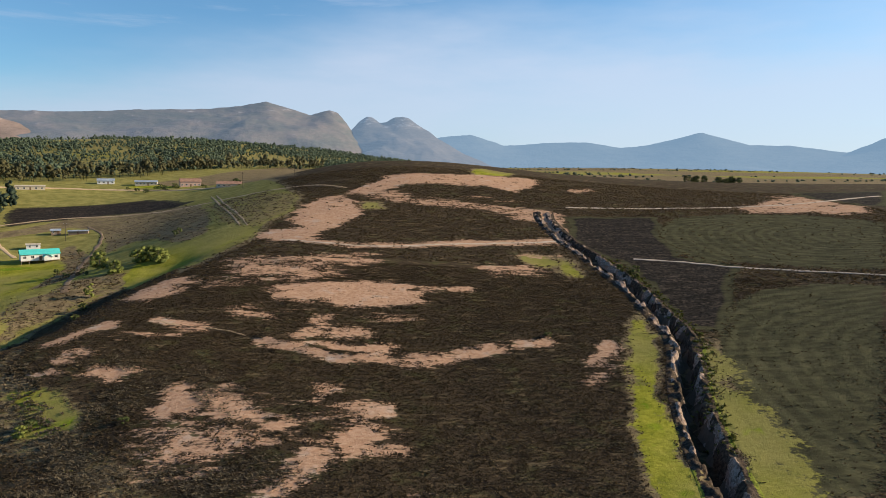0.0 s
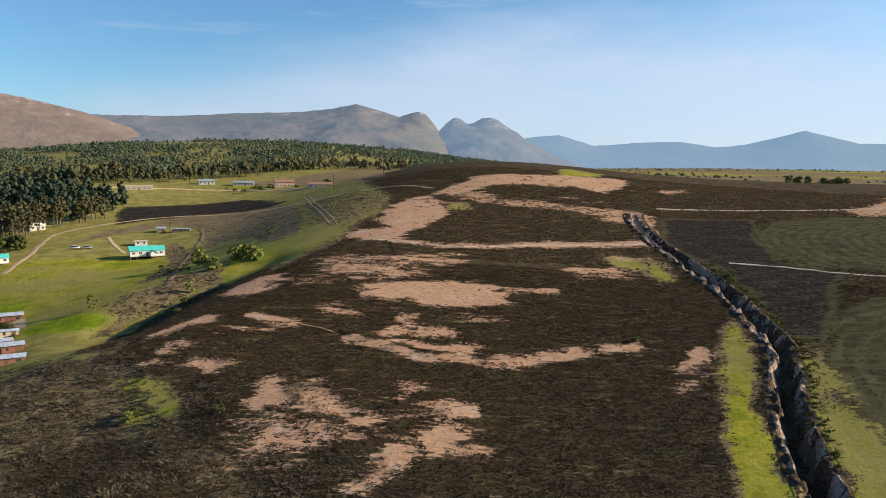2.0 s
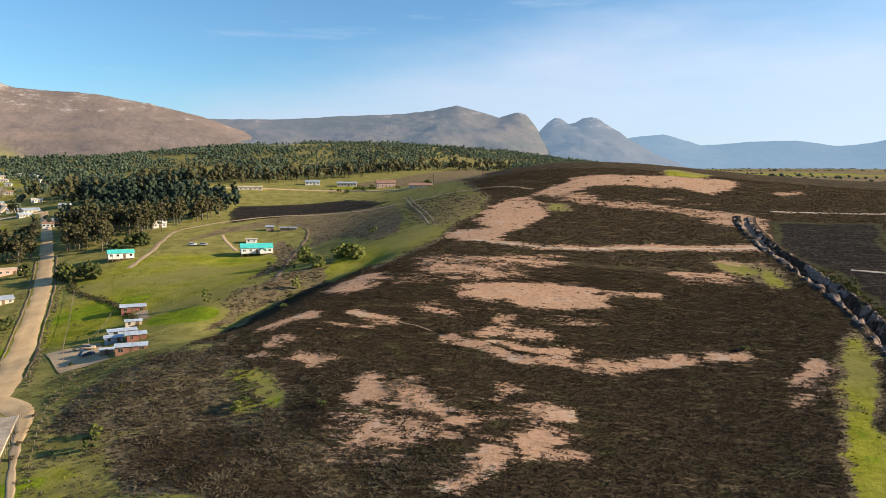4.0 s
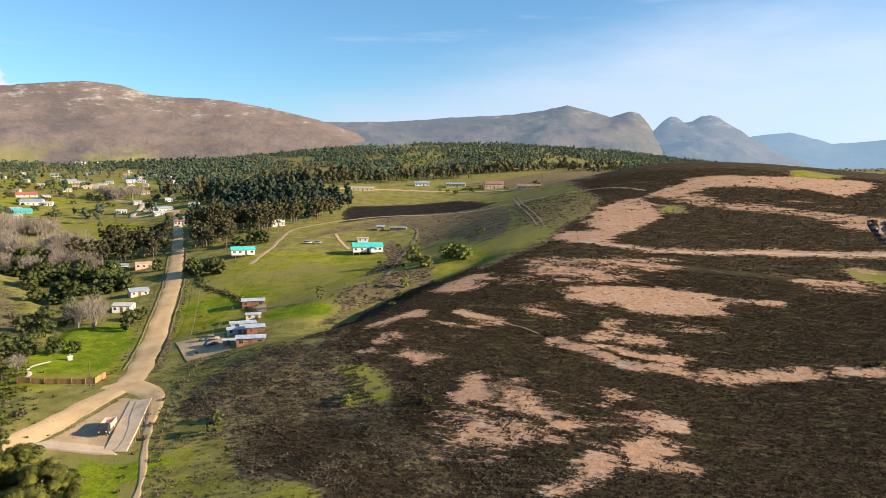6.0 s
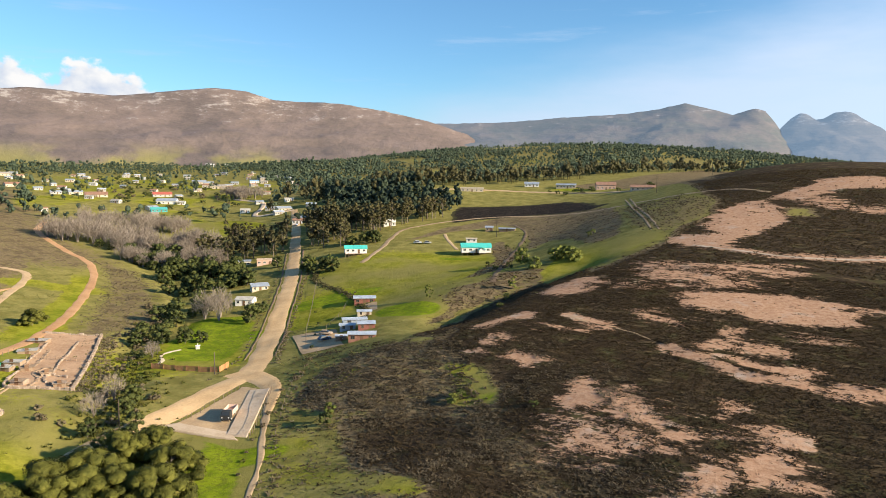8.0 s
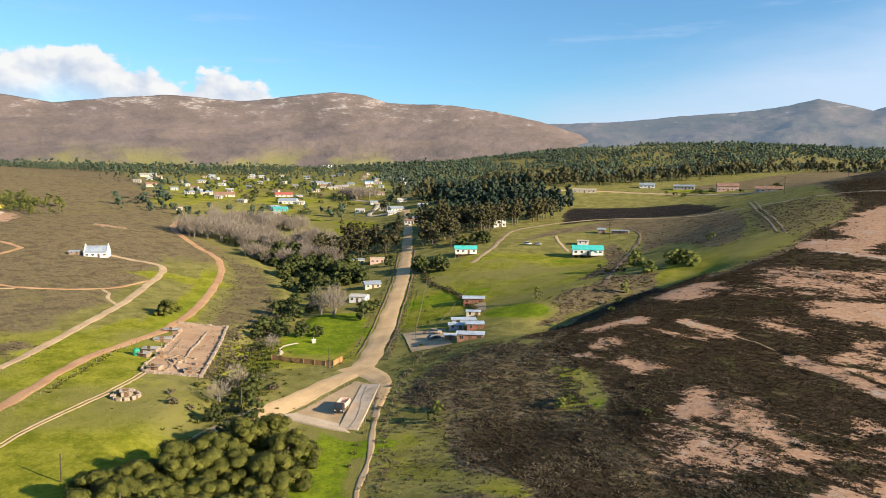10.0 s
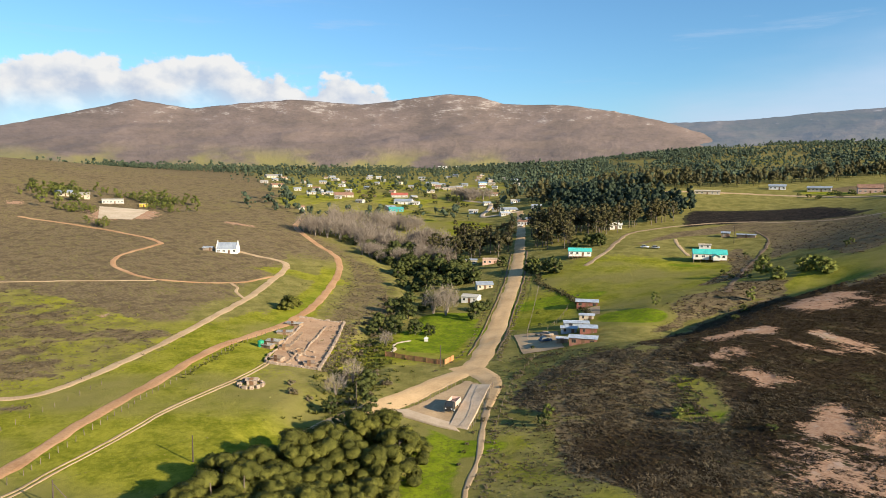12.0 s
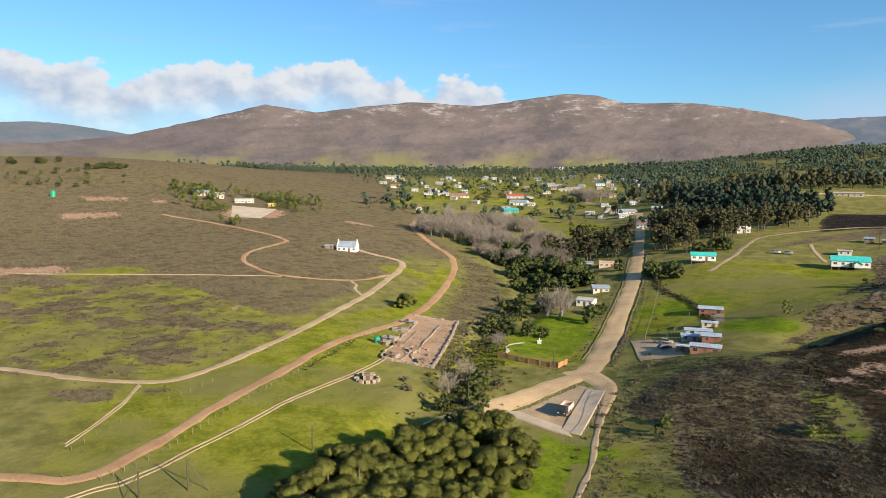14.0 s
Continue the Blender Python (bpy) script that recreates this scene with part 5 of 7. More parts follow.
# round trees in the field below the hill
stand(FOOT, [(-128, 259), (-115, 243), (-112, 255), (-107, 254), (-103, 256), (-112, 261), (-103, 252)], 0.8, 1.15, "trees at the hill's foot")
stand(BUSHES, [(-128, 247), (-136, 250), (-116, 302), (-115, 304)], 0.9, 1.3, "trees at the hill's foot", "dark rounded bush at the hill's foot")
stand(YOUNG, [(-113, 221), (-136, 202)], 0.8, 1.0, "trees at the hill's foot")
stand(CANOPY, [(-244, 121)], 0.72, 0.76, "pasture trees", "dense round dark tree on open pasture")
HILLSIDE = [(-615, 84), (-645, 97), (-596, 97), (-547, 96), (-638, 108), (-638, 125), (-537, 108), (-518, 112), (-599, 155), (-569, 167), (-551, 179), (-570, 194), (-515, 183), (-556, 88), (-598, 137), (-580, 158), (-589, 182), (-620, 100), (-560, 100), (-628, 140)]
stand(YOUNG, HILLSIDE + within(-605, 105, 36, 18, 20, 16) + within(-570, 180, 30, 10, 30, 22), 0.9, 1.7, "trees round the hillside houses")
stand(LEAFS, within(-640, 110, 26, 12, 20, 8) + within(-560, 172, 26, 10, 30, 6), 0.6, 1.0, "trees round the hillside houses")
stand(YOUNG, within(-614, 110, 26, 12, 20, 18) + within(-536, 107, 20, 10, 20, 22) + within(-467, 106, 12, 6, 20, 8) + within(-596, 156, 30, 7, 20, 16) + within(-527, 165, 30, 8, 20, 18) + within(-632, 122, 24, 8, 20, 12), 0.6, 1.25, "trees round the hillside houses")
stand(YOUNG, within(-228, 247, 8, 4, 40, 10), 0.7, 1.1, "roadside trees")
stand(YOUNG, within(-700, 10, 60, 40, 0, 14), 0.7, 1.3, "hill bushes")
stand(BUSHES, [(-100, 109), (-78, 128), (63, 225), (60, 235), (64, 231), (27, 175), (-110, 211), (-101, 189), (-150, 300), (-162, 310), (-146, 262), (-60, 128)], 0.7, 1.2, "bushes on the slope")
stand(BUSHES, within(-200, 510, 60, 18, 0, 14), 1.0, 1.8, "farm bushes")
stand(DRY, within(-156, 92, 14, 16, 0, 16), 0.6, 1.1, "dry stream bushes")
stand(FOOT, [(-102.9, 113.3), (-78.3, 125.6)], 0.42, 0.5, "bright shrubs on the flank", "bright yellow-green rounded shrub among dry scrub")
stand(BUSHES, along([(-144, 152), (-165, 176), (-192, 206), (-212, 230)], 14, 0.5, 0.6), 0.35, 0.6, "roadside bushes")
stand(BUSHES, within(-700, 20, 60, 50, 0, 16), 1.0, 2.0, "hill bushes")
stand(LEAFS, within(-768, 50, 26, 8, -60, 14) + within(-810, -10, 26, 8, -60, 8), 0.7, 1.1, "trees on the hill crest")
stand(BUSHES, within(-560, 420, 120, 60, -35, 34) + within(-720, 470, 110, 70, -35, 30), 1.2, 2.6, "village bushes", "rounded green bush between village houses")
stand(DRY, within(-590, 430, 120, 70, -35, 26), 1.2, 2.2, "village bushes", "dry straw-coloured bush between village houses")
stand(LEAFS, within(190, 492, 24, 6, 0, 12), 0.45, 0.75, "distant field trees")
stand(DRY, along([(-100, 85), (-111, 99), (-121, 114), (-126, 126), (-133, 140)], 5.0, 0.8, 0.8), 0.3, 0.5, "hedge bushes by the path")
for first in PRIME:
    for o in (*first.children_recursive, first):
        bpy.data.objects.remove(o)


def strew(name, label, x, y, size, blades, mat, height, seed, spread=0.5, width=0.12, category="shrubs"):
    """One joined cover of many small upright plants: blades are thin triangles that fan out from each foot."""
    rng = np.random.default_rng(seed)
    n = len(x)
    z = ground(x, y)
    a = rng.random((n, blades)) * 2 * math.pi
    r = spread * np.sqrt(rng.random((n, blades)))
    s = size[:, None]
    foot = np.stack([x[:, None] + 0.5 * r * s * np.cos(a), y[:, None] + 0.5 * r * s * np.sin(a), z[:, None] - 0.05 + 0.15 * height * s * rng.random((n, blades))], -1)
    tip = np.stack([x[:, None] + 1.5 * r * s * np.cos(a), y[:, None] + 1.5 * r * s * np.sin(a), z[:, None] + height * s * (1.05 - 0.9 * r * r / spread**2 * 0.7) * (0.7 + 0.3 * rng.random((n, blades)))], -1)
    t = a + math.pi / 2 + rng.normal(size=(n, blades)) * 0.7
    wide = np.stack([np.cos(t), np.sin(t), 0.3 * rng.normal(size=(n, blades))], -1) * (width * s)[..., None]
    v = np.stack([foot - wide, foot + wide, tip], 2).reshape(-1, 3)
    faces = np.arange(n * blades * 3).reshape(-1, 3)
    return tagged(new(name, mesh_of(name, v, faces, mat)), label, category, kind="stuff")



def sown(count, seed, box, rule):
    """Random feet in a box (west, east, south, north), kept where rule(x, y) beats a die."""
    rng = np.random.default_rng(seed)
    x, y = rng.uniform(box[0], box[1], count), rng.uniform(box[2], box[3], count)
    keep = rng.random(count) < rule(x, y)
    return x[keep], y[keep], rng.uniform(0.6, 1.25, int(keep.sum()))


def heath_rule(near, beyond):
    def rule(x, y):
        soil, grass, heath, field = zones(x, y)
        d = np.hypot(x, y)
        lumpy = cloudy(x / 3, y / 3, 77, 3)
        keep = heath * np.maximum(0.02, smooth(soil + 1.5 * (lumpy - 0.5), 0.72, 0.34)) * (1 - field) * (1 - 0.8 * grass)
        gd, _ = off_line(x, y, gully_line)
        keep = keep * np.clip(1 - 1.3 * areas(x, y, BROWN_FIELD[:1]), 0, 1)
        return keep * (d > near) * (d < beyond) * (gd > 4) * smooth(x, -185, -130) * smooth(lumpy, 0.05, 0.32)

    return rule


hx, hy, hs = sown(215000, 3, (-150, 110, 84, 235), heath_rule(96, 240))
strew("heath_shrubs", "dark brown fynbos shrubs covering the hillside", hx, hy, 0.72 * hs, 3, M_fynbos, 0.34, 5, 0.75, 0.24)
hx, hy, hs = sown(90000, 13, (-170, 200, 200, 420), heath_rule(240, 430))
strew("heath_shrubs", "dark brown fynbos shrubs on the upper hill", hx, hy, hs, 3, M_fynbos, 0.45, 6, 0.6, 0.30)


def grey_rule(x, y):
    soil, grass, heath, field = zones(x, y)
    return areas(x, y, SCRUB_FLANK) * smooth(cloudy(x / 5, y / 5, 93, 3), 0.36, 0.6) + heath * smooth(cloudy(x / 9, y / 9, 91, 3), 0.52, 0.66) * patches(x, y, [(-80, 118, 46, 26, 35), (-100, 138, 40, 16, 20), (-50, 104, 30, 14, 0), (-76, 132, 8, 14, 30)], 0.5) * (np.hypot(x, y) > 96)


hx, hy, hs = sown(42000, 17, (-150, -10, 84, 170), grey_rule)
strew("grey_scrub", "pale grey dry scrub among darker heath", hx, hy, hs, 7, M_greyscrub, 0.42, 8, 0.8, 0.13)


def tuft_rule(x, y):
    soil, grass, heath, field = zones(x, y)
    rd = np.minimum(off_line(x, y, MAIN_ROAD)[0], off_line(x, y, [(-131, 124), (-111, 101), (-89, 78)])[0])
    lumpy = cloudy(x / 6, y / 6, 97, 3)
    return (1 - heath) * (1 - soil) * smooth(lumpy, 0.42, 0.7) * np.clip(0.05 + 0.65 * (1 - grass), 0, 1) * (rd > 5.5)


hx, hy, hs = sown(36000, 19, (-330, -60, 0, 270), tuft_rule)
strew("grass_tufts", "tufts of rough olive and yellow grass", hx, hy, hs, 5, M_tuft, 0.30, 9, 0.55, 0.12, "grass")


def scrub_rule(x, y):
    return 2 * areas(x, y, BANK_SCRUB) * smooth(cloudy(x / 6, y / 6, 151, 3), 0.3, 0.55) * (off_line(x, y, [(-222, 107), (-251, 136), (-305, 178), (-338, 198), (-362, 207)])[0] > 4)


hx, hy, hs = sown(26000, 29, (-390, -190, 110, 260), scrub_rule)
strew("grey_scrub", "dry grey-brown scrub on the stream's bank", hx, hy, hs, 6, M_drybush, 0.55, 14, 0.7, 0.14)


def plain_rule(x, y):
    rows = smooth(value_noise(x / 300, y / 70, 161), 0.66, 0.8)
    return rows * (x > -0.05 * y) * (np.hypot(x, y) > 760)


def left_heath(x, y):
    soil, grass, heath, field = zones(x, y)
    near = patches(x, y, [(-265, 30, 45, 55, 0)], 0.5) * 0.22
    return np.maximum(heath * (1 - grass * 0.5), near) * smooth(cloudy(x / 7, y / 7, 99, 3), 0.35, 0.6)


hx, hy, hs = sown(60000, 23, (-560, -180, -50, 210), left_heath)
strew("heath_shrubs", "dry brown heath shrubs on the western slope", hx, hy, 0.8 * hs, 3, M_drybush, 0.24, 10, 0.7, 0.2)


def mosaic_rule(x, y):
    return areas(x, y, MOSAIC + REEDS) * (0.15 + 0.85 * smooth(cloudy(x / 8, y / 8, 181, 5), 0.36, 0.60)) * smooth(cloudy(x / 3, y / 3, 183, 3), 0.36, 0.6)


hx, hy, hs = sown(52000, 53, (-330, -150, -70, 120), mosaic_rule)
strew("grey_scrub", "knee-high brown scrub dotted over rough pasture", hx, hy, hs, 5, M_greyscrub, 0.42, 15, 0.75, 0.16)


def woodland(name, label, x, y, mat, height, width, seed, blobs=4, each=10, leaf=0.12, low=0.2, slim=1.0):
    """A far wood as one joined cover: every tree a stem and a few leafy lobes."""
    rng = np.random.default_rng(seed)
    shapes = []
    for k in range(8):
        lobes, thin = [], slim * (0.8 + 0.4 * rng.random())
        for j in range(blobs):
            u = (j + 0.5) / blobs if blobs > 3 else rng.random()
            a, d = 2.4 * j + k, width * 0.30 * rng.random() ** 0.5 * (1.1 - 0.4 * u) * thin
            lobes.append((d * math.cos(a), d * math.sin(a), height * (low + (0.86 - low) * u), width * (0.22 + 0.16 * rng.random()) * thin))
        v, f, out = leaf_cloud(rng, lobes, each, 0.3, width * leaf, 1.0, 0.0, 0, 0.78)
        stem = np.array([[-0.25, 0, -1], [0.25, 0, -1], [0, 0, height * 0.7], [0, -0.25, -1], [0, 0.25, -1], [0, 0, height * 0.7]])
        shapes.append((np.concatenate([v, stem]), np.concatenate([f, len(v) + np.array([[0, 1, 2], [3, 4, 5]])]), np.concatenate([out, np.tile((0.3, 0.0, 0.9), (6, 1))])))
    n = len(x)
    z = ground(x, y)
    turn, size, tall = rng.random(n) * 6.28, (0.45 + 0.6 * rng.random(n) ** 1.5) * (0.5 + 0.9 * cloudy(x / 75, y / 75, seed, 3)), rng.uniform(0.75, 1.25, n)
    vs, fs, ns, base = [], [], [], 0
    for k in range(n):
        v, f, out = shapes[k % 8]
        ns.append(np.column_stack([out[:, 0] * math.cos(turn[k]) - out[:, 1] * math.sin(turn[k]), out[:, 0] * math.sin(turn[k]) + out[:, 1] * math.cos(turn[k]), out[:, 2]]))
        c, s = math.cos(turn[k]) * size[k], math.sin(turn[k]) * size[k]
        vs.append(np.column_stack([x[k] + v[:, 0] * c - v[:, 1] * s, y[k] + v[:, 0] * s + v[:, 1] * c, z[k] + v[:, 2] * size[k] * tall[k]]))
        fs.append(f + base)
        base += len(v)
    me = soft_normals(mesh_of(name, np.concatenate(vs), np.concatenate(fs), mat), np.concatenate(ns))
    return tagged(new(name, me), label, "forest", kind="stuff")


def forest_rule(x, y):
    b, d = np.degrees(np.arctan2(-x, y)) + 7 * (cloudy(x / 90, y / 90, 171, 3) - 0.5), np.hypot(x, y)
    front = np.interp(b, [0, 5, 14, 22, 28, 34, 40, 46], [900, 820, 800, 690, 640, 620, 600, 640])
    gaps = cloudy(x / 60, y / 60, 111, 3)
    return (b > 1) * (b < 47) * (d > front) * (0.12 + 0.88 * smooth(gaps, 0.36, 0.56)) * np.clip(0.35 + 400 / d, 0, 1) * (d < 1500)


fx, fy, _ = sown(36000, 31, (-1050, 0, 440, 1450), forest_rule)
woodland("pine_forest", "dense green pine and gum forest on a far ridge", fx, fy, M_pine, 7.0, 7.0, 33, 2, 6, 0.10, 0.25)


def front_rule(x, y):
    b, d = np.degrees(np.arctan2(-x, y)) + 5 * (cloudy(x / 60, y / 60, 173, 3) - 0.5), np.hypot(x, y)
    front = np.interp(b, [5, 14, 22, 28, 34, 40, 46], [800, 780, 660, 610, 590, 560, 580])
    return (b > 10) * (b < 46) * (d > front) * (d < front + 70) * smooth(cloudy(x / 30, y / 30, 115, 2), 0.25, 0.45)


fx, fy, _ = sown(4600, 35, (-560, -60, 380, 900), front_rule)
woodland("gum_forest", "brownish gum trees along the forest's edge", fx, fy, M_gum, 15, 8.0, 37, 4, 16, 0.10, 0.40)


def block_rule(x, y):
    return patches(x, y, [(-305, 395, 48, 32, -15), (-345, 372, 24, 20, 0), (-285, 410, 26, 24, 0), (-330, 440, 60, 30, 0), (-390, 490, 50, 40, 0)], 0.3)


fx, fy, _ = sown(2100, 39, (-460, -200, 330, 560), block_rule)
woodland("dark_wood", "dark shaded wood beyond the gum grove", fx, fy, M_shadewood, 11, 7.5, 41, 4, 14, 0.085, 0.2)


def valley_rule(x, y):
    b, d = np.degrees(np.arctan2(-x, y)) + 8 * (cloudy(x / 110, y / 110, 175, 3) - 0.5), np.hypot(x, y)
    belt = (d > 1080) * (d < 1480) * (b > 42) * (b < 76) * smooth(cloudy(x / 70, y / 70, 121, 2), 0.3, 0.42)
    west = (d > 1080) * (d < 1400) * (b > 64) * (b < 82) * smooth(cloudy(x / 60, y / 60, 125, 2), 0.35, 0.5) * 0.7
    among = (d > 560) * (d < 1100) * (b > 44) * (b < 67) * smooth(cloudy(x / 34, y / 34, 127, 2), 0.52, 0.62) * 0.55
    return np.maximum(np.maximum(belt, among), west)


fx, fy, _ = sown(3800, 47, (-150, 1500, 600, 2600), plain_rule)
woodland("plain_trees", "rows of dark trees on the far plain", fx, fy, M_pine, 3.6, 9.0, 49, 3, 6, 0.08, 0.05)
fx, fy, _ = sown(8500, 43, (-1450, -380, 180, 1100), valley_rule)
woodland("valley_wood", "belts of green trees round the valley village", fx, fy, M_pine, 11.0, 8.0, 45, 3, 8, 0.11, 0.22)


def hedge(name, label, points, half, step, mat, tall, blades, seed, category="hedge"):
    """A belt of scrub along a line."""
    rng = np.random.default_rng(seed)
    line = curve_through(points, step)
    line = np.repeat(line, 4, axis=0) + rng.normal(size=(len(line) * 4, 2)) * half
    strew(name, label, line[:, 0], line[:, 1], rng.uniform(0.6, 1.3, len(line)), blades, mat, tall, seed, 0.6, 0.2, category)


hedge("hedge", "dark scrub hedge along the road's field side", [(-146, 139), (-158, 153), (-171, 168), (-190, 191), (-211, 216), (-232, 242)], 0.5, 2.4, M_drybush, 0.5, 7, 201)
hedge("hedge", "dark scrub belt beside the footpath", [(-128, 130), (-122, 121), (-113, 109), (-103, 97), (-92, 86), (-80, 72)], 1.0, 1.6, M_drybush, 0.4, 7, 202)
hedge("hedge", "dry scrub on the bank beside the road", [(-153, 121), (-160, 135), (-172, 151), (-190, 171), (-209, 194), (-233, 222), (-258, 249)], 0.3, 4.0, M_drybush, 0.35, 6, 203)
hedge("hedge", "brown brush grown over the pen's outer wall", [(-168, 95), (-182, 106), (-199, 119), (-218, 133)], 1.6, 0.7, M_drybush, 0.7, 8, 209)
hedge("hedge", "scrub line between two pastures", [(-226, 240), (-212, 226), (-190, 216), (-176, 208), (-160, 196), (-150, 184)], 0.8, 0.8, M_gum, 0.9, 9, 204)
hedge("hedge", "bushy scrub along the stream bank", [(-140, 80), (-152, 94), (-168, 106), (-186, 120), (-200, 128)], 4.5, 0.5, M_olive, 0.8, 10, 205)
hedge("hedge", "rough scrub along the red road", [(-178, 58), (-190, 70), (-206, 86)], 0.7, 2.2, M_olive, 0.5, 7, 206)
hedge("gully_scrub", "dark scrub on the shaded side of the gully", [(50, 118), (56, 145), (64, 172), (64, 200), (63, 220), (58, 250)], 1.2, 1.3, M_olive, 0.6, 10, 207, "scrub")
hedge("grey_scrub", "pale grey dry scrub along an old bank", [(-98, 152), (-93, 148), (-86, 140), (-80, 133), (-72, 126), (-66, 118)], 1.6, 0.6, M_greyscrub, 0.5, 8, 208, "scrub")


M_bank, B = material("gully_clay", 0.95, 0.02)
_paint = B.add("ShaderNodeVertexColor")
_paint.layer_name = "bank"
_sep = B.add("ShaderNodeSeparateColor")
B.put(_sep.inputs[0], _paint.outputs["Color"])
_fine, _mid = B.noise(B.place, 1.6, 5.0, 0.65), B.noise(B.place, 0.4, 4.0)
_clay = B.mix(B.ramp(_fine, 0.35, 0.65), (0.14, 0.095, 0.072), (0.33, 0.245, 0.195))
# dark soil of floor and eastern wall, deepened for the shadow there
_shaded_soil = B.mix(B.ramp(_fine, 0.35, 0.65), (0.028, 0.022, 0.017), (0.085, 0.062, 0.045))
_turf = B.mix(B.ramp(_mid, 0.35, 0.65), (0.105, 0.13, 0.018), (0.225, 0.235, 0.038))
_skin = B.mix(B.ramp(B.math("ADD", _sep.outputs[0], B.math("SUBTRACT", _fine, 0.5)), 0.35, 0.6), _shaded_soil, _clay)
_skin = B.mix(B.ramp(B.math("ADD", _sep.outputs[1], B.math("SUBTRACT", _fine, 0.5)), 0.4, 0.6), _skin, _turf)
B.put(B.bsdf.inputs["Base Color"], _skin)
bumped(B, _fine, 0.6, 0.3)


def gully_banks():
    """The clay walls of the gully as one finely cut sheet; the sunny western wall is bare, the other overgrown and
    coloured darker for its shade.
    """
    line = curve_through(GULLY, 0.5)
    ahead = np.gradient(line, axis=0)
    ahead /= np.linalg.norm(ahead, axis=1, keepdims=True)
    side = np.stack([ahead[:, 1], -ahead[:, 0]], -1)
    off = np.linspace(-5.4, 5.4, 40)
    p = line[:, None, :] + side[:, None, :] * off[None, :, None]
    x, y = p[..., 0], p[..., 1]
    edge = np.abs(off)[None, :]
    base = ground(x, y)
    lumps = 1 - np.abs(2 * cloudy(x / 2.4, y / 2.4, 141, 3) - 1)
    wall = smooth(edge, 4.4, 2.6) * smooth(edge, 0.2, 1.4)
    z = base + 0.06 + wall * (2.4 * (lumps - 0.66)) - 0.8 * smooth(edge, 1.4, 0.4) - 0.6 * smooth(edge, 4.6, 5.4)
    z = np.where(y > 322, base - 0.6, z)
    n, m = x.shape
    i = np.arange(n * m).reshape(n, m)
    f = np.stack([i[:-1, :-1], i[:-1, 1:], i[1:, 1:], i[1:, :-1]], -1).reshape(-1, 4)
    me = mesh_of("gully", np.stack([x, y, z], -1).reshape(-1, 3), f, M_bank, True)
    west = np.broadcast_to((off < -0.6)[None, :], x.shape) * smooth(edge, 3.9, 3.2) * smooth(cloudy(x / 4, y / 4, 143, 3), 0.36, 0.56)
    west = np.maximum(west, 0.7 * np.broadcast_to((off > 0.8)[None, :], x.shape) * smooth(edge, 3.6, 3.0) * smooth(cloudy(x / 3, y / 3, 147, 3), 0.44, 0.6))
    rim = smooth(edge, 3.3, 4.2) * zones(x, y)[1]
    tint = np.stack([west + np.maximum(0, 0.5 * (lumps - 0.75)), rim, 0 * x, 0 * x + 1], -1)
    me.color_attributes.new("bank", "FLOAT_COLOR", "POINT").data.foreach_set("color", tint.reshape(-1, 4).astype(np.float32).ravel())
    tagged(new("gully", me), "eroded gully with ragged clay walls", "gully", kind="structure")


gully_banks()

# ---- building with parts ----


def part(name, verts, faces, mat, parent, label="", smooth_shade=False):
    """One mesh as a part of its thing."""
    ob = new(name, mesh_of(name, verts, faces, mat, smooth_shade))
    ob.parent = parent
    return tagged(ob, label)


def block(x0, x1, y0, y1, z0, z1):
    v = [(x, y, z) for z in (z0, z1) for y in (y0, y1) for x in (x0, x1)]
    return v, [(0, 2, 3, 1), (4, 5, 7, 6), (0, 1, 5, 4), (2, 6, 7, 3), (0, 4, 6, 2), (1, 3, 7, 5)]


def joined(pieces):
    vs, fs = [], []
    for v, f in pieces:
        fs += [tuple(i + len(vs) for i in q) for q in f]
        vs += list(v)
    return vs, fs


def bevelled(x0, x1, y0, y1, z0, z1, b=0.04):
    """A box with chamfered upright and top edges."""
    ring = lambda e, z: [(x0 + e + b, y0 + e, z), (x1 - e - b, y0 + e, z), (x1 - e, y0 + e + b, z), (x1 - e, y1 - e - b, z), (x1 - e - b, y1 - e, z), (x0 + e + b, y1 - e, z), (x0 + e, y1 - e - b, z), (x0 + e, y0 + e + b, z)]
    v = ring(0, z0) + ring(0, z1 - b) + ring(b, z1)
    f = [tuple(range(7, -1, -1)), tuple(range(16, 24))]
    for k in range(8):
        n = (k + 1) % 8
        f += [(k, n, n + 8, k + 8), (k + 8, n + 8, n + 16, k + 16)]
    return v, f


def ribbed_slope(x0, x1, y_eave, z_eave, y_ridge, z_ridge, thick=0.07, pitch=0.9):
    """One slope of a sheet roof: a single folded sheet with standing ribs and a flat underside."""
    n = max(2, int((x1 - x0) / pitch))
    dy, dz = y_ridge - y_eave, z_ridge - z_eave
    length = math.hypot(dy, dz)
    ny, nz = -dz / length * (1 if dy > 0 else -1), abs(dy) / length
    line = [(x0, 0.0), (x0, thick)]
    for k in range(1, n):
        x = x0 + (x1 - x0) * k / n
        line += [(x - 0.06, thick), (x - 0.04, thick + 0.05), (x + 0.04, thick + 0.05), (x + 0.06, thick)]
    line += [(x1, thick), (x1, 0.0)]
    v = [(x, yy + ny * h, zz + nz * h) for yy, zz in ((y_eave, z_eave), (y_ridge, z_ridge)) for x, h in line]
    m = len(line)
    f = [(k, k + 1, m + k + 1, m + k) for k in range(m - 1)] + [(m - 1, 0, m, 2 * m - 1), tuple(range(m))[::-1], tuple(range(m, 2 * m))]
    if dy < 0:
        f = [q[::-1] for q in f]
    return v, f


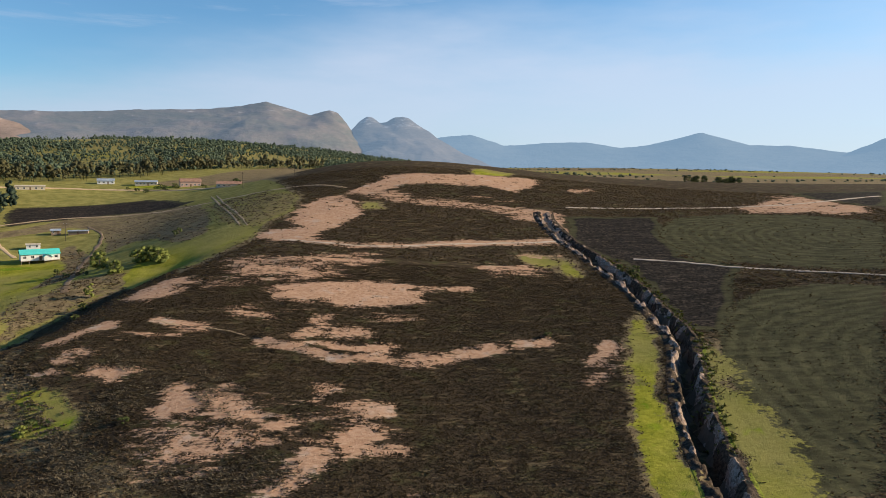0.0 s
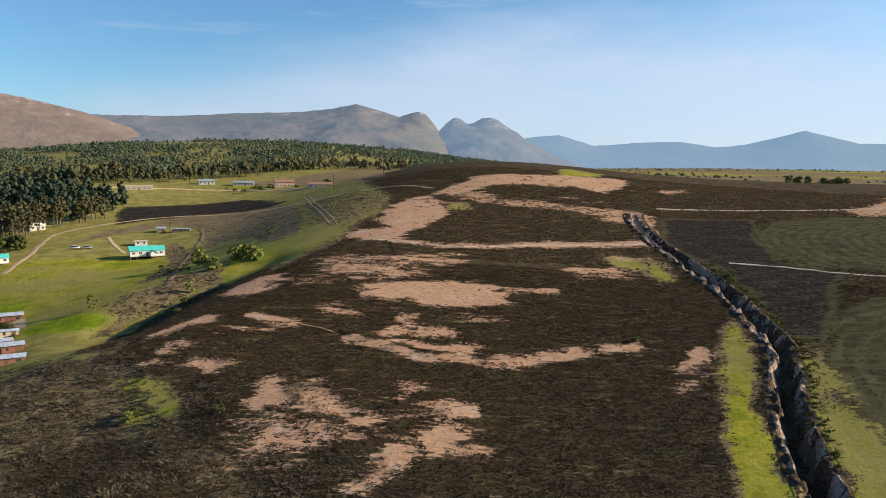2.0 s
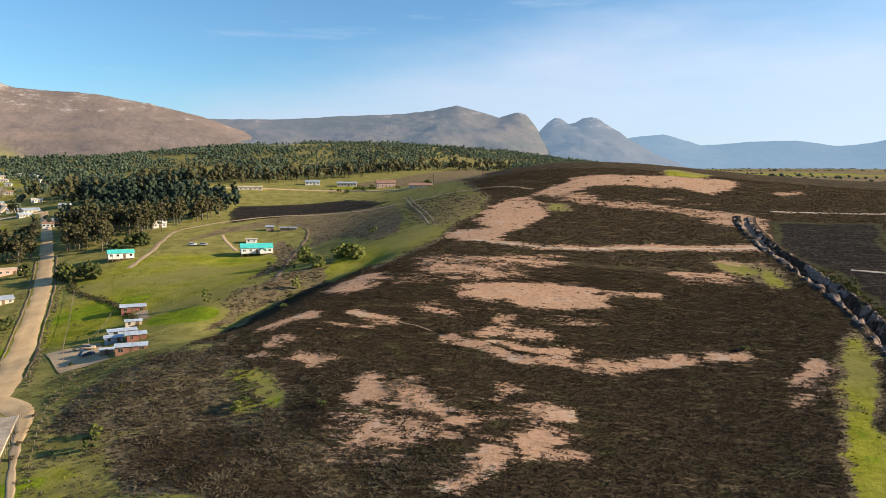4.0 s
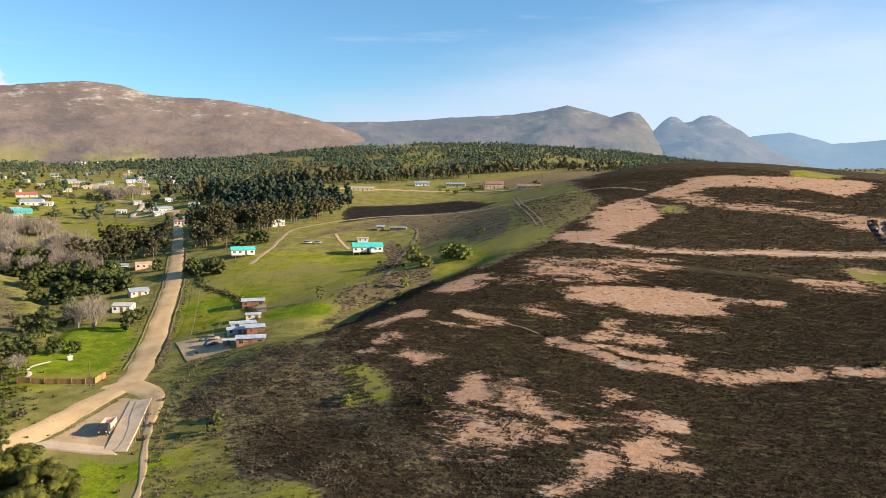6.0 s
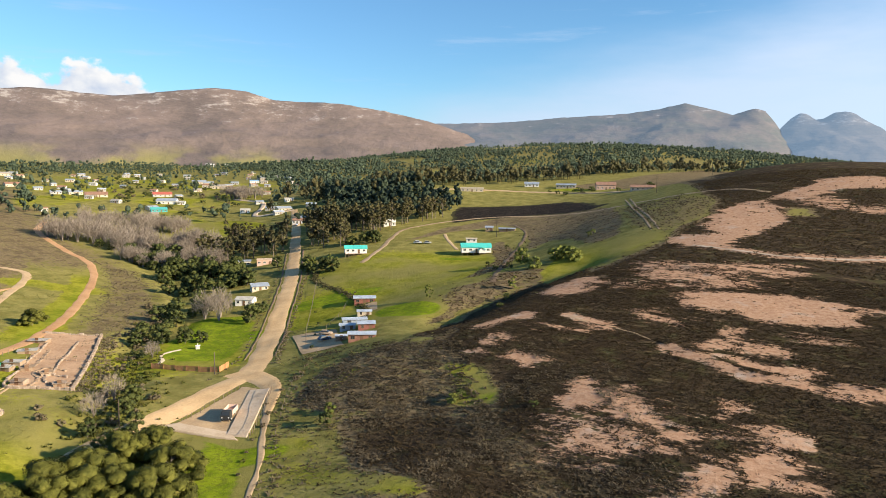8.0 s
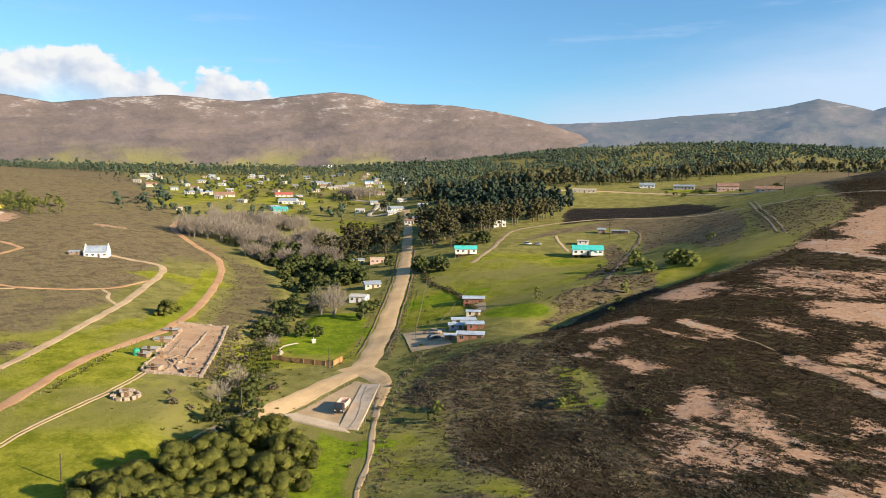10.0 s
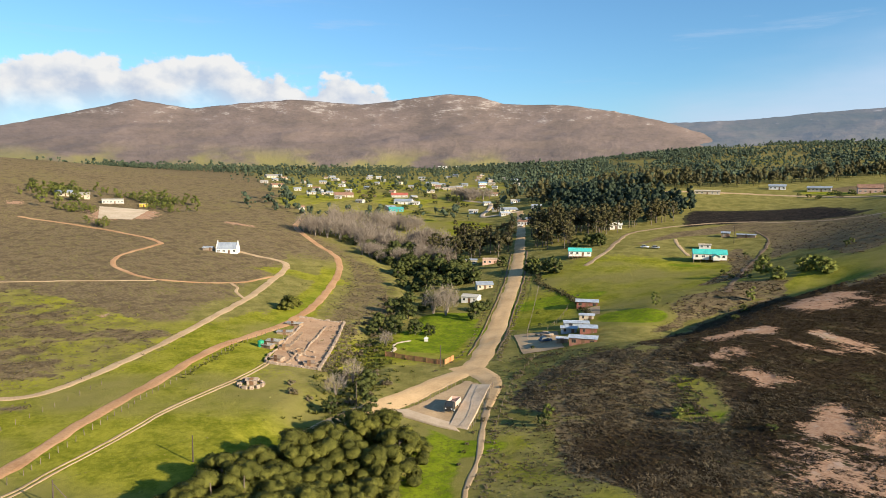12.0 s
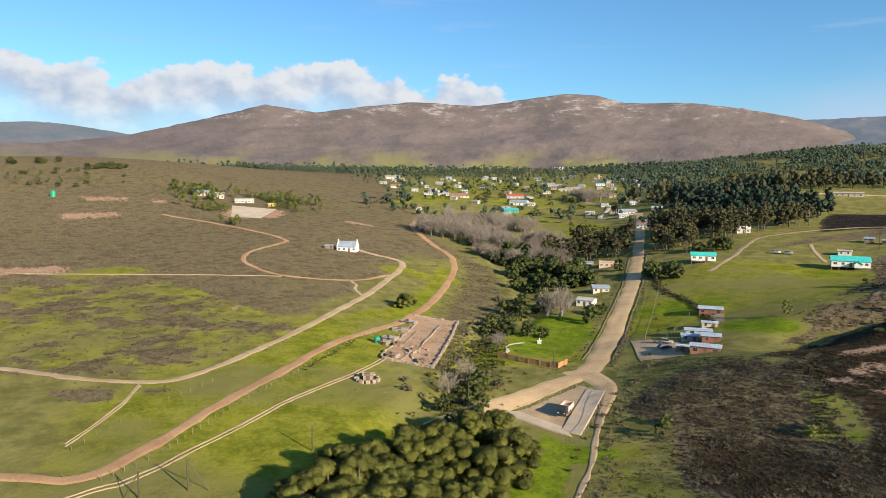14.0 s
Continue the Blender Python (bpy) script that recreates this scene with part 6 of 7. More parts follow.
def gable_body(w, d, h, rise, z0=0.0):
    """Walls with pointed ends; w along x, d along y."""
    x, y = w / 2, d / 2
    v = [(-x, -y, z0), (x, -y, z0), (x, y, z0), (-x, y, z0), (-x, -y, h), (x, -y, h), (x, y, h), (-x, y, h), (-x, 0, h + rise), (x, 0, h + rise)]
    return v, [(0, 1, 5, 4), (2, 3, 7, 6), (1, 2, 6, 9, 5), (3, 0, 4, 8, 7), (4, 5, 9, 8), (6, 7, 8, 9), (3, 2, 1, 0)]


def window_in(parent, x, z, w, h, y, mat_frame, side="front"):
    """A window: a frame that stands proud of the wall and a dark pane; side front (facing -y) or end (facing +x)."""
    def turn(v):
        return v if side == "front" else [(-b, a, c) for a, b, c in v]

    t, e = 0.08, 0.05
    bars = [block(x - w / 2, x + w / 2, y - e, y, z, z + t), block(x - w / 2, x + w / 2, y - e, y, z + h - t, z + h), block(x - w / 2, x - w / 2 + t, y - e, y, z + t, z + h - t), block(x + w / 2 - t, x + w / 2, y - e, y, z + t, z + h - t), block(x - 0.03, x + 0.03, y - e, y, z + t, z + h - t)]
    v, f = joined(bars)
    win = part("window", turn(v), f, mat_frame, parent)
    v, f = block(x - w / 2 + t, x + w / 2 - t, y - 0.02, y + 0.01, z + t, z + h - t)
    part("pane", turn(v), f, M_glass, win)
    return win


def house(name, label, x, y, turn, w, d, h, rise, wall, roof, wins=2, ends=1, door=True, floor=0.0, over=0.35, group="", chimneys=0, category="house", parapet=0.0, casing=None):
    """A gabled building at a place, its long front turned by an angle from facing south."""
    ob = tagged(new(name), label, category, group)
    z = min(spot(x + a, y + b) for a in (-w / 3, w / 3) for b in (-d / 3, d / 3))
    ob.matrix_basis = pose(x, y, z, 0, 0, turn)
    casing = casing or M_white
    v, f = gable_body(w, d, h + floor, rise, floor - (0.0 if floor else 0.5))
    part("wall", v, f, wall, ob)
    e = 0.0 if parapet else over
    for s, nm in ((-1, "roof"), (1, "roof")):
        slope = rise / (d / 2)
        v, f = ribbed_slope(-w / 2 - e + (0.3 if parapet else 0), w / 2 + e - (0.3 if parapet else 0), s * (d / 2 + over), h + floor - slope * over, 0, h + floor + rise)
        part(nm, v, f, roof, ob)
    v, f = block(-w / 2 - e, w / 2 + e, -0.12, 0.12, h + floor + rise + 0.02, h + floor + rise + 0.12)
    part("ridge_cap", v, f, roof, ob)
    if parapet:
        for s in (-1, 1):
            xx = s * (w / 2 - 0.15)
            v = [(xx + q, yy, zz) for q in (-0.2, 0.2) for yy, zz in ((-d / 2 - 0.15, 0), (d / 2 + 0.15, 0), (d / 2 + 0.15, h + 0.3), (0.5, h + rise + parapet), (0.5, h + rise + parapet + 0.7), (-0.5, h + rise + parapet + 0.7), (-0.5, h + rise + parapet), (-d / 2 - 0.15, h + 0.3))]
            n = 8
            f = [tuple(range(n))[::-1], tuple(range(n, 2 * n))] + [(k, (k + 1) % n, n + (k + 1) % n, n + k) for k in range(n)]
            part("gable_wall", v, f, wall, ob)
    yf = -d / 2
    spots = [(-w / 2 + w * (k + 0.5) / (wins + (1 if door else 0))) for k in range(wins + (1 if door else 0))]
    for k, sx in enumerate(spots):
        if door and k == len(spots) // 2:
            v, f = block(sx - 0.5, sx + 0.5, yf - 0.06, yf, floor + 0.05, floor + 2.05)
            dr = part("door", v, f, M_door, ob)
            v, f = block(sx + 0.3, sx + 0.38, yf - 0.11, yf - 0.06, floor + 1.0, floor + 1.12)
            part("handle", v, f, M_zinc, dr)
        else:
            window_in(ob, sx, floor + 0.95, min(1.3, w * 0.16), 1.1, yf, casing)
    for k in range(ends):
        window_in(ob, (k - (ends - 1) / 2) * d * 0.4, floor + 0.95, 1.0, 1.1, -w / 2 - 0.003, casing, "end")
    for k in range(chimneys):
        xx = (-1) ** k * w * 0.3
        v, f = bevelled(xx - 0.35, xx + 0.35, 0.3, 1.0, h + rise * 0.3, h + rise + 1.0)
        part("chimney", v, f, wall, ob)
    return ob


def bearing_of(x, y):
    return math.degrees(math.atan2(-x, y))


def on_stilts(ob, w, d, floor):
    for sx in np.linspace(-w / 2 + 0.2, w / 2 - 0.2, 6):
        for sy in (-d / 2 + 0.2, d / 2 - 0.2):
            v, f = block(sx - 0.12, sx + 0.12, sy - 0.12, sy + 0.12, -0.8, floor)
            part("stilt", v, f, M_timber, ob)
    v, f = block(-w / 2, w / 2, -d / 2, d / 2, floor - 0.18, floor - 0.003)
    part("floor_deck", v, f, M_timber, ob)


# the two farm houses with turquoise roofs
farmhouse = house("farmhouse", "white timber house with a turquoise sheet roof on stilts", -173, 298, 36, 14.5, 7.5, 2.7, 1.7, M_white, M_turq, 4, 2, True, 1.0)
on_stilts(farmhouse, 14.5, 7.5, 1.0)
v, f = gable_body(4.6, 3.0, 2.6, 1.1, 1.0)
part("porch", [(b + 2.6, -a * 0.62 - 4.4, c + 0.0) for b, a, c in [(q[1], q[0], q[2]) for q in v]], f, M_white, farmhouse)
v, f = ribbed_slope(-1.9, 1.9, -1.9, 2.45, 0, 3.75)
part("porch_roof", [(b + 2.6, -a - 4.3, c) for a, b, c in v], f, M_turq, farmhouse)
v, f = ribbed_slope(-1.9, 1.9, 1.9, 2.45, 0, 3.75)
part("porch_roof", [(b + 2.6, -a - 4.3, c) for a, b, c in v], f, M_turq, farmhouse)
second = house("farmhouse", "small white timber house with turquoise roof and open deck", -229, 273, 44, 11.0, 6.5, 2.5, 1.3, M_white, M_turq, 3, 1, True, 1.3)
on_stilts(second, 11.0, 6.5, 1.3)
v, f = block(-5.5, -0.5, -5.2, -3.26, 1.1, 1.28)
part("deck", v, f, M_timber, second)
for sx in (-5.4, -3.8, -2.2, -0.6):
    v, f = block(sx - 0.06, sx + 0.06, -5.15, -5.03, -0.6, 2.25)
    part("deck_post", v, f, M_timber, second)
v, f = block(-5.45, -0.55, -5.14, -5.04, 2.2, 2.28)
part("handrail", v, f, M_timber, second)
house("outhouse", "small white outhouse with a flat pale roof", -189, 321, 30, 5.6, 4.0, 2.3, 0.35, M_white, M_cream, 2, 1, False)
house("shed", "small brown timber shed at the field's edge", -195, 351, 28, 4.2, 3.4, 2.3, 0.7, M_timber, M_greyroof, 1, 0, True)
house("shed", "low dark timber shed beside dry trees", -184, 352, 20, 9.0, 3.2, 1.8, 0.4, M_timber, M_greyroof, 0, 0, True)

# the shacks
TIN = "tin shacks below the hill"
house("shack", "red timber shack with a pale zinc roof", -166, 203, 40, 7.6, 4.6, 2.5, 0.5, M_rust, M_zinc, 2, 1, True, 0, 0.5, TIN, category="shack", casing=M_timber)
house("shack", "cream plank shack under a low zinc roof", -153, 187, 40, 4.8, 3.2, 2.1, 0.3, M_cream, M_zinc, 1, 1, True, 0, 0.3, TIN, category="shack", casing=M_timber)
house("shack", "grey sheet shack with a shiny zinc roof", -150, 178, 48, 7.8, 3.8, 2.2, 0.35, M_greyroof, M_zinc, 1, 0, True, 0, 0.4, TIN, category="shack", casing=M_timber)
house("shack", "dark red shack with a patched zinc roof", -140, 172, 42, 5.2, 5.0, 2.4, 0.35, M_rust, M_zinc, 1, 1, True, 0, 0.4, TIN, category="shack", casing=M_timber)
house("shack", "low grey shack roofed with zinc sheets", -147, 171, 42, 5.0, 3.6, 2.1, 0.3, M_greyroof, M_zinc, 1, 0, True, 0, 0.3, TIN, category="shack", casing=M_timber)
house("shack", "red-brown brick shack with a wide zinc roof", -131, 159, 36, 7.8, 4.4, 2.5, 0.4, M_brickwall, M_zinc, 2, 1, True, 0, 0.4, TIN, category="shack", casing=M_timber)
house("lean_to", "open lean-to with a faded blue sheet roof", -140, 160, 40, 3.4, 2.6, 1.8, 0.25, M_timber, M_zinc, 0, 0, True, 0, 0.3, TIN, category="shack", casing=M_timber)

# the whitewashed cottage on the heath
house("cottage", "whitewashed cottage with grey roof and tall gables", -364, 145, 52, 11.0, 6.0, 2.8, 2.9, M_white, M_greyroof, 3, 1, True, 0, 0.25, parapet=0.35)
house("outhouse", "low stone outbuilding beside the cottage", -371, 137, 52, 5.0, 3.4, 1.7, 0.5, M_stone, M_greyroof, 1, 0, True)

# houses beside the road
ROADSIDE = "houses beside the road"
house("house", "flat-roofed pink plaster house under gum trees", -278, 259, 46, 10.5, 6.0, 2.9, 0.4, M_pinkwall, M_concrete, 3, 1, True, 0, 0.15, ROADSIDE)
house("house", "cream plaster house half hidden by trees", -294, 256, 48, 9.0, 5.0, 2.7, 0.5, M_cream, M_greyroof, 2, 1, True, 0, 0.3, ROADSIDE)
house("house", "small cream cottage with a grey sheet roof", -234, 213, 60, 7.0, 5.0, 2.5, 1.0, M_cream, M_greyroof, 2, 1, True, 0, 0.5, ROADSIDE)
house("house", "white garden house beside a bare tree", -221, 194, 30, 7.0, 5.5, 2.6, 0.8, M_white, M_oldwhite, 2, 1, True, 0, 0.3, ROADSIDE)
house("kiosk", "white box kiosk on the lawn", -186, 143, 55, 1.3, 1.0, 1.1, 0.1, M_oldwhite, M_white_box, 1, 0, False, 0, 0.1, category="kiosk")
house("house", "pink gate house with pale walls", -325, 262, 40, 8.0, 5.0, 2.6, 0.7, M_pinkwall, M_tileroof, 2, 1, True, 0, 0.3, ROADSIDE)
house("house", "white house at the head of the road", -345, 352, 30, 9.0, 6.0, 2.7, 1.2, M_white, M_tileroof, 3, 1, True, 0, 0.3, ROADSIDE)
house("house", "white house among the gum trees", -262, 345, 40, 7.0, 5.0, 2.7, 1.2, M_white, M_white, 2, 1, True, 0, 0.3, ROADSIDE)

# far farms, hillside houses and the village
FARM = "far farm buildings"
house("farmhouse", "large terracotta farmhouse with a pink gable", -194, 538, 25, 15, 9, 4.0, 2.2, M_pinkwall, M_tileroof, 4, 2, True, 0, 0.4, FARM)
house("farm_shed", "long pale farm shed with grey roof", -231, 546, 20, 16, 8, 2.8, 1.2, M_cream, M_greyroof, 5, 1, True, 0, 0.4, FARM, category="shed")
house("farmhouse", "low farmhouse with a brown tiled roof", -152, 498, 15, 17, 8, 2.8, 1.6, M_cream, M_tileroof, 4, 1, True, 0, 0.4, FARM)
house("farm_shed", "pale open farm shed near the wood", -288, 489, 30, 18, 7, 2.8, 0.7, M_cream, M_cream, 4, 1, True, 0, 0.4, FARM, category="shed")
house("farmhouse", "white farmhouse under forest trees", -262, 545, 25, 12, 7, 2.8, 1.5, M_white, M_greyroof, 3, 1, True, 0, 0.4, FARM)
SLOPE = "houses on the western slope"
house("house", "cream house with grey roof among hillside trees", -610, 113, 70, 12, 8, 3.0, 1.8, M_cream, M_greyroof, 3, 1, True, 0, 0.4, SLOPE)
house("house", "cream house with a blue-grey roof", -594, 122, 75, 11, 8, 3.2, 1.8, M_cream, M_oldzinc, 3, 1, True, 0, 0.4, SLOPE)
house("house", "long flat white house on sandy ground", -569, 138, 78, 15, 7, 3.2, 0.5, M_oldwhite, M_oldwhite, 5, 1, True, 0, 0.2, SLOPE)
house("container", "yellow steel container on the slope", -547, 154, 75, 6, 2.5, 2.5, 0.1, plain("yellow_steel", (0.62, 0.45, 0.06), 0.5), M_cream, 0, 0, True, 0, 0.05, category="container")
for _x, _y, _w in ((-1190, 1010, 26), (-1225, 985, 18)):
    house("farm_shed", "white farm building at the mountain's foot", _x, _y, 48, _w, 10, 4, 2, M_white, M_white, 4, 1, True, 0, 0.4, "buildings under the mountain", category="shed")

VILLAGE = "village houses"
PLAIN_ROOFS = [M_greyroof, M_oldzinc, M_tileroof, M_greyroof]


def village_house(x, y, w, wall, roof, label, turn=0.0, h=2.8):
    w, h = w * 0.85, h * 0.9
    house("house", label, x, y, bearing_of(x, y) + turn, w, w * 0.62, h, w * 0.13, wall, roof, 3, 1, True, 0, 0.35, VILLAGE)


WHITE_SPOTS = [(-734, 435), (-681, 349), (-659, 399), (-537, 399), (-897, 581), (-863, 574), (-452, 398), (-432, 407), (-404, 389), (-447, 443), (-351, 361), (-391, 412)]
for k, (_x, _y) in enumerate(WHITE_SPOTS):
    village_house(_x, _y, 9 + (k * 5) % 5, (M_white, M_oldwhite, M_oldwhite)[k % 3], (M_oldwhite, M_greyroof, M_zinc)[k % 3], "white village house with a pale roof", (k * 37) % 50 - 25)
for k, (_x, _y) in enumerate([(-837, 486), (-904, 423), (-719, 344), (-665, 532), (-688, 537), (-617, 507), (-640, 512)]):
    village_house(_x, _y, 12 + (k * 5) % 7, M_cream, PLAIN_ROOFS[k % 4], "sand-coloured plaster village house with pale walls", (k * 53) % 60 - 30, 3.2)
village_house(-593, 420, 20, M_oldwhite, M_redroof, "long village building with a red roof", 5)
village_house(-617, 368, 22, M_cream, M_tileroof, "long plaster village building under brown tiles", 4)
village_house(-639, 361, 14, M_cream, M_greyroof, "cream village house with grey roof", 10)
village_house(-549, 394, 20, M_white, M_greyroof, "large village house with grey roofs", -15, 3.4)
village_house(-518, 363, 15, plain("teal_wall_paint", (0.05, 0.30, 0.30)), plain("teal_roof_paint", (0.08, 0.40, 0.38)), "teal village shed on green grass", 8)
village_house(-638, 576, 12, M_white, plain("blue_roof_paint", (0.25, 0.40, 0.55)), "white village house with a blue roof", 10)
village_house(-674, 621, 12, M_white, M_zinc, "white village house with a zinc roof", -20)
village_house(-414, 404, 14, M_cream, M_greyroof, "cream village house by the road bend", 25)
_vd = random.Random(12)
placed = list(WHITE_SPOTS)
while len(placed) < 62:
    _b, _r = radians(_vd.uniform(44.5, 66)), _vd.uniform(600, 1060)
    _x, _y = -_r * math.sin(_b), _r * math.cos(_b)
    if min(math.hypot(_x - a, _y - c) for a, c in placed) > 24:
        placed.append((_x, _y))
        k = len(placed)
        village_house(_x, _y, _vd.uniform(6.5, 11), (M_oldwhite, M_cream, M_oldwhite)[k % 3], PLAIN_ROOFS[k % 4], ("white village house with a grey roof", "small cream village house")[k % 2], _vd.uniform(-40, 40))

# ---- the livestock pen ----


def fence(name, label, points, step, height, mat, rails=1, thick=0.07, lean=0.04, seed=1, category="fence"):
    """A post and rail fence along a line; every post is a part."""
    rng = random.Random(seed)
    ob = tagged(new(name), label, category)
    line = curve_through(points, step)
    ob.location = (*line[0], spot(*line[0]))
    ox, oy, oz = ob.location
    tops = []
    v0, f0 = tubes([[(0, 0, -0.4, thick), (0, 0, height * 0.5, thick * 0.95), (0, 0, height, thick * 0.85)]], 6)
    f0 = [tuple(q) for q in f0.tolist()] + [tuple(range(12, 18))]
    mesh = mesh_of("post", v0, f0, mat)
    for x, y in line:
        z = spot(x, y)
        o = new("post", mesh)
        o.parent = ob
        s = rng.uniform(0.8, 1.1)
        o.matrix_basis = Matrix.LocRotScale((x - ox, y - oy, z - oz), Euler((rng.uniform(-lean, lean), rng.uniform(-lean, lean), rng.uniform(0, 6))), (1, 1, s))
        tops.append((x - ox, y - oy, z - oz))
    for r in range(rails):
        zz = height * (0.85 - 0.4 * r)
        pieces = []
        for a, b in zip(tops, tops[1:]):
            dx, dy = b[0] - a[0], b[1] - a[1]
            n = math.hypot(dx, dy) or 1
            px, py = -dy / n * 0.02, dx / n * 0.02
            q = []
            for p, lift in ((a, 0), (b, 0)):
                for s in (-1, 1):
                    for h in (0, 0.05):
                        q.append((p[0] + s * px, p[1] + s * py, p[2] + zz + h))
            pieces.append((q, [(0, 1, 5, 4), (2, 6, 7, 3), (1, 3, 7, 5), (0, 4, 6, 2), (0, 2, 3, 1), (4, 5, 7, 6)]))
        v, f = joined(pieces)
        part("rail", v, f, mat, ob)
    return ob


def plank_fence(name, label, a, b, height, mat, width=0.22, gap=0.05, seed=2):
    """A close-boarded fence from a to b; every board is a part."""
    rng = random.Random(seed)
    ob = tagged(new(name), label, "fence")
    n = int(math.hypot(b[0] - a[0], b[1] - a[1]) / (width + gap))
    turn = math.atan2(b[1] - a[1], b[0] - a[0])
    ob.location = (a[0], a[1], spot(*a))
    v, f = bevelled(-width / 2, width / 2, -0.02, 0.02, -0.3, height, 0.015)
    mesh = mesh_of("board", v, f, mat)
    for k in range(n):
        s = (k + 0.5) / n
        x, y = a[0] + (b[0] - a[0]) * s, a[1] + (b[1] - a[1]) * s
        o = new("board", mesh)
        o.parent = ob
        o.matrix_basis = Matrix.LocRotScale((x - a[0], y - a[1], spot(x, y) - ob.location.z), Euler((0, 0, turn)), (1, 1, rng.uniform(0.92, 1.04)))
        if k % 14 == 0:
            v, f = bevelled(-0.09, 0.09, -0.15, -0.03, -0.4, height + 0.15, 0.02)
            p = part("post", v, f, mat, ob)
            p.matrix_basis = o.matrix_basis
    return ob


def rough_wall(name, label, points, thick, height, mat, seed, category="wall"):
    """A tumbled wall of rough blocks, each a part."""
    rng = random.Random(seed)
    ob = tagged(new(name), label, category)
    line = curve_through(points, 1.1)
    ob.location = (*line[0], spot(*line[0]))
    for k, (x, y) in enumerate(line):
        w, h = rng.uniform(0.9, 1.4), height * rng.uniform(0.55, 1.1)
        v, f = bevelled(-w / 2, w / 2, -thick / 2, thick / 2, -0.3, h, 0.12)
        v = [(a + rng.uniform(-0.08, 0.08), b + rng.uniform(-0.08, 0.08), c + rng.uniform(-0.08, 0.08)) for a, b, c in v]
        p = part("stone", v, f, mat, ob)
        nx, ny = line[min(k + 1, len(line) - 1)] - line[max(k - 1, 0)]
        p.matrix_basis = pose(x - ob.location.x, y - ob.location.y, spot(x, y) - ob.location.z, 0, 0, math.degrees(math.atan2(ny, nx)) + rng.uniform(-8, 8))
    return ob


rough_wall("pen_wall", "ragged wall of stone and brush round a livestock pen", [(-170, 93), (-184, 104), (-201, 117), (-220, 131)], 0.8, 0.9, M_stone, 3)
fence("pen_fence", "rough timber fence across a livestock pen", [(-206, 100), (-199, 106), (-192, 111)], 1.3, 1.2, M_timber, 2, 0.09, 0.12, 4)
rough_wall("pen_wall", "broken stone wall at the pen's far end", [(-231, 119), (-226, 125), (-220, 131)], 0.7, 0.8, M_stone, 5)
rough_wall("pen_wall", "scattered boards and stones on the pen's floor", [(-180, 88), (-184, 92), (-190, 94), (-193, 99), (-188, 101)], 0.9, 0.45, M_timber, 19)
rough_wall("pen_wall", "low heap of old boards beside pen huts", [(-196, 97), (-201, 101), (-206, 105), (-211, 109)], 1.0, 0.4, M_timber, 20)
rough_wall("pen_wall", "tumbled stone wall at the pen's edge", [(-170, 93), (-176, 88), (-182, 83), (-190, 88)], 0.6, 0.8, M_stone, 6)
rough_wall("pen_wall", "low broken stone wall dividing the pen", [(-188, 98), (-196, 104), (-203, 110), (-216, 121)], 0.5, 0.7, M_stone, 16)
rough_wall("pen_wall", "heap of stones and boards in the pen", [(-175, 95), (-179, 92), (-183, 93), (-186, 96), (-182, 98)], 0.7, 0.7, M_stone, 17)
rough_wall("pen_wall", "broken stone wall beside pen sheds", [(-190, 88), (-196, 94), (-204, 100), (-212, 107), (-222, 115)], 0.5, 0.6, M_stone, 18)
PEN = "sheds in the livestock pen"
for _x, _y, _w, _d, _t, _wall, _roof, _lab in (
    (-212, 103.5, 5.5, 3.2, 40, M_timber, M_oldzinc, "low pen shed with a bleached zinc roof"), (-202, 95, 5.0, 3.0, 45, M_timber, M_oldzinc, "low pen shed roofed with grey sheets"),
    (-222, 112, 6.0, 3.0, 45, M_timber, M_oldzinc, "long pen shed with a pale zinc roof"), (-183, 87, 3.6, 2.6, 40, M_stone, M_timber, "small stone pen hut with board roof"),
    (-194, 94, 3.2, 2.6, 60, M_timber, M_timber, "small pen hut with a board roof"), (-175.5, 93, 3.0, 2.4, 50, M_timber, M_stone, "small timber pen hut with earthen roof"), (-197, 90.5, 3.8, 2.4, 35, M_timber, M_oldzinc, "open pen shelter under zinc sheets"), (-187, 95.5, 3.0, 2.2, 60, M_stone, M_timber, "low hut of boards and stone")):
    house("pen_shed", _lab, _x, _y, _t + 14 * math.sin(_x), _w * 0.9, _d, 1.15, 0.2, _wall, _roof, 0, 0, True, 0, 0.3, PEN, category="shed")
rough_wall("ruin", "round ruined stone hut on green pasture", [(-167, 70), (-165, 67.5), (-162, 68), (-161, 71), (-163, 73.5), (-166, 73), (-167, 71)], 0.7, 1.0, M_stone, 8, "ruin")
house("hut", "small stone hut inside the ruin", -164.5, 71, 60, 2.4, 2.0, 1.4, 0.3, M_stone, M_stone, 0, 0, True, category="hut")


def tank(x, y, r, h, label):
    """A ribbed plastic water tank with a domed top and a lid."""
    ob = tagged(new("water_tank"), label, "tank")
    ob.location = (x, y, spot(x, y))
    prof = [(-0.3, r)] + [(h * k / 12, r * (1.0 if k % 2 else 0.96)) for k in range(11)] + [(h * 0.93, r * 0.8), (h, r * 0.35)]
    v, f = tubes([[(0, 0, z, q) for z, q in prof]], 18)
    part("barrel", v, [tuple(q) for q in f.tolist()] + [tuple(range(len(v) - 18, len(v)))], M_greentank, ob)
    v, f = tubes([[(0, 0, h - 0.05, r * 0.3), (0, 0, h + 0.12, r * 0.3), (0, 0, h + 0.14, r * 0.05)]], 12)
    part("lid", v, [tuple(q) for q in f.tolist()], M_greentank, ob)


tank(-199, 89, 1.0, 2.0, "green plastic water tank on pasture")
tank(-603, 4, 2.0, 4.4, "tall green water tank on the bare slope")

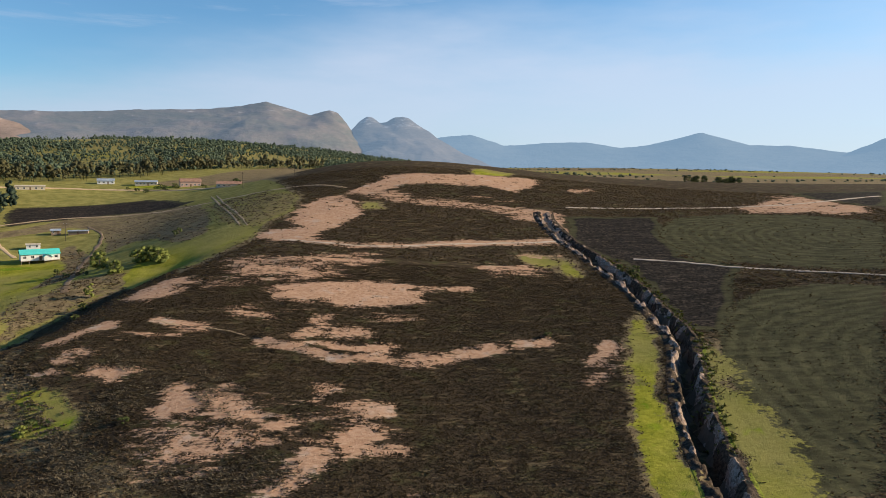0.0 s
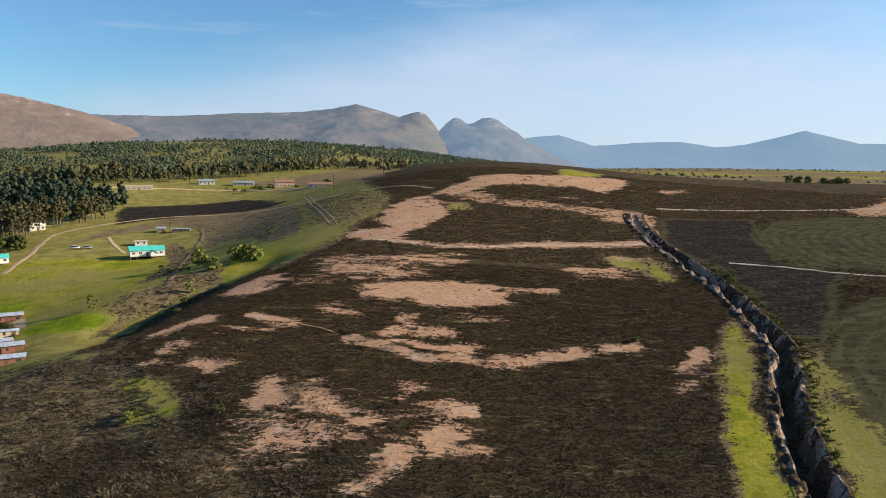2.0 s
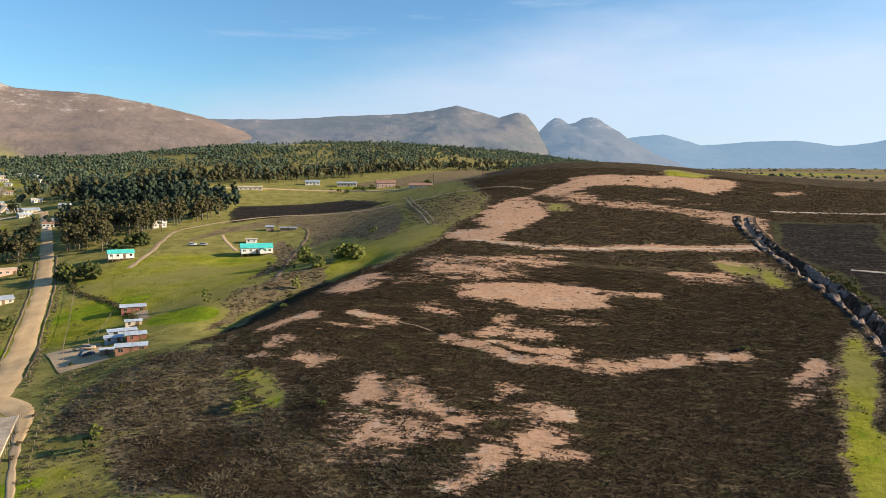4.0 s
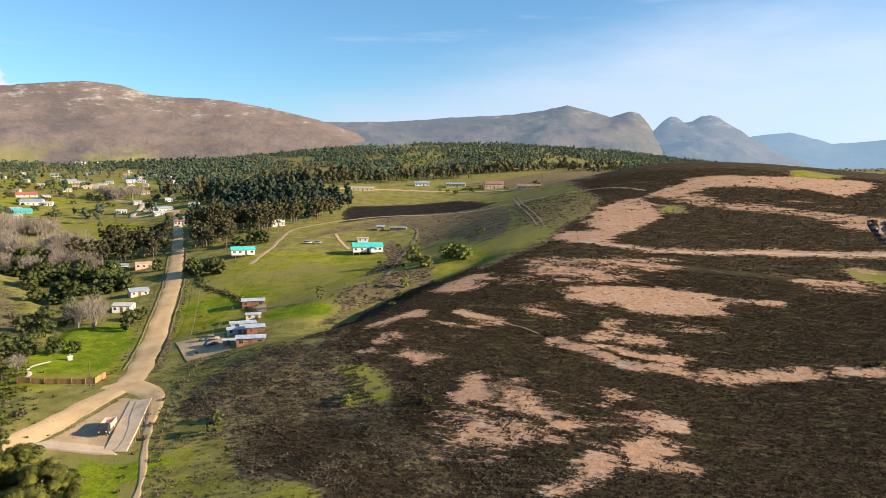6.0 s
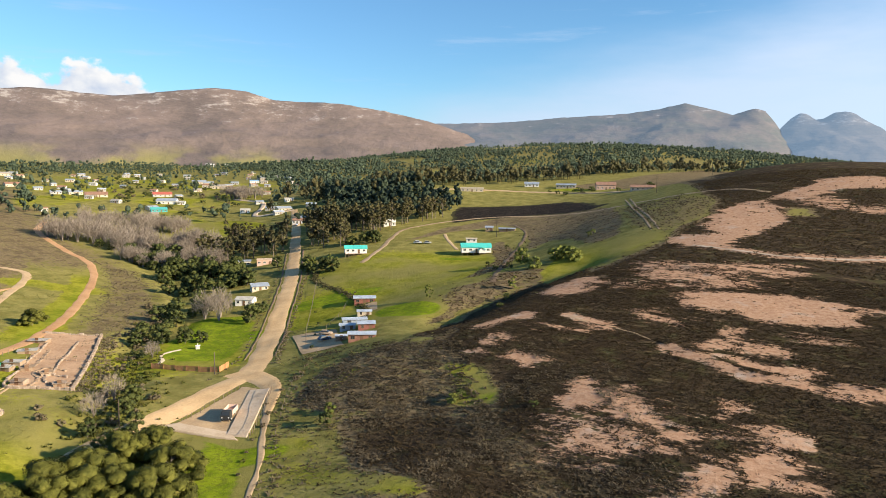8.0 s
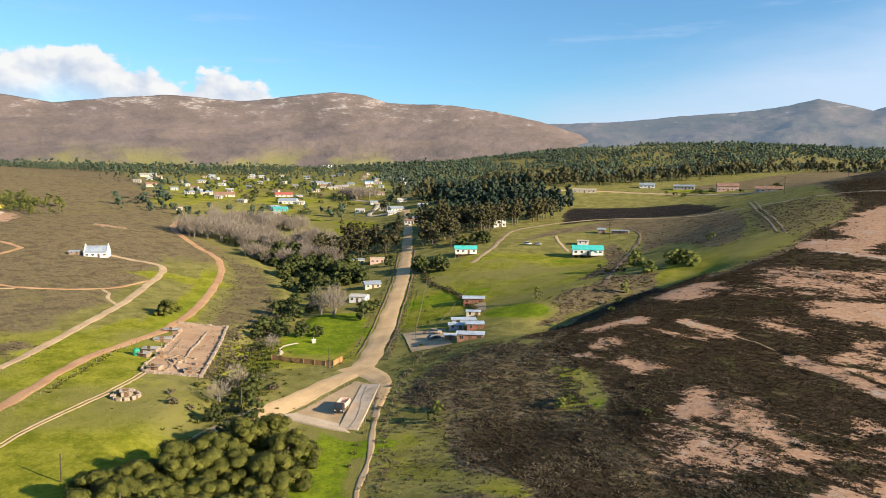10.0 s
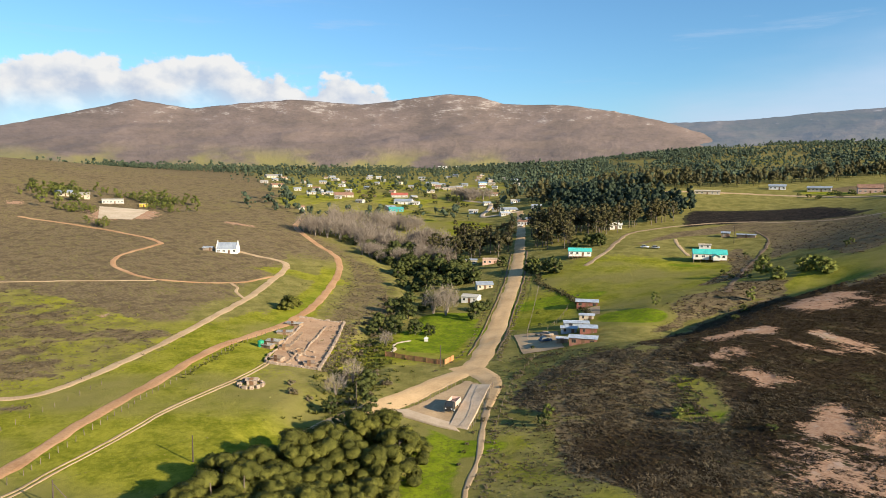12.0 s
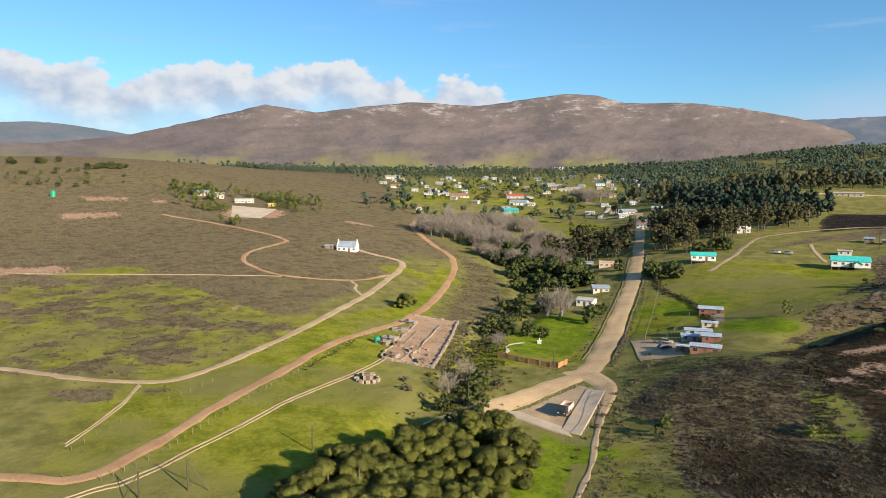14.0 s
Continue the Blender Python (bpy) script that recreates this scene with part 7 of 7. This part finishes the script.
# ---- fences, poles and the truck ----
plank_fence("plank_fence", "red-brown close-boarded timber fence with posts", (-177, 120), (-157, 127), 1.5, M_redtimber)
plank_fence("plank_fence", "new orange timber fence panel", (-156.6, 127.3), (-158.6, 132.5), 1.6, M_newtimber, 0.22, 0.03, 4)
fence("road_fence", "wire fence on posts beside the red road", [(-129, 6), (-137, 17), (-158, 37), (-176, 56), (-201, 81), (-216, 103)], 2.6, 1.2, M_post, 0, 0.07, 0.08, 11)
fence("road_fence", "sparse posts along the upper dirt road", [(-146, 2), (-160, 14), (-172, 28), (-182, 40)], 3.4, 1.1, M_post, 0, 0.06, 0.08, 12)
fence("yard_fence", "post and wire fence along the yard", [(-133, 97.5), (-134.6, 105), (-136.4, 112), (-138, 118.5)], 1.5, 1.4, M_post, 1, 0.06, 0.04, 13)
fence("yard_fence", "post and wire fence on the yard's field side", [(-112.8, 99), (-116.5, 104.5), (-122, 112), (-127.5, 119.5)], 1.6, 1.5, M_post, 1, 0.07, 0.04, 14)
fence("field_fence", "thin posts round the shack field", [(-150, 155), (-166, 172), (-188, 198), (-210, 224)], 3.0, 1.3, M_post, 1, 0.06, 0.06, 15)
fence("field_fence", "thin posts between field and shacks", [(-157, 172), (-164, 186), (-172, 200)], 2.4, 1.4, M_post, 1, 0.07, 0.06, 16)
fence("field_fence", "thin posts beside the heath path", [(-108, 102), (-116, 112), (-124, 123), (-131, 136), (-139, 149)], 3.2, 1.2, M_post, 0, 0.06, 0.08, 17)


def power_pole(x, y, h, label, arms=True, stay=0.0):
    ob = tagged(new("power_pole"), label, "pole")
    ob.location = (x, y, spot(x, y))
    v, f = tubes([[(0, 0, -0.5, 0.15), (0, 0, h * 0.5, 0.13), (0, 0, h, 0.10)]], 8)
    part("pole", v, [tuple(q) for q in f.tolist()], M_pole, ob)
    if stay:
        # a slanting prop, along the view's breadth
        sx, sy = 0.45 * stay, 0.9 * stay
        foot = spot(x + sx, y + sy) - spot(x, y)
        v, f = tubes([[(sx, sy, foot - 0.3, 0.11), (0.5 * sx, 0.5 * sy, 0.5 * (foot + h * 0.9), 0.10), (0, 0, h * 0.9, 0.09)]], 6)
        part("stay", v, [tuple(q) for q in f.tolist()], M_pole, ob)
    if arms:
        v, f = bevelled(-0.8, 0.8, -0.06, 0.06, h - 0.7, h - 0.55, 0.02)
        part("crossarm", v, f, M_pole, ob)
        for s in (-0.7, 0.0, 0.7):
            v, f = tubes([[(s, 0, h - 0.55, 0.04), (s, 0, h - 0.45, 0.06), (s, 0, h - 0.35, 0.03)]], 6)
            part("insulator", v, [tuple(q) for q in f.tolist()], M_white_box, ob)


def wire_between(a, b, ha, hb):
    """A slack wire between two poles."""
    za, zb = spot(*a) + ha, spot(*b) + hb
    pts = []
    for k in range(13):
        f = k / 12
        pts.append((a[0] + (b[0] - a[0]) * f, a[1] + (b[1] - a[1]) * f, za + (zb - za) * f - 2.0 * f * (1 - f)))
    v, fs = tubes([[(*q, 0.018) for q in pts]], 4)
    tagged(new("wire", mesh_of("wire", v, fs, M_pole)), "thin dark slack wire between timber poles", "wire")


power_pole(-156, 125.3, 6.2, "dark timber pole beside the plank fence", False)
power_pole(-118.6, 18.5, 5.4, "short dark timber pole with a slanting stay", False, 3.6)
power_pole(-125.0, 42.3, 5.0, "short dark timber pole on pasture", False)
power_pole(-119.5, 11.0, 4.6, "short dark timber pole beside a wheel track", False, -2.6)
wire_between((-118.6, 18.5), (-125.0, 42.3), 5.2, 4.8)
wire_between((-119.5, 11.0), (-118.6, 18.5), 4.4, 5.2)
power_pole(-139, 86, 6.5, "leaning timber pole by the stream", False)
power_pole(-182, 336, 9.0, "timber power pole behind the farmhouse")
power_pole(-120, 420, 10.0, "power pole on the hill's shoulder")
power_pole(-88, 416, 10.0, "power pole on the hill's shoulder")


def wheel(parent, x, y, r):
    v, f = tubes([[(0, 0, -0.14, r * 0.9), (0, 0, -0.11, r), (0, 0, 0.11, r), (0, 0, 0.14, r * 0.9)]], 16)
    v = [(a, c, b) for a, b, c in v]
    w = part("wheel", [(p[0] + x, p[1] + y, p[2] + r) for p in v], [tuple(q) for q in f.tolist()], M_rubber, parent)
    v, f = tubes([[(0, 0, -0.145, r * 0.05), (0, 0, -0.15, r * 0.5), (0, 0, 0.15, r * 0.5), (0, 0, 0.145, r * 0.05)]], 12)
    part("rim", [(a + x, c + y, b + r) for a, b, c in v], [tuple(q) for q in f.tolist()], M_zinc, w)


def tipper(x, y, turn):
    """A small tipper truck with an open load body."""
    ob = tagged(new("tipper_truck"), "old tipper truck with a pale pink open body", "truck")
    ob.matrix_basis = pose(x, y, spot(x, y) + 0.12, 0, 0, turn)
    v, f = bevelled(-3.3, 3.0, -0.45, 0.45, 0.65, 0.9, 0.03)
    part("chassis", v, f, M_rubber, ob)
    v = [(1.35, -1.05, 0.75), (3.2, -1.05, 0.75), (3.2, 1.05, 0.75), (1.35, 1.05, 0.75), (1.35, -1.05, 1.6), (3.25, -1.05, 1.5), (3.25, 1.05, 1.5), (1.35, 1.05, 1.6), (1.4, -0.95, 2.35), (2.7, -0.95, 2.35), (2.7, 0.95, 2.35), (1.4, 0.95, 2.35)]
    f = [(3, 2, 1, 0), (0, 1, 5, 4), (1, 2, 6, 5), (2, 3, 7, 6), (3, 0, 4, 7), (4, 5, 9, 8), (5, 6, 10, 9), (6, 7, 11, 10), (7, 4, 8, 11), (8, 9, 10, 11)]
    cab = part("cab", v, f, M_rubber, ob, "dark painted cab")
    v = [(3.22, -0.9, 1.56), (3.22, 0.9, 1.56), (2.75, 0.85, 2.28), (2.75, -0.85, 2.28), (3.25, -0.9, 1.58), (3.25, 0.9, 1.58), (2.78, 0.85, 2.3), (2.78, -0.85, 2.3)]
    part("windscreen", v, [(0, 3, 2, 1), (4, 5, 6, 7), (0, 1, 5, 4), (1, 2, 6, 5), (2, 3, 7, 6), (3, 0, 4, 7)], M_glass, cab)
    v, f = bevelled(-3.4, 1.2, -1.15, 1.15, 0.95, 1.07, 0.02)
    part("load_floor", v, f, M_truckred, ob)
    for nm, box in (("side_panel", (-3.4, 1.2, -1.15, -1.08, 1.072, 2.1)), ("side_panel", (-3.4, 1.2, 1.08, 1.15, 1.072, 2.1)), ("headboard", (1.12, 1.2, -1.075, 1.075, 1.072, 2.3)), ("tailgate", (-3.4, -3.32, -1.075, 1.075, 1.072, 2.1))):
        v, f = bevelled(*box, 0.02)
        part(nm, v, f, M_truckred, ob)
    for s in (-1, 1):
        wheel(ob, 2.2, s * 0.95, 0.48)
        wheel(ob, -1.9, s * 0.85, 0.48)
        v, f = block(3.24, 3.29, s * 0.75 - 0.14, s * 0.75 + 0.14, 0.95, 1.15)
        part("headlight", v, f, M_white_box, ob)
    v, f = bevelled(3.25, 3.38, -1.05, 1.05, 0.55, 0.75, 0.03)
    part("bumper", v, f, M_rubber, ob)


tipper(-126.0, 105.0, -56)


def car(x, y, turn, mat, label):
    ob = tagged(new("car"), label, "car")
    ob.matrix_basis = pose(x, y, spot(x, y) + 0.15, 0, 0, turn)
    v, f = bevelled(-2.1, 2.1, -0.85, 0.85, 0.35, 0.95, 0.18)
    part("body", v, f, mat, ob, "", True)
    v = [(-1.7, -0.8, 0.9), (1.0, -0.8, 0.9), (1.0, 0.8, 0.9), (-1.7, 0.8, 0.9), (-1.3, -0.65, 1.45), (0.4, -0.65, 1.45), (0.4, 0.65, 1.45), (-1.3, 0.65, 1.45)]
    part("cabin", v, [(0, 1, 5, 4), (1, 2, 6, 5), (2, 3, 7, 6), (3, 0, 4, 7), (4, 5, 6, 7)], M_glass, ob)
    v, f = bevelled(-1.28, 0.38, -0.64, 0.64, 1.452, 1.5, 0.03)
    part("roof", v, f, mat, ob)
    for sx in (-1.3, 1.3):
        for sy in (-0.78, 0.78):
            wheel(ob, sx, sy, 0.32)


car(-150, 164, 30, M_stone, "small brown car in the sandy yard")
car(-146, 159, 70, plain("blue_car_paint", (0.03, 0.05, 0.10), 0.3), "dark blue car parked beside shacks")
car(-340, 344, -45, M_white_box, "white car at the top of the road")
car(-213, 305, 20, M_white_box, "pale car parked on grass")
car(-208, 307, 35, plain("grey_car_paint", (0.3, 0.32, 0.34), 0.3), "grey car parked on grass")
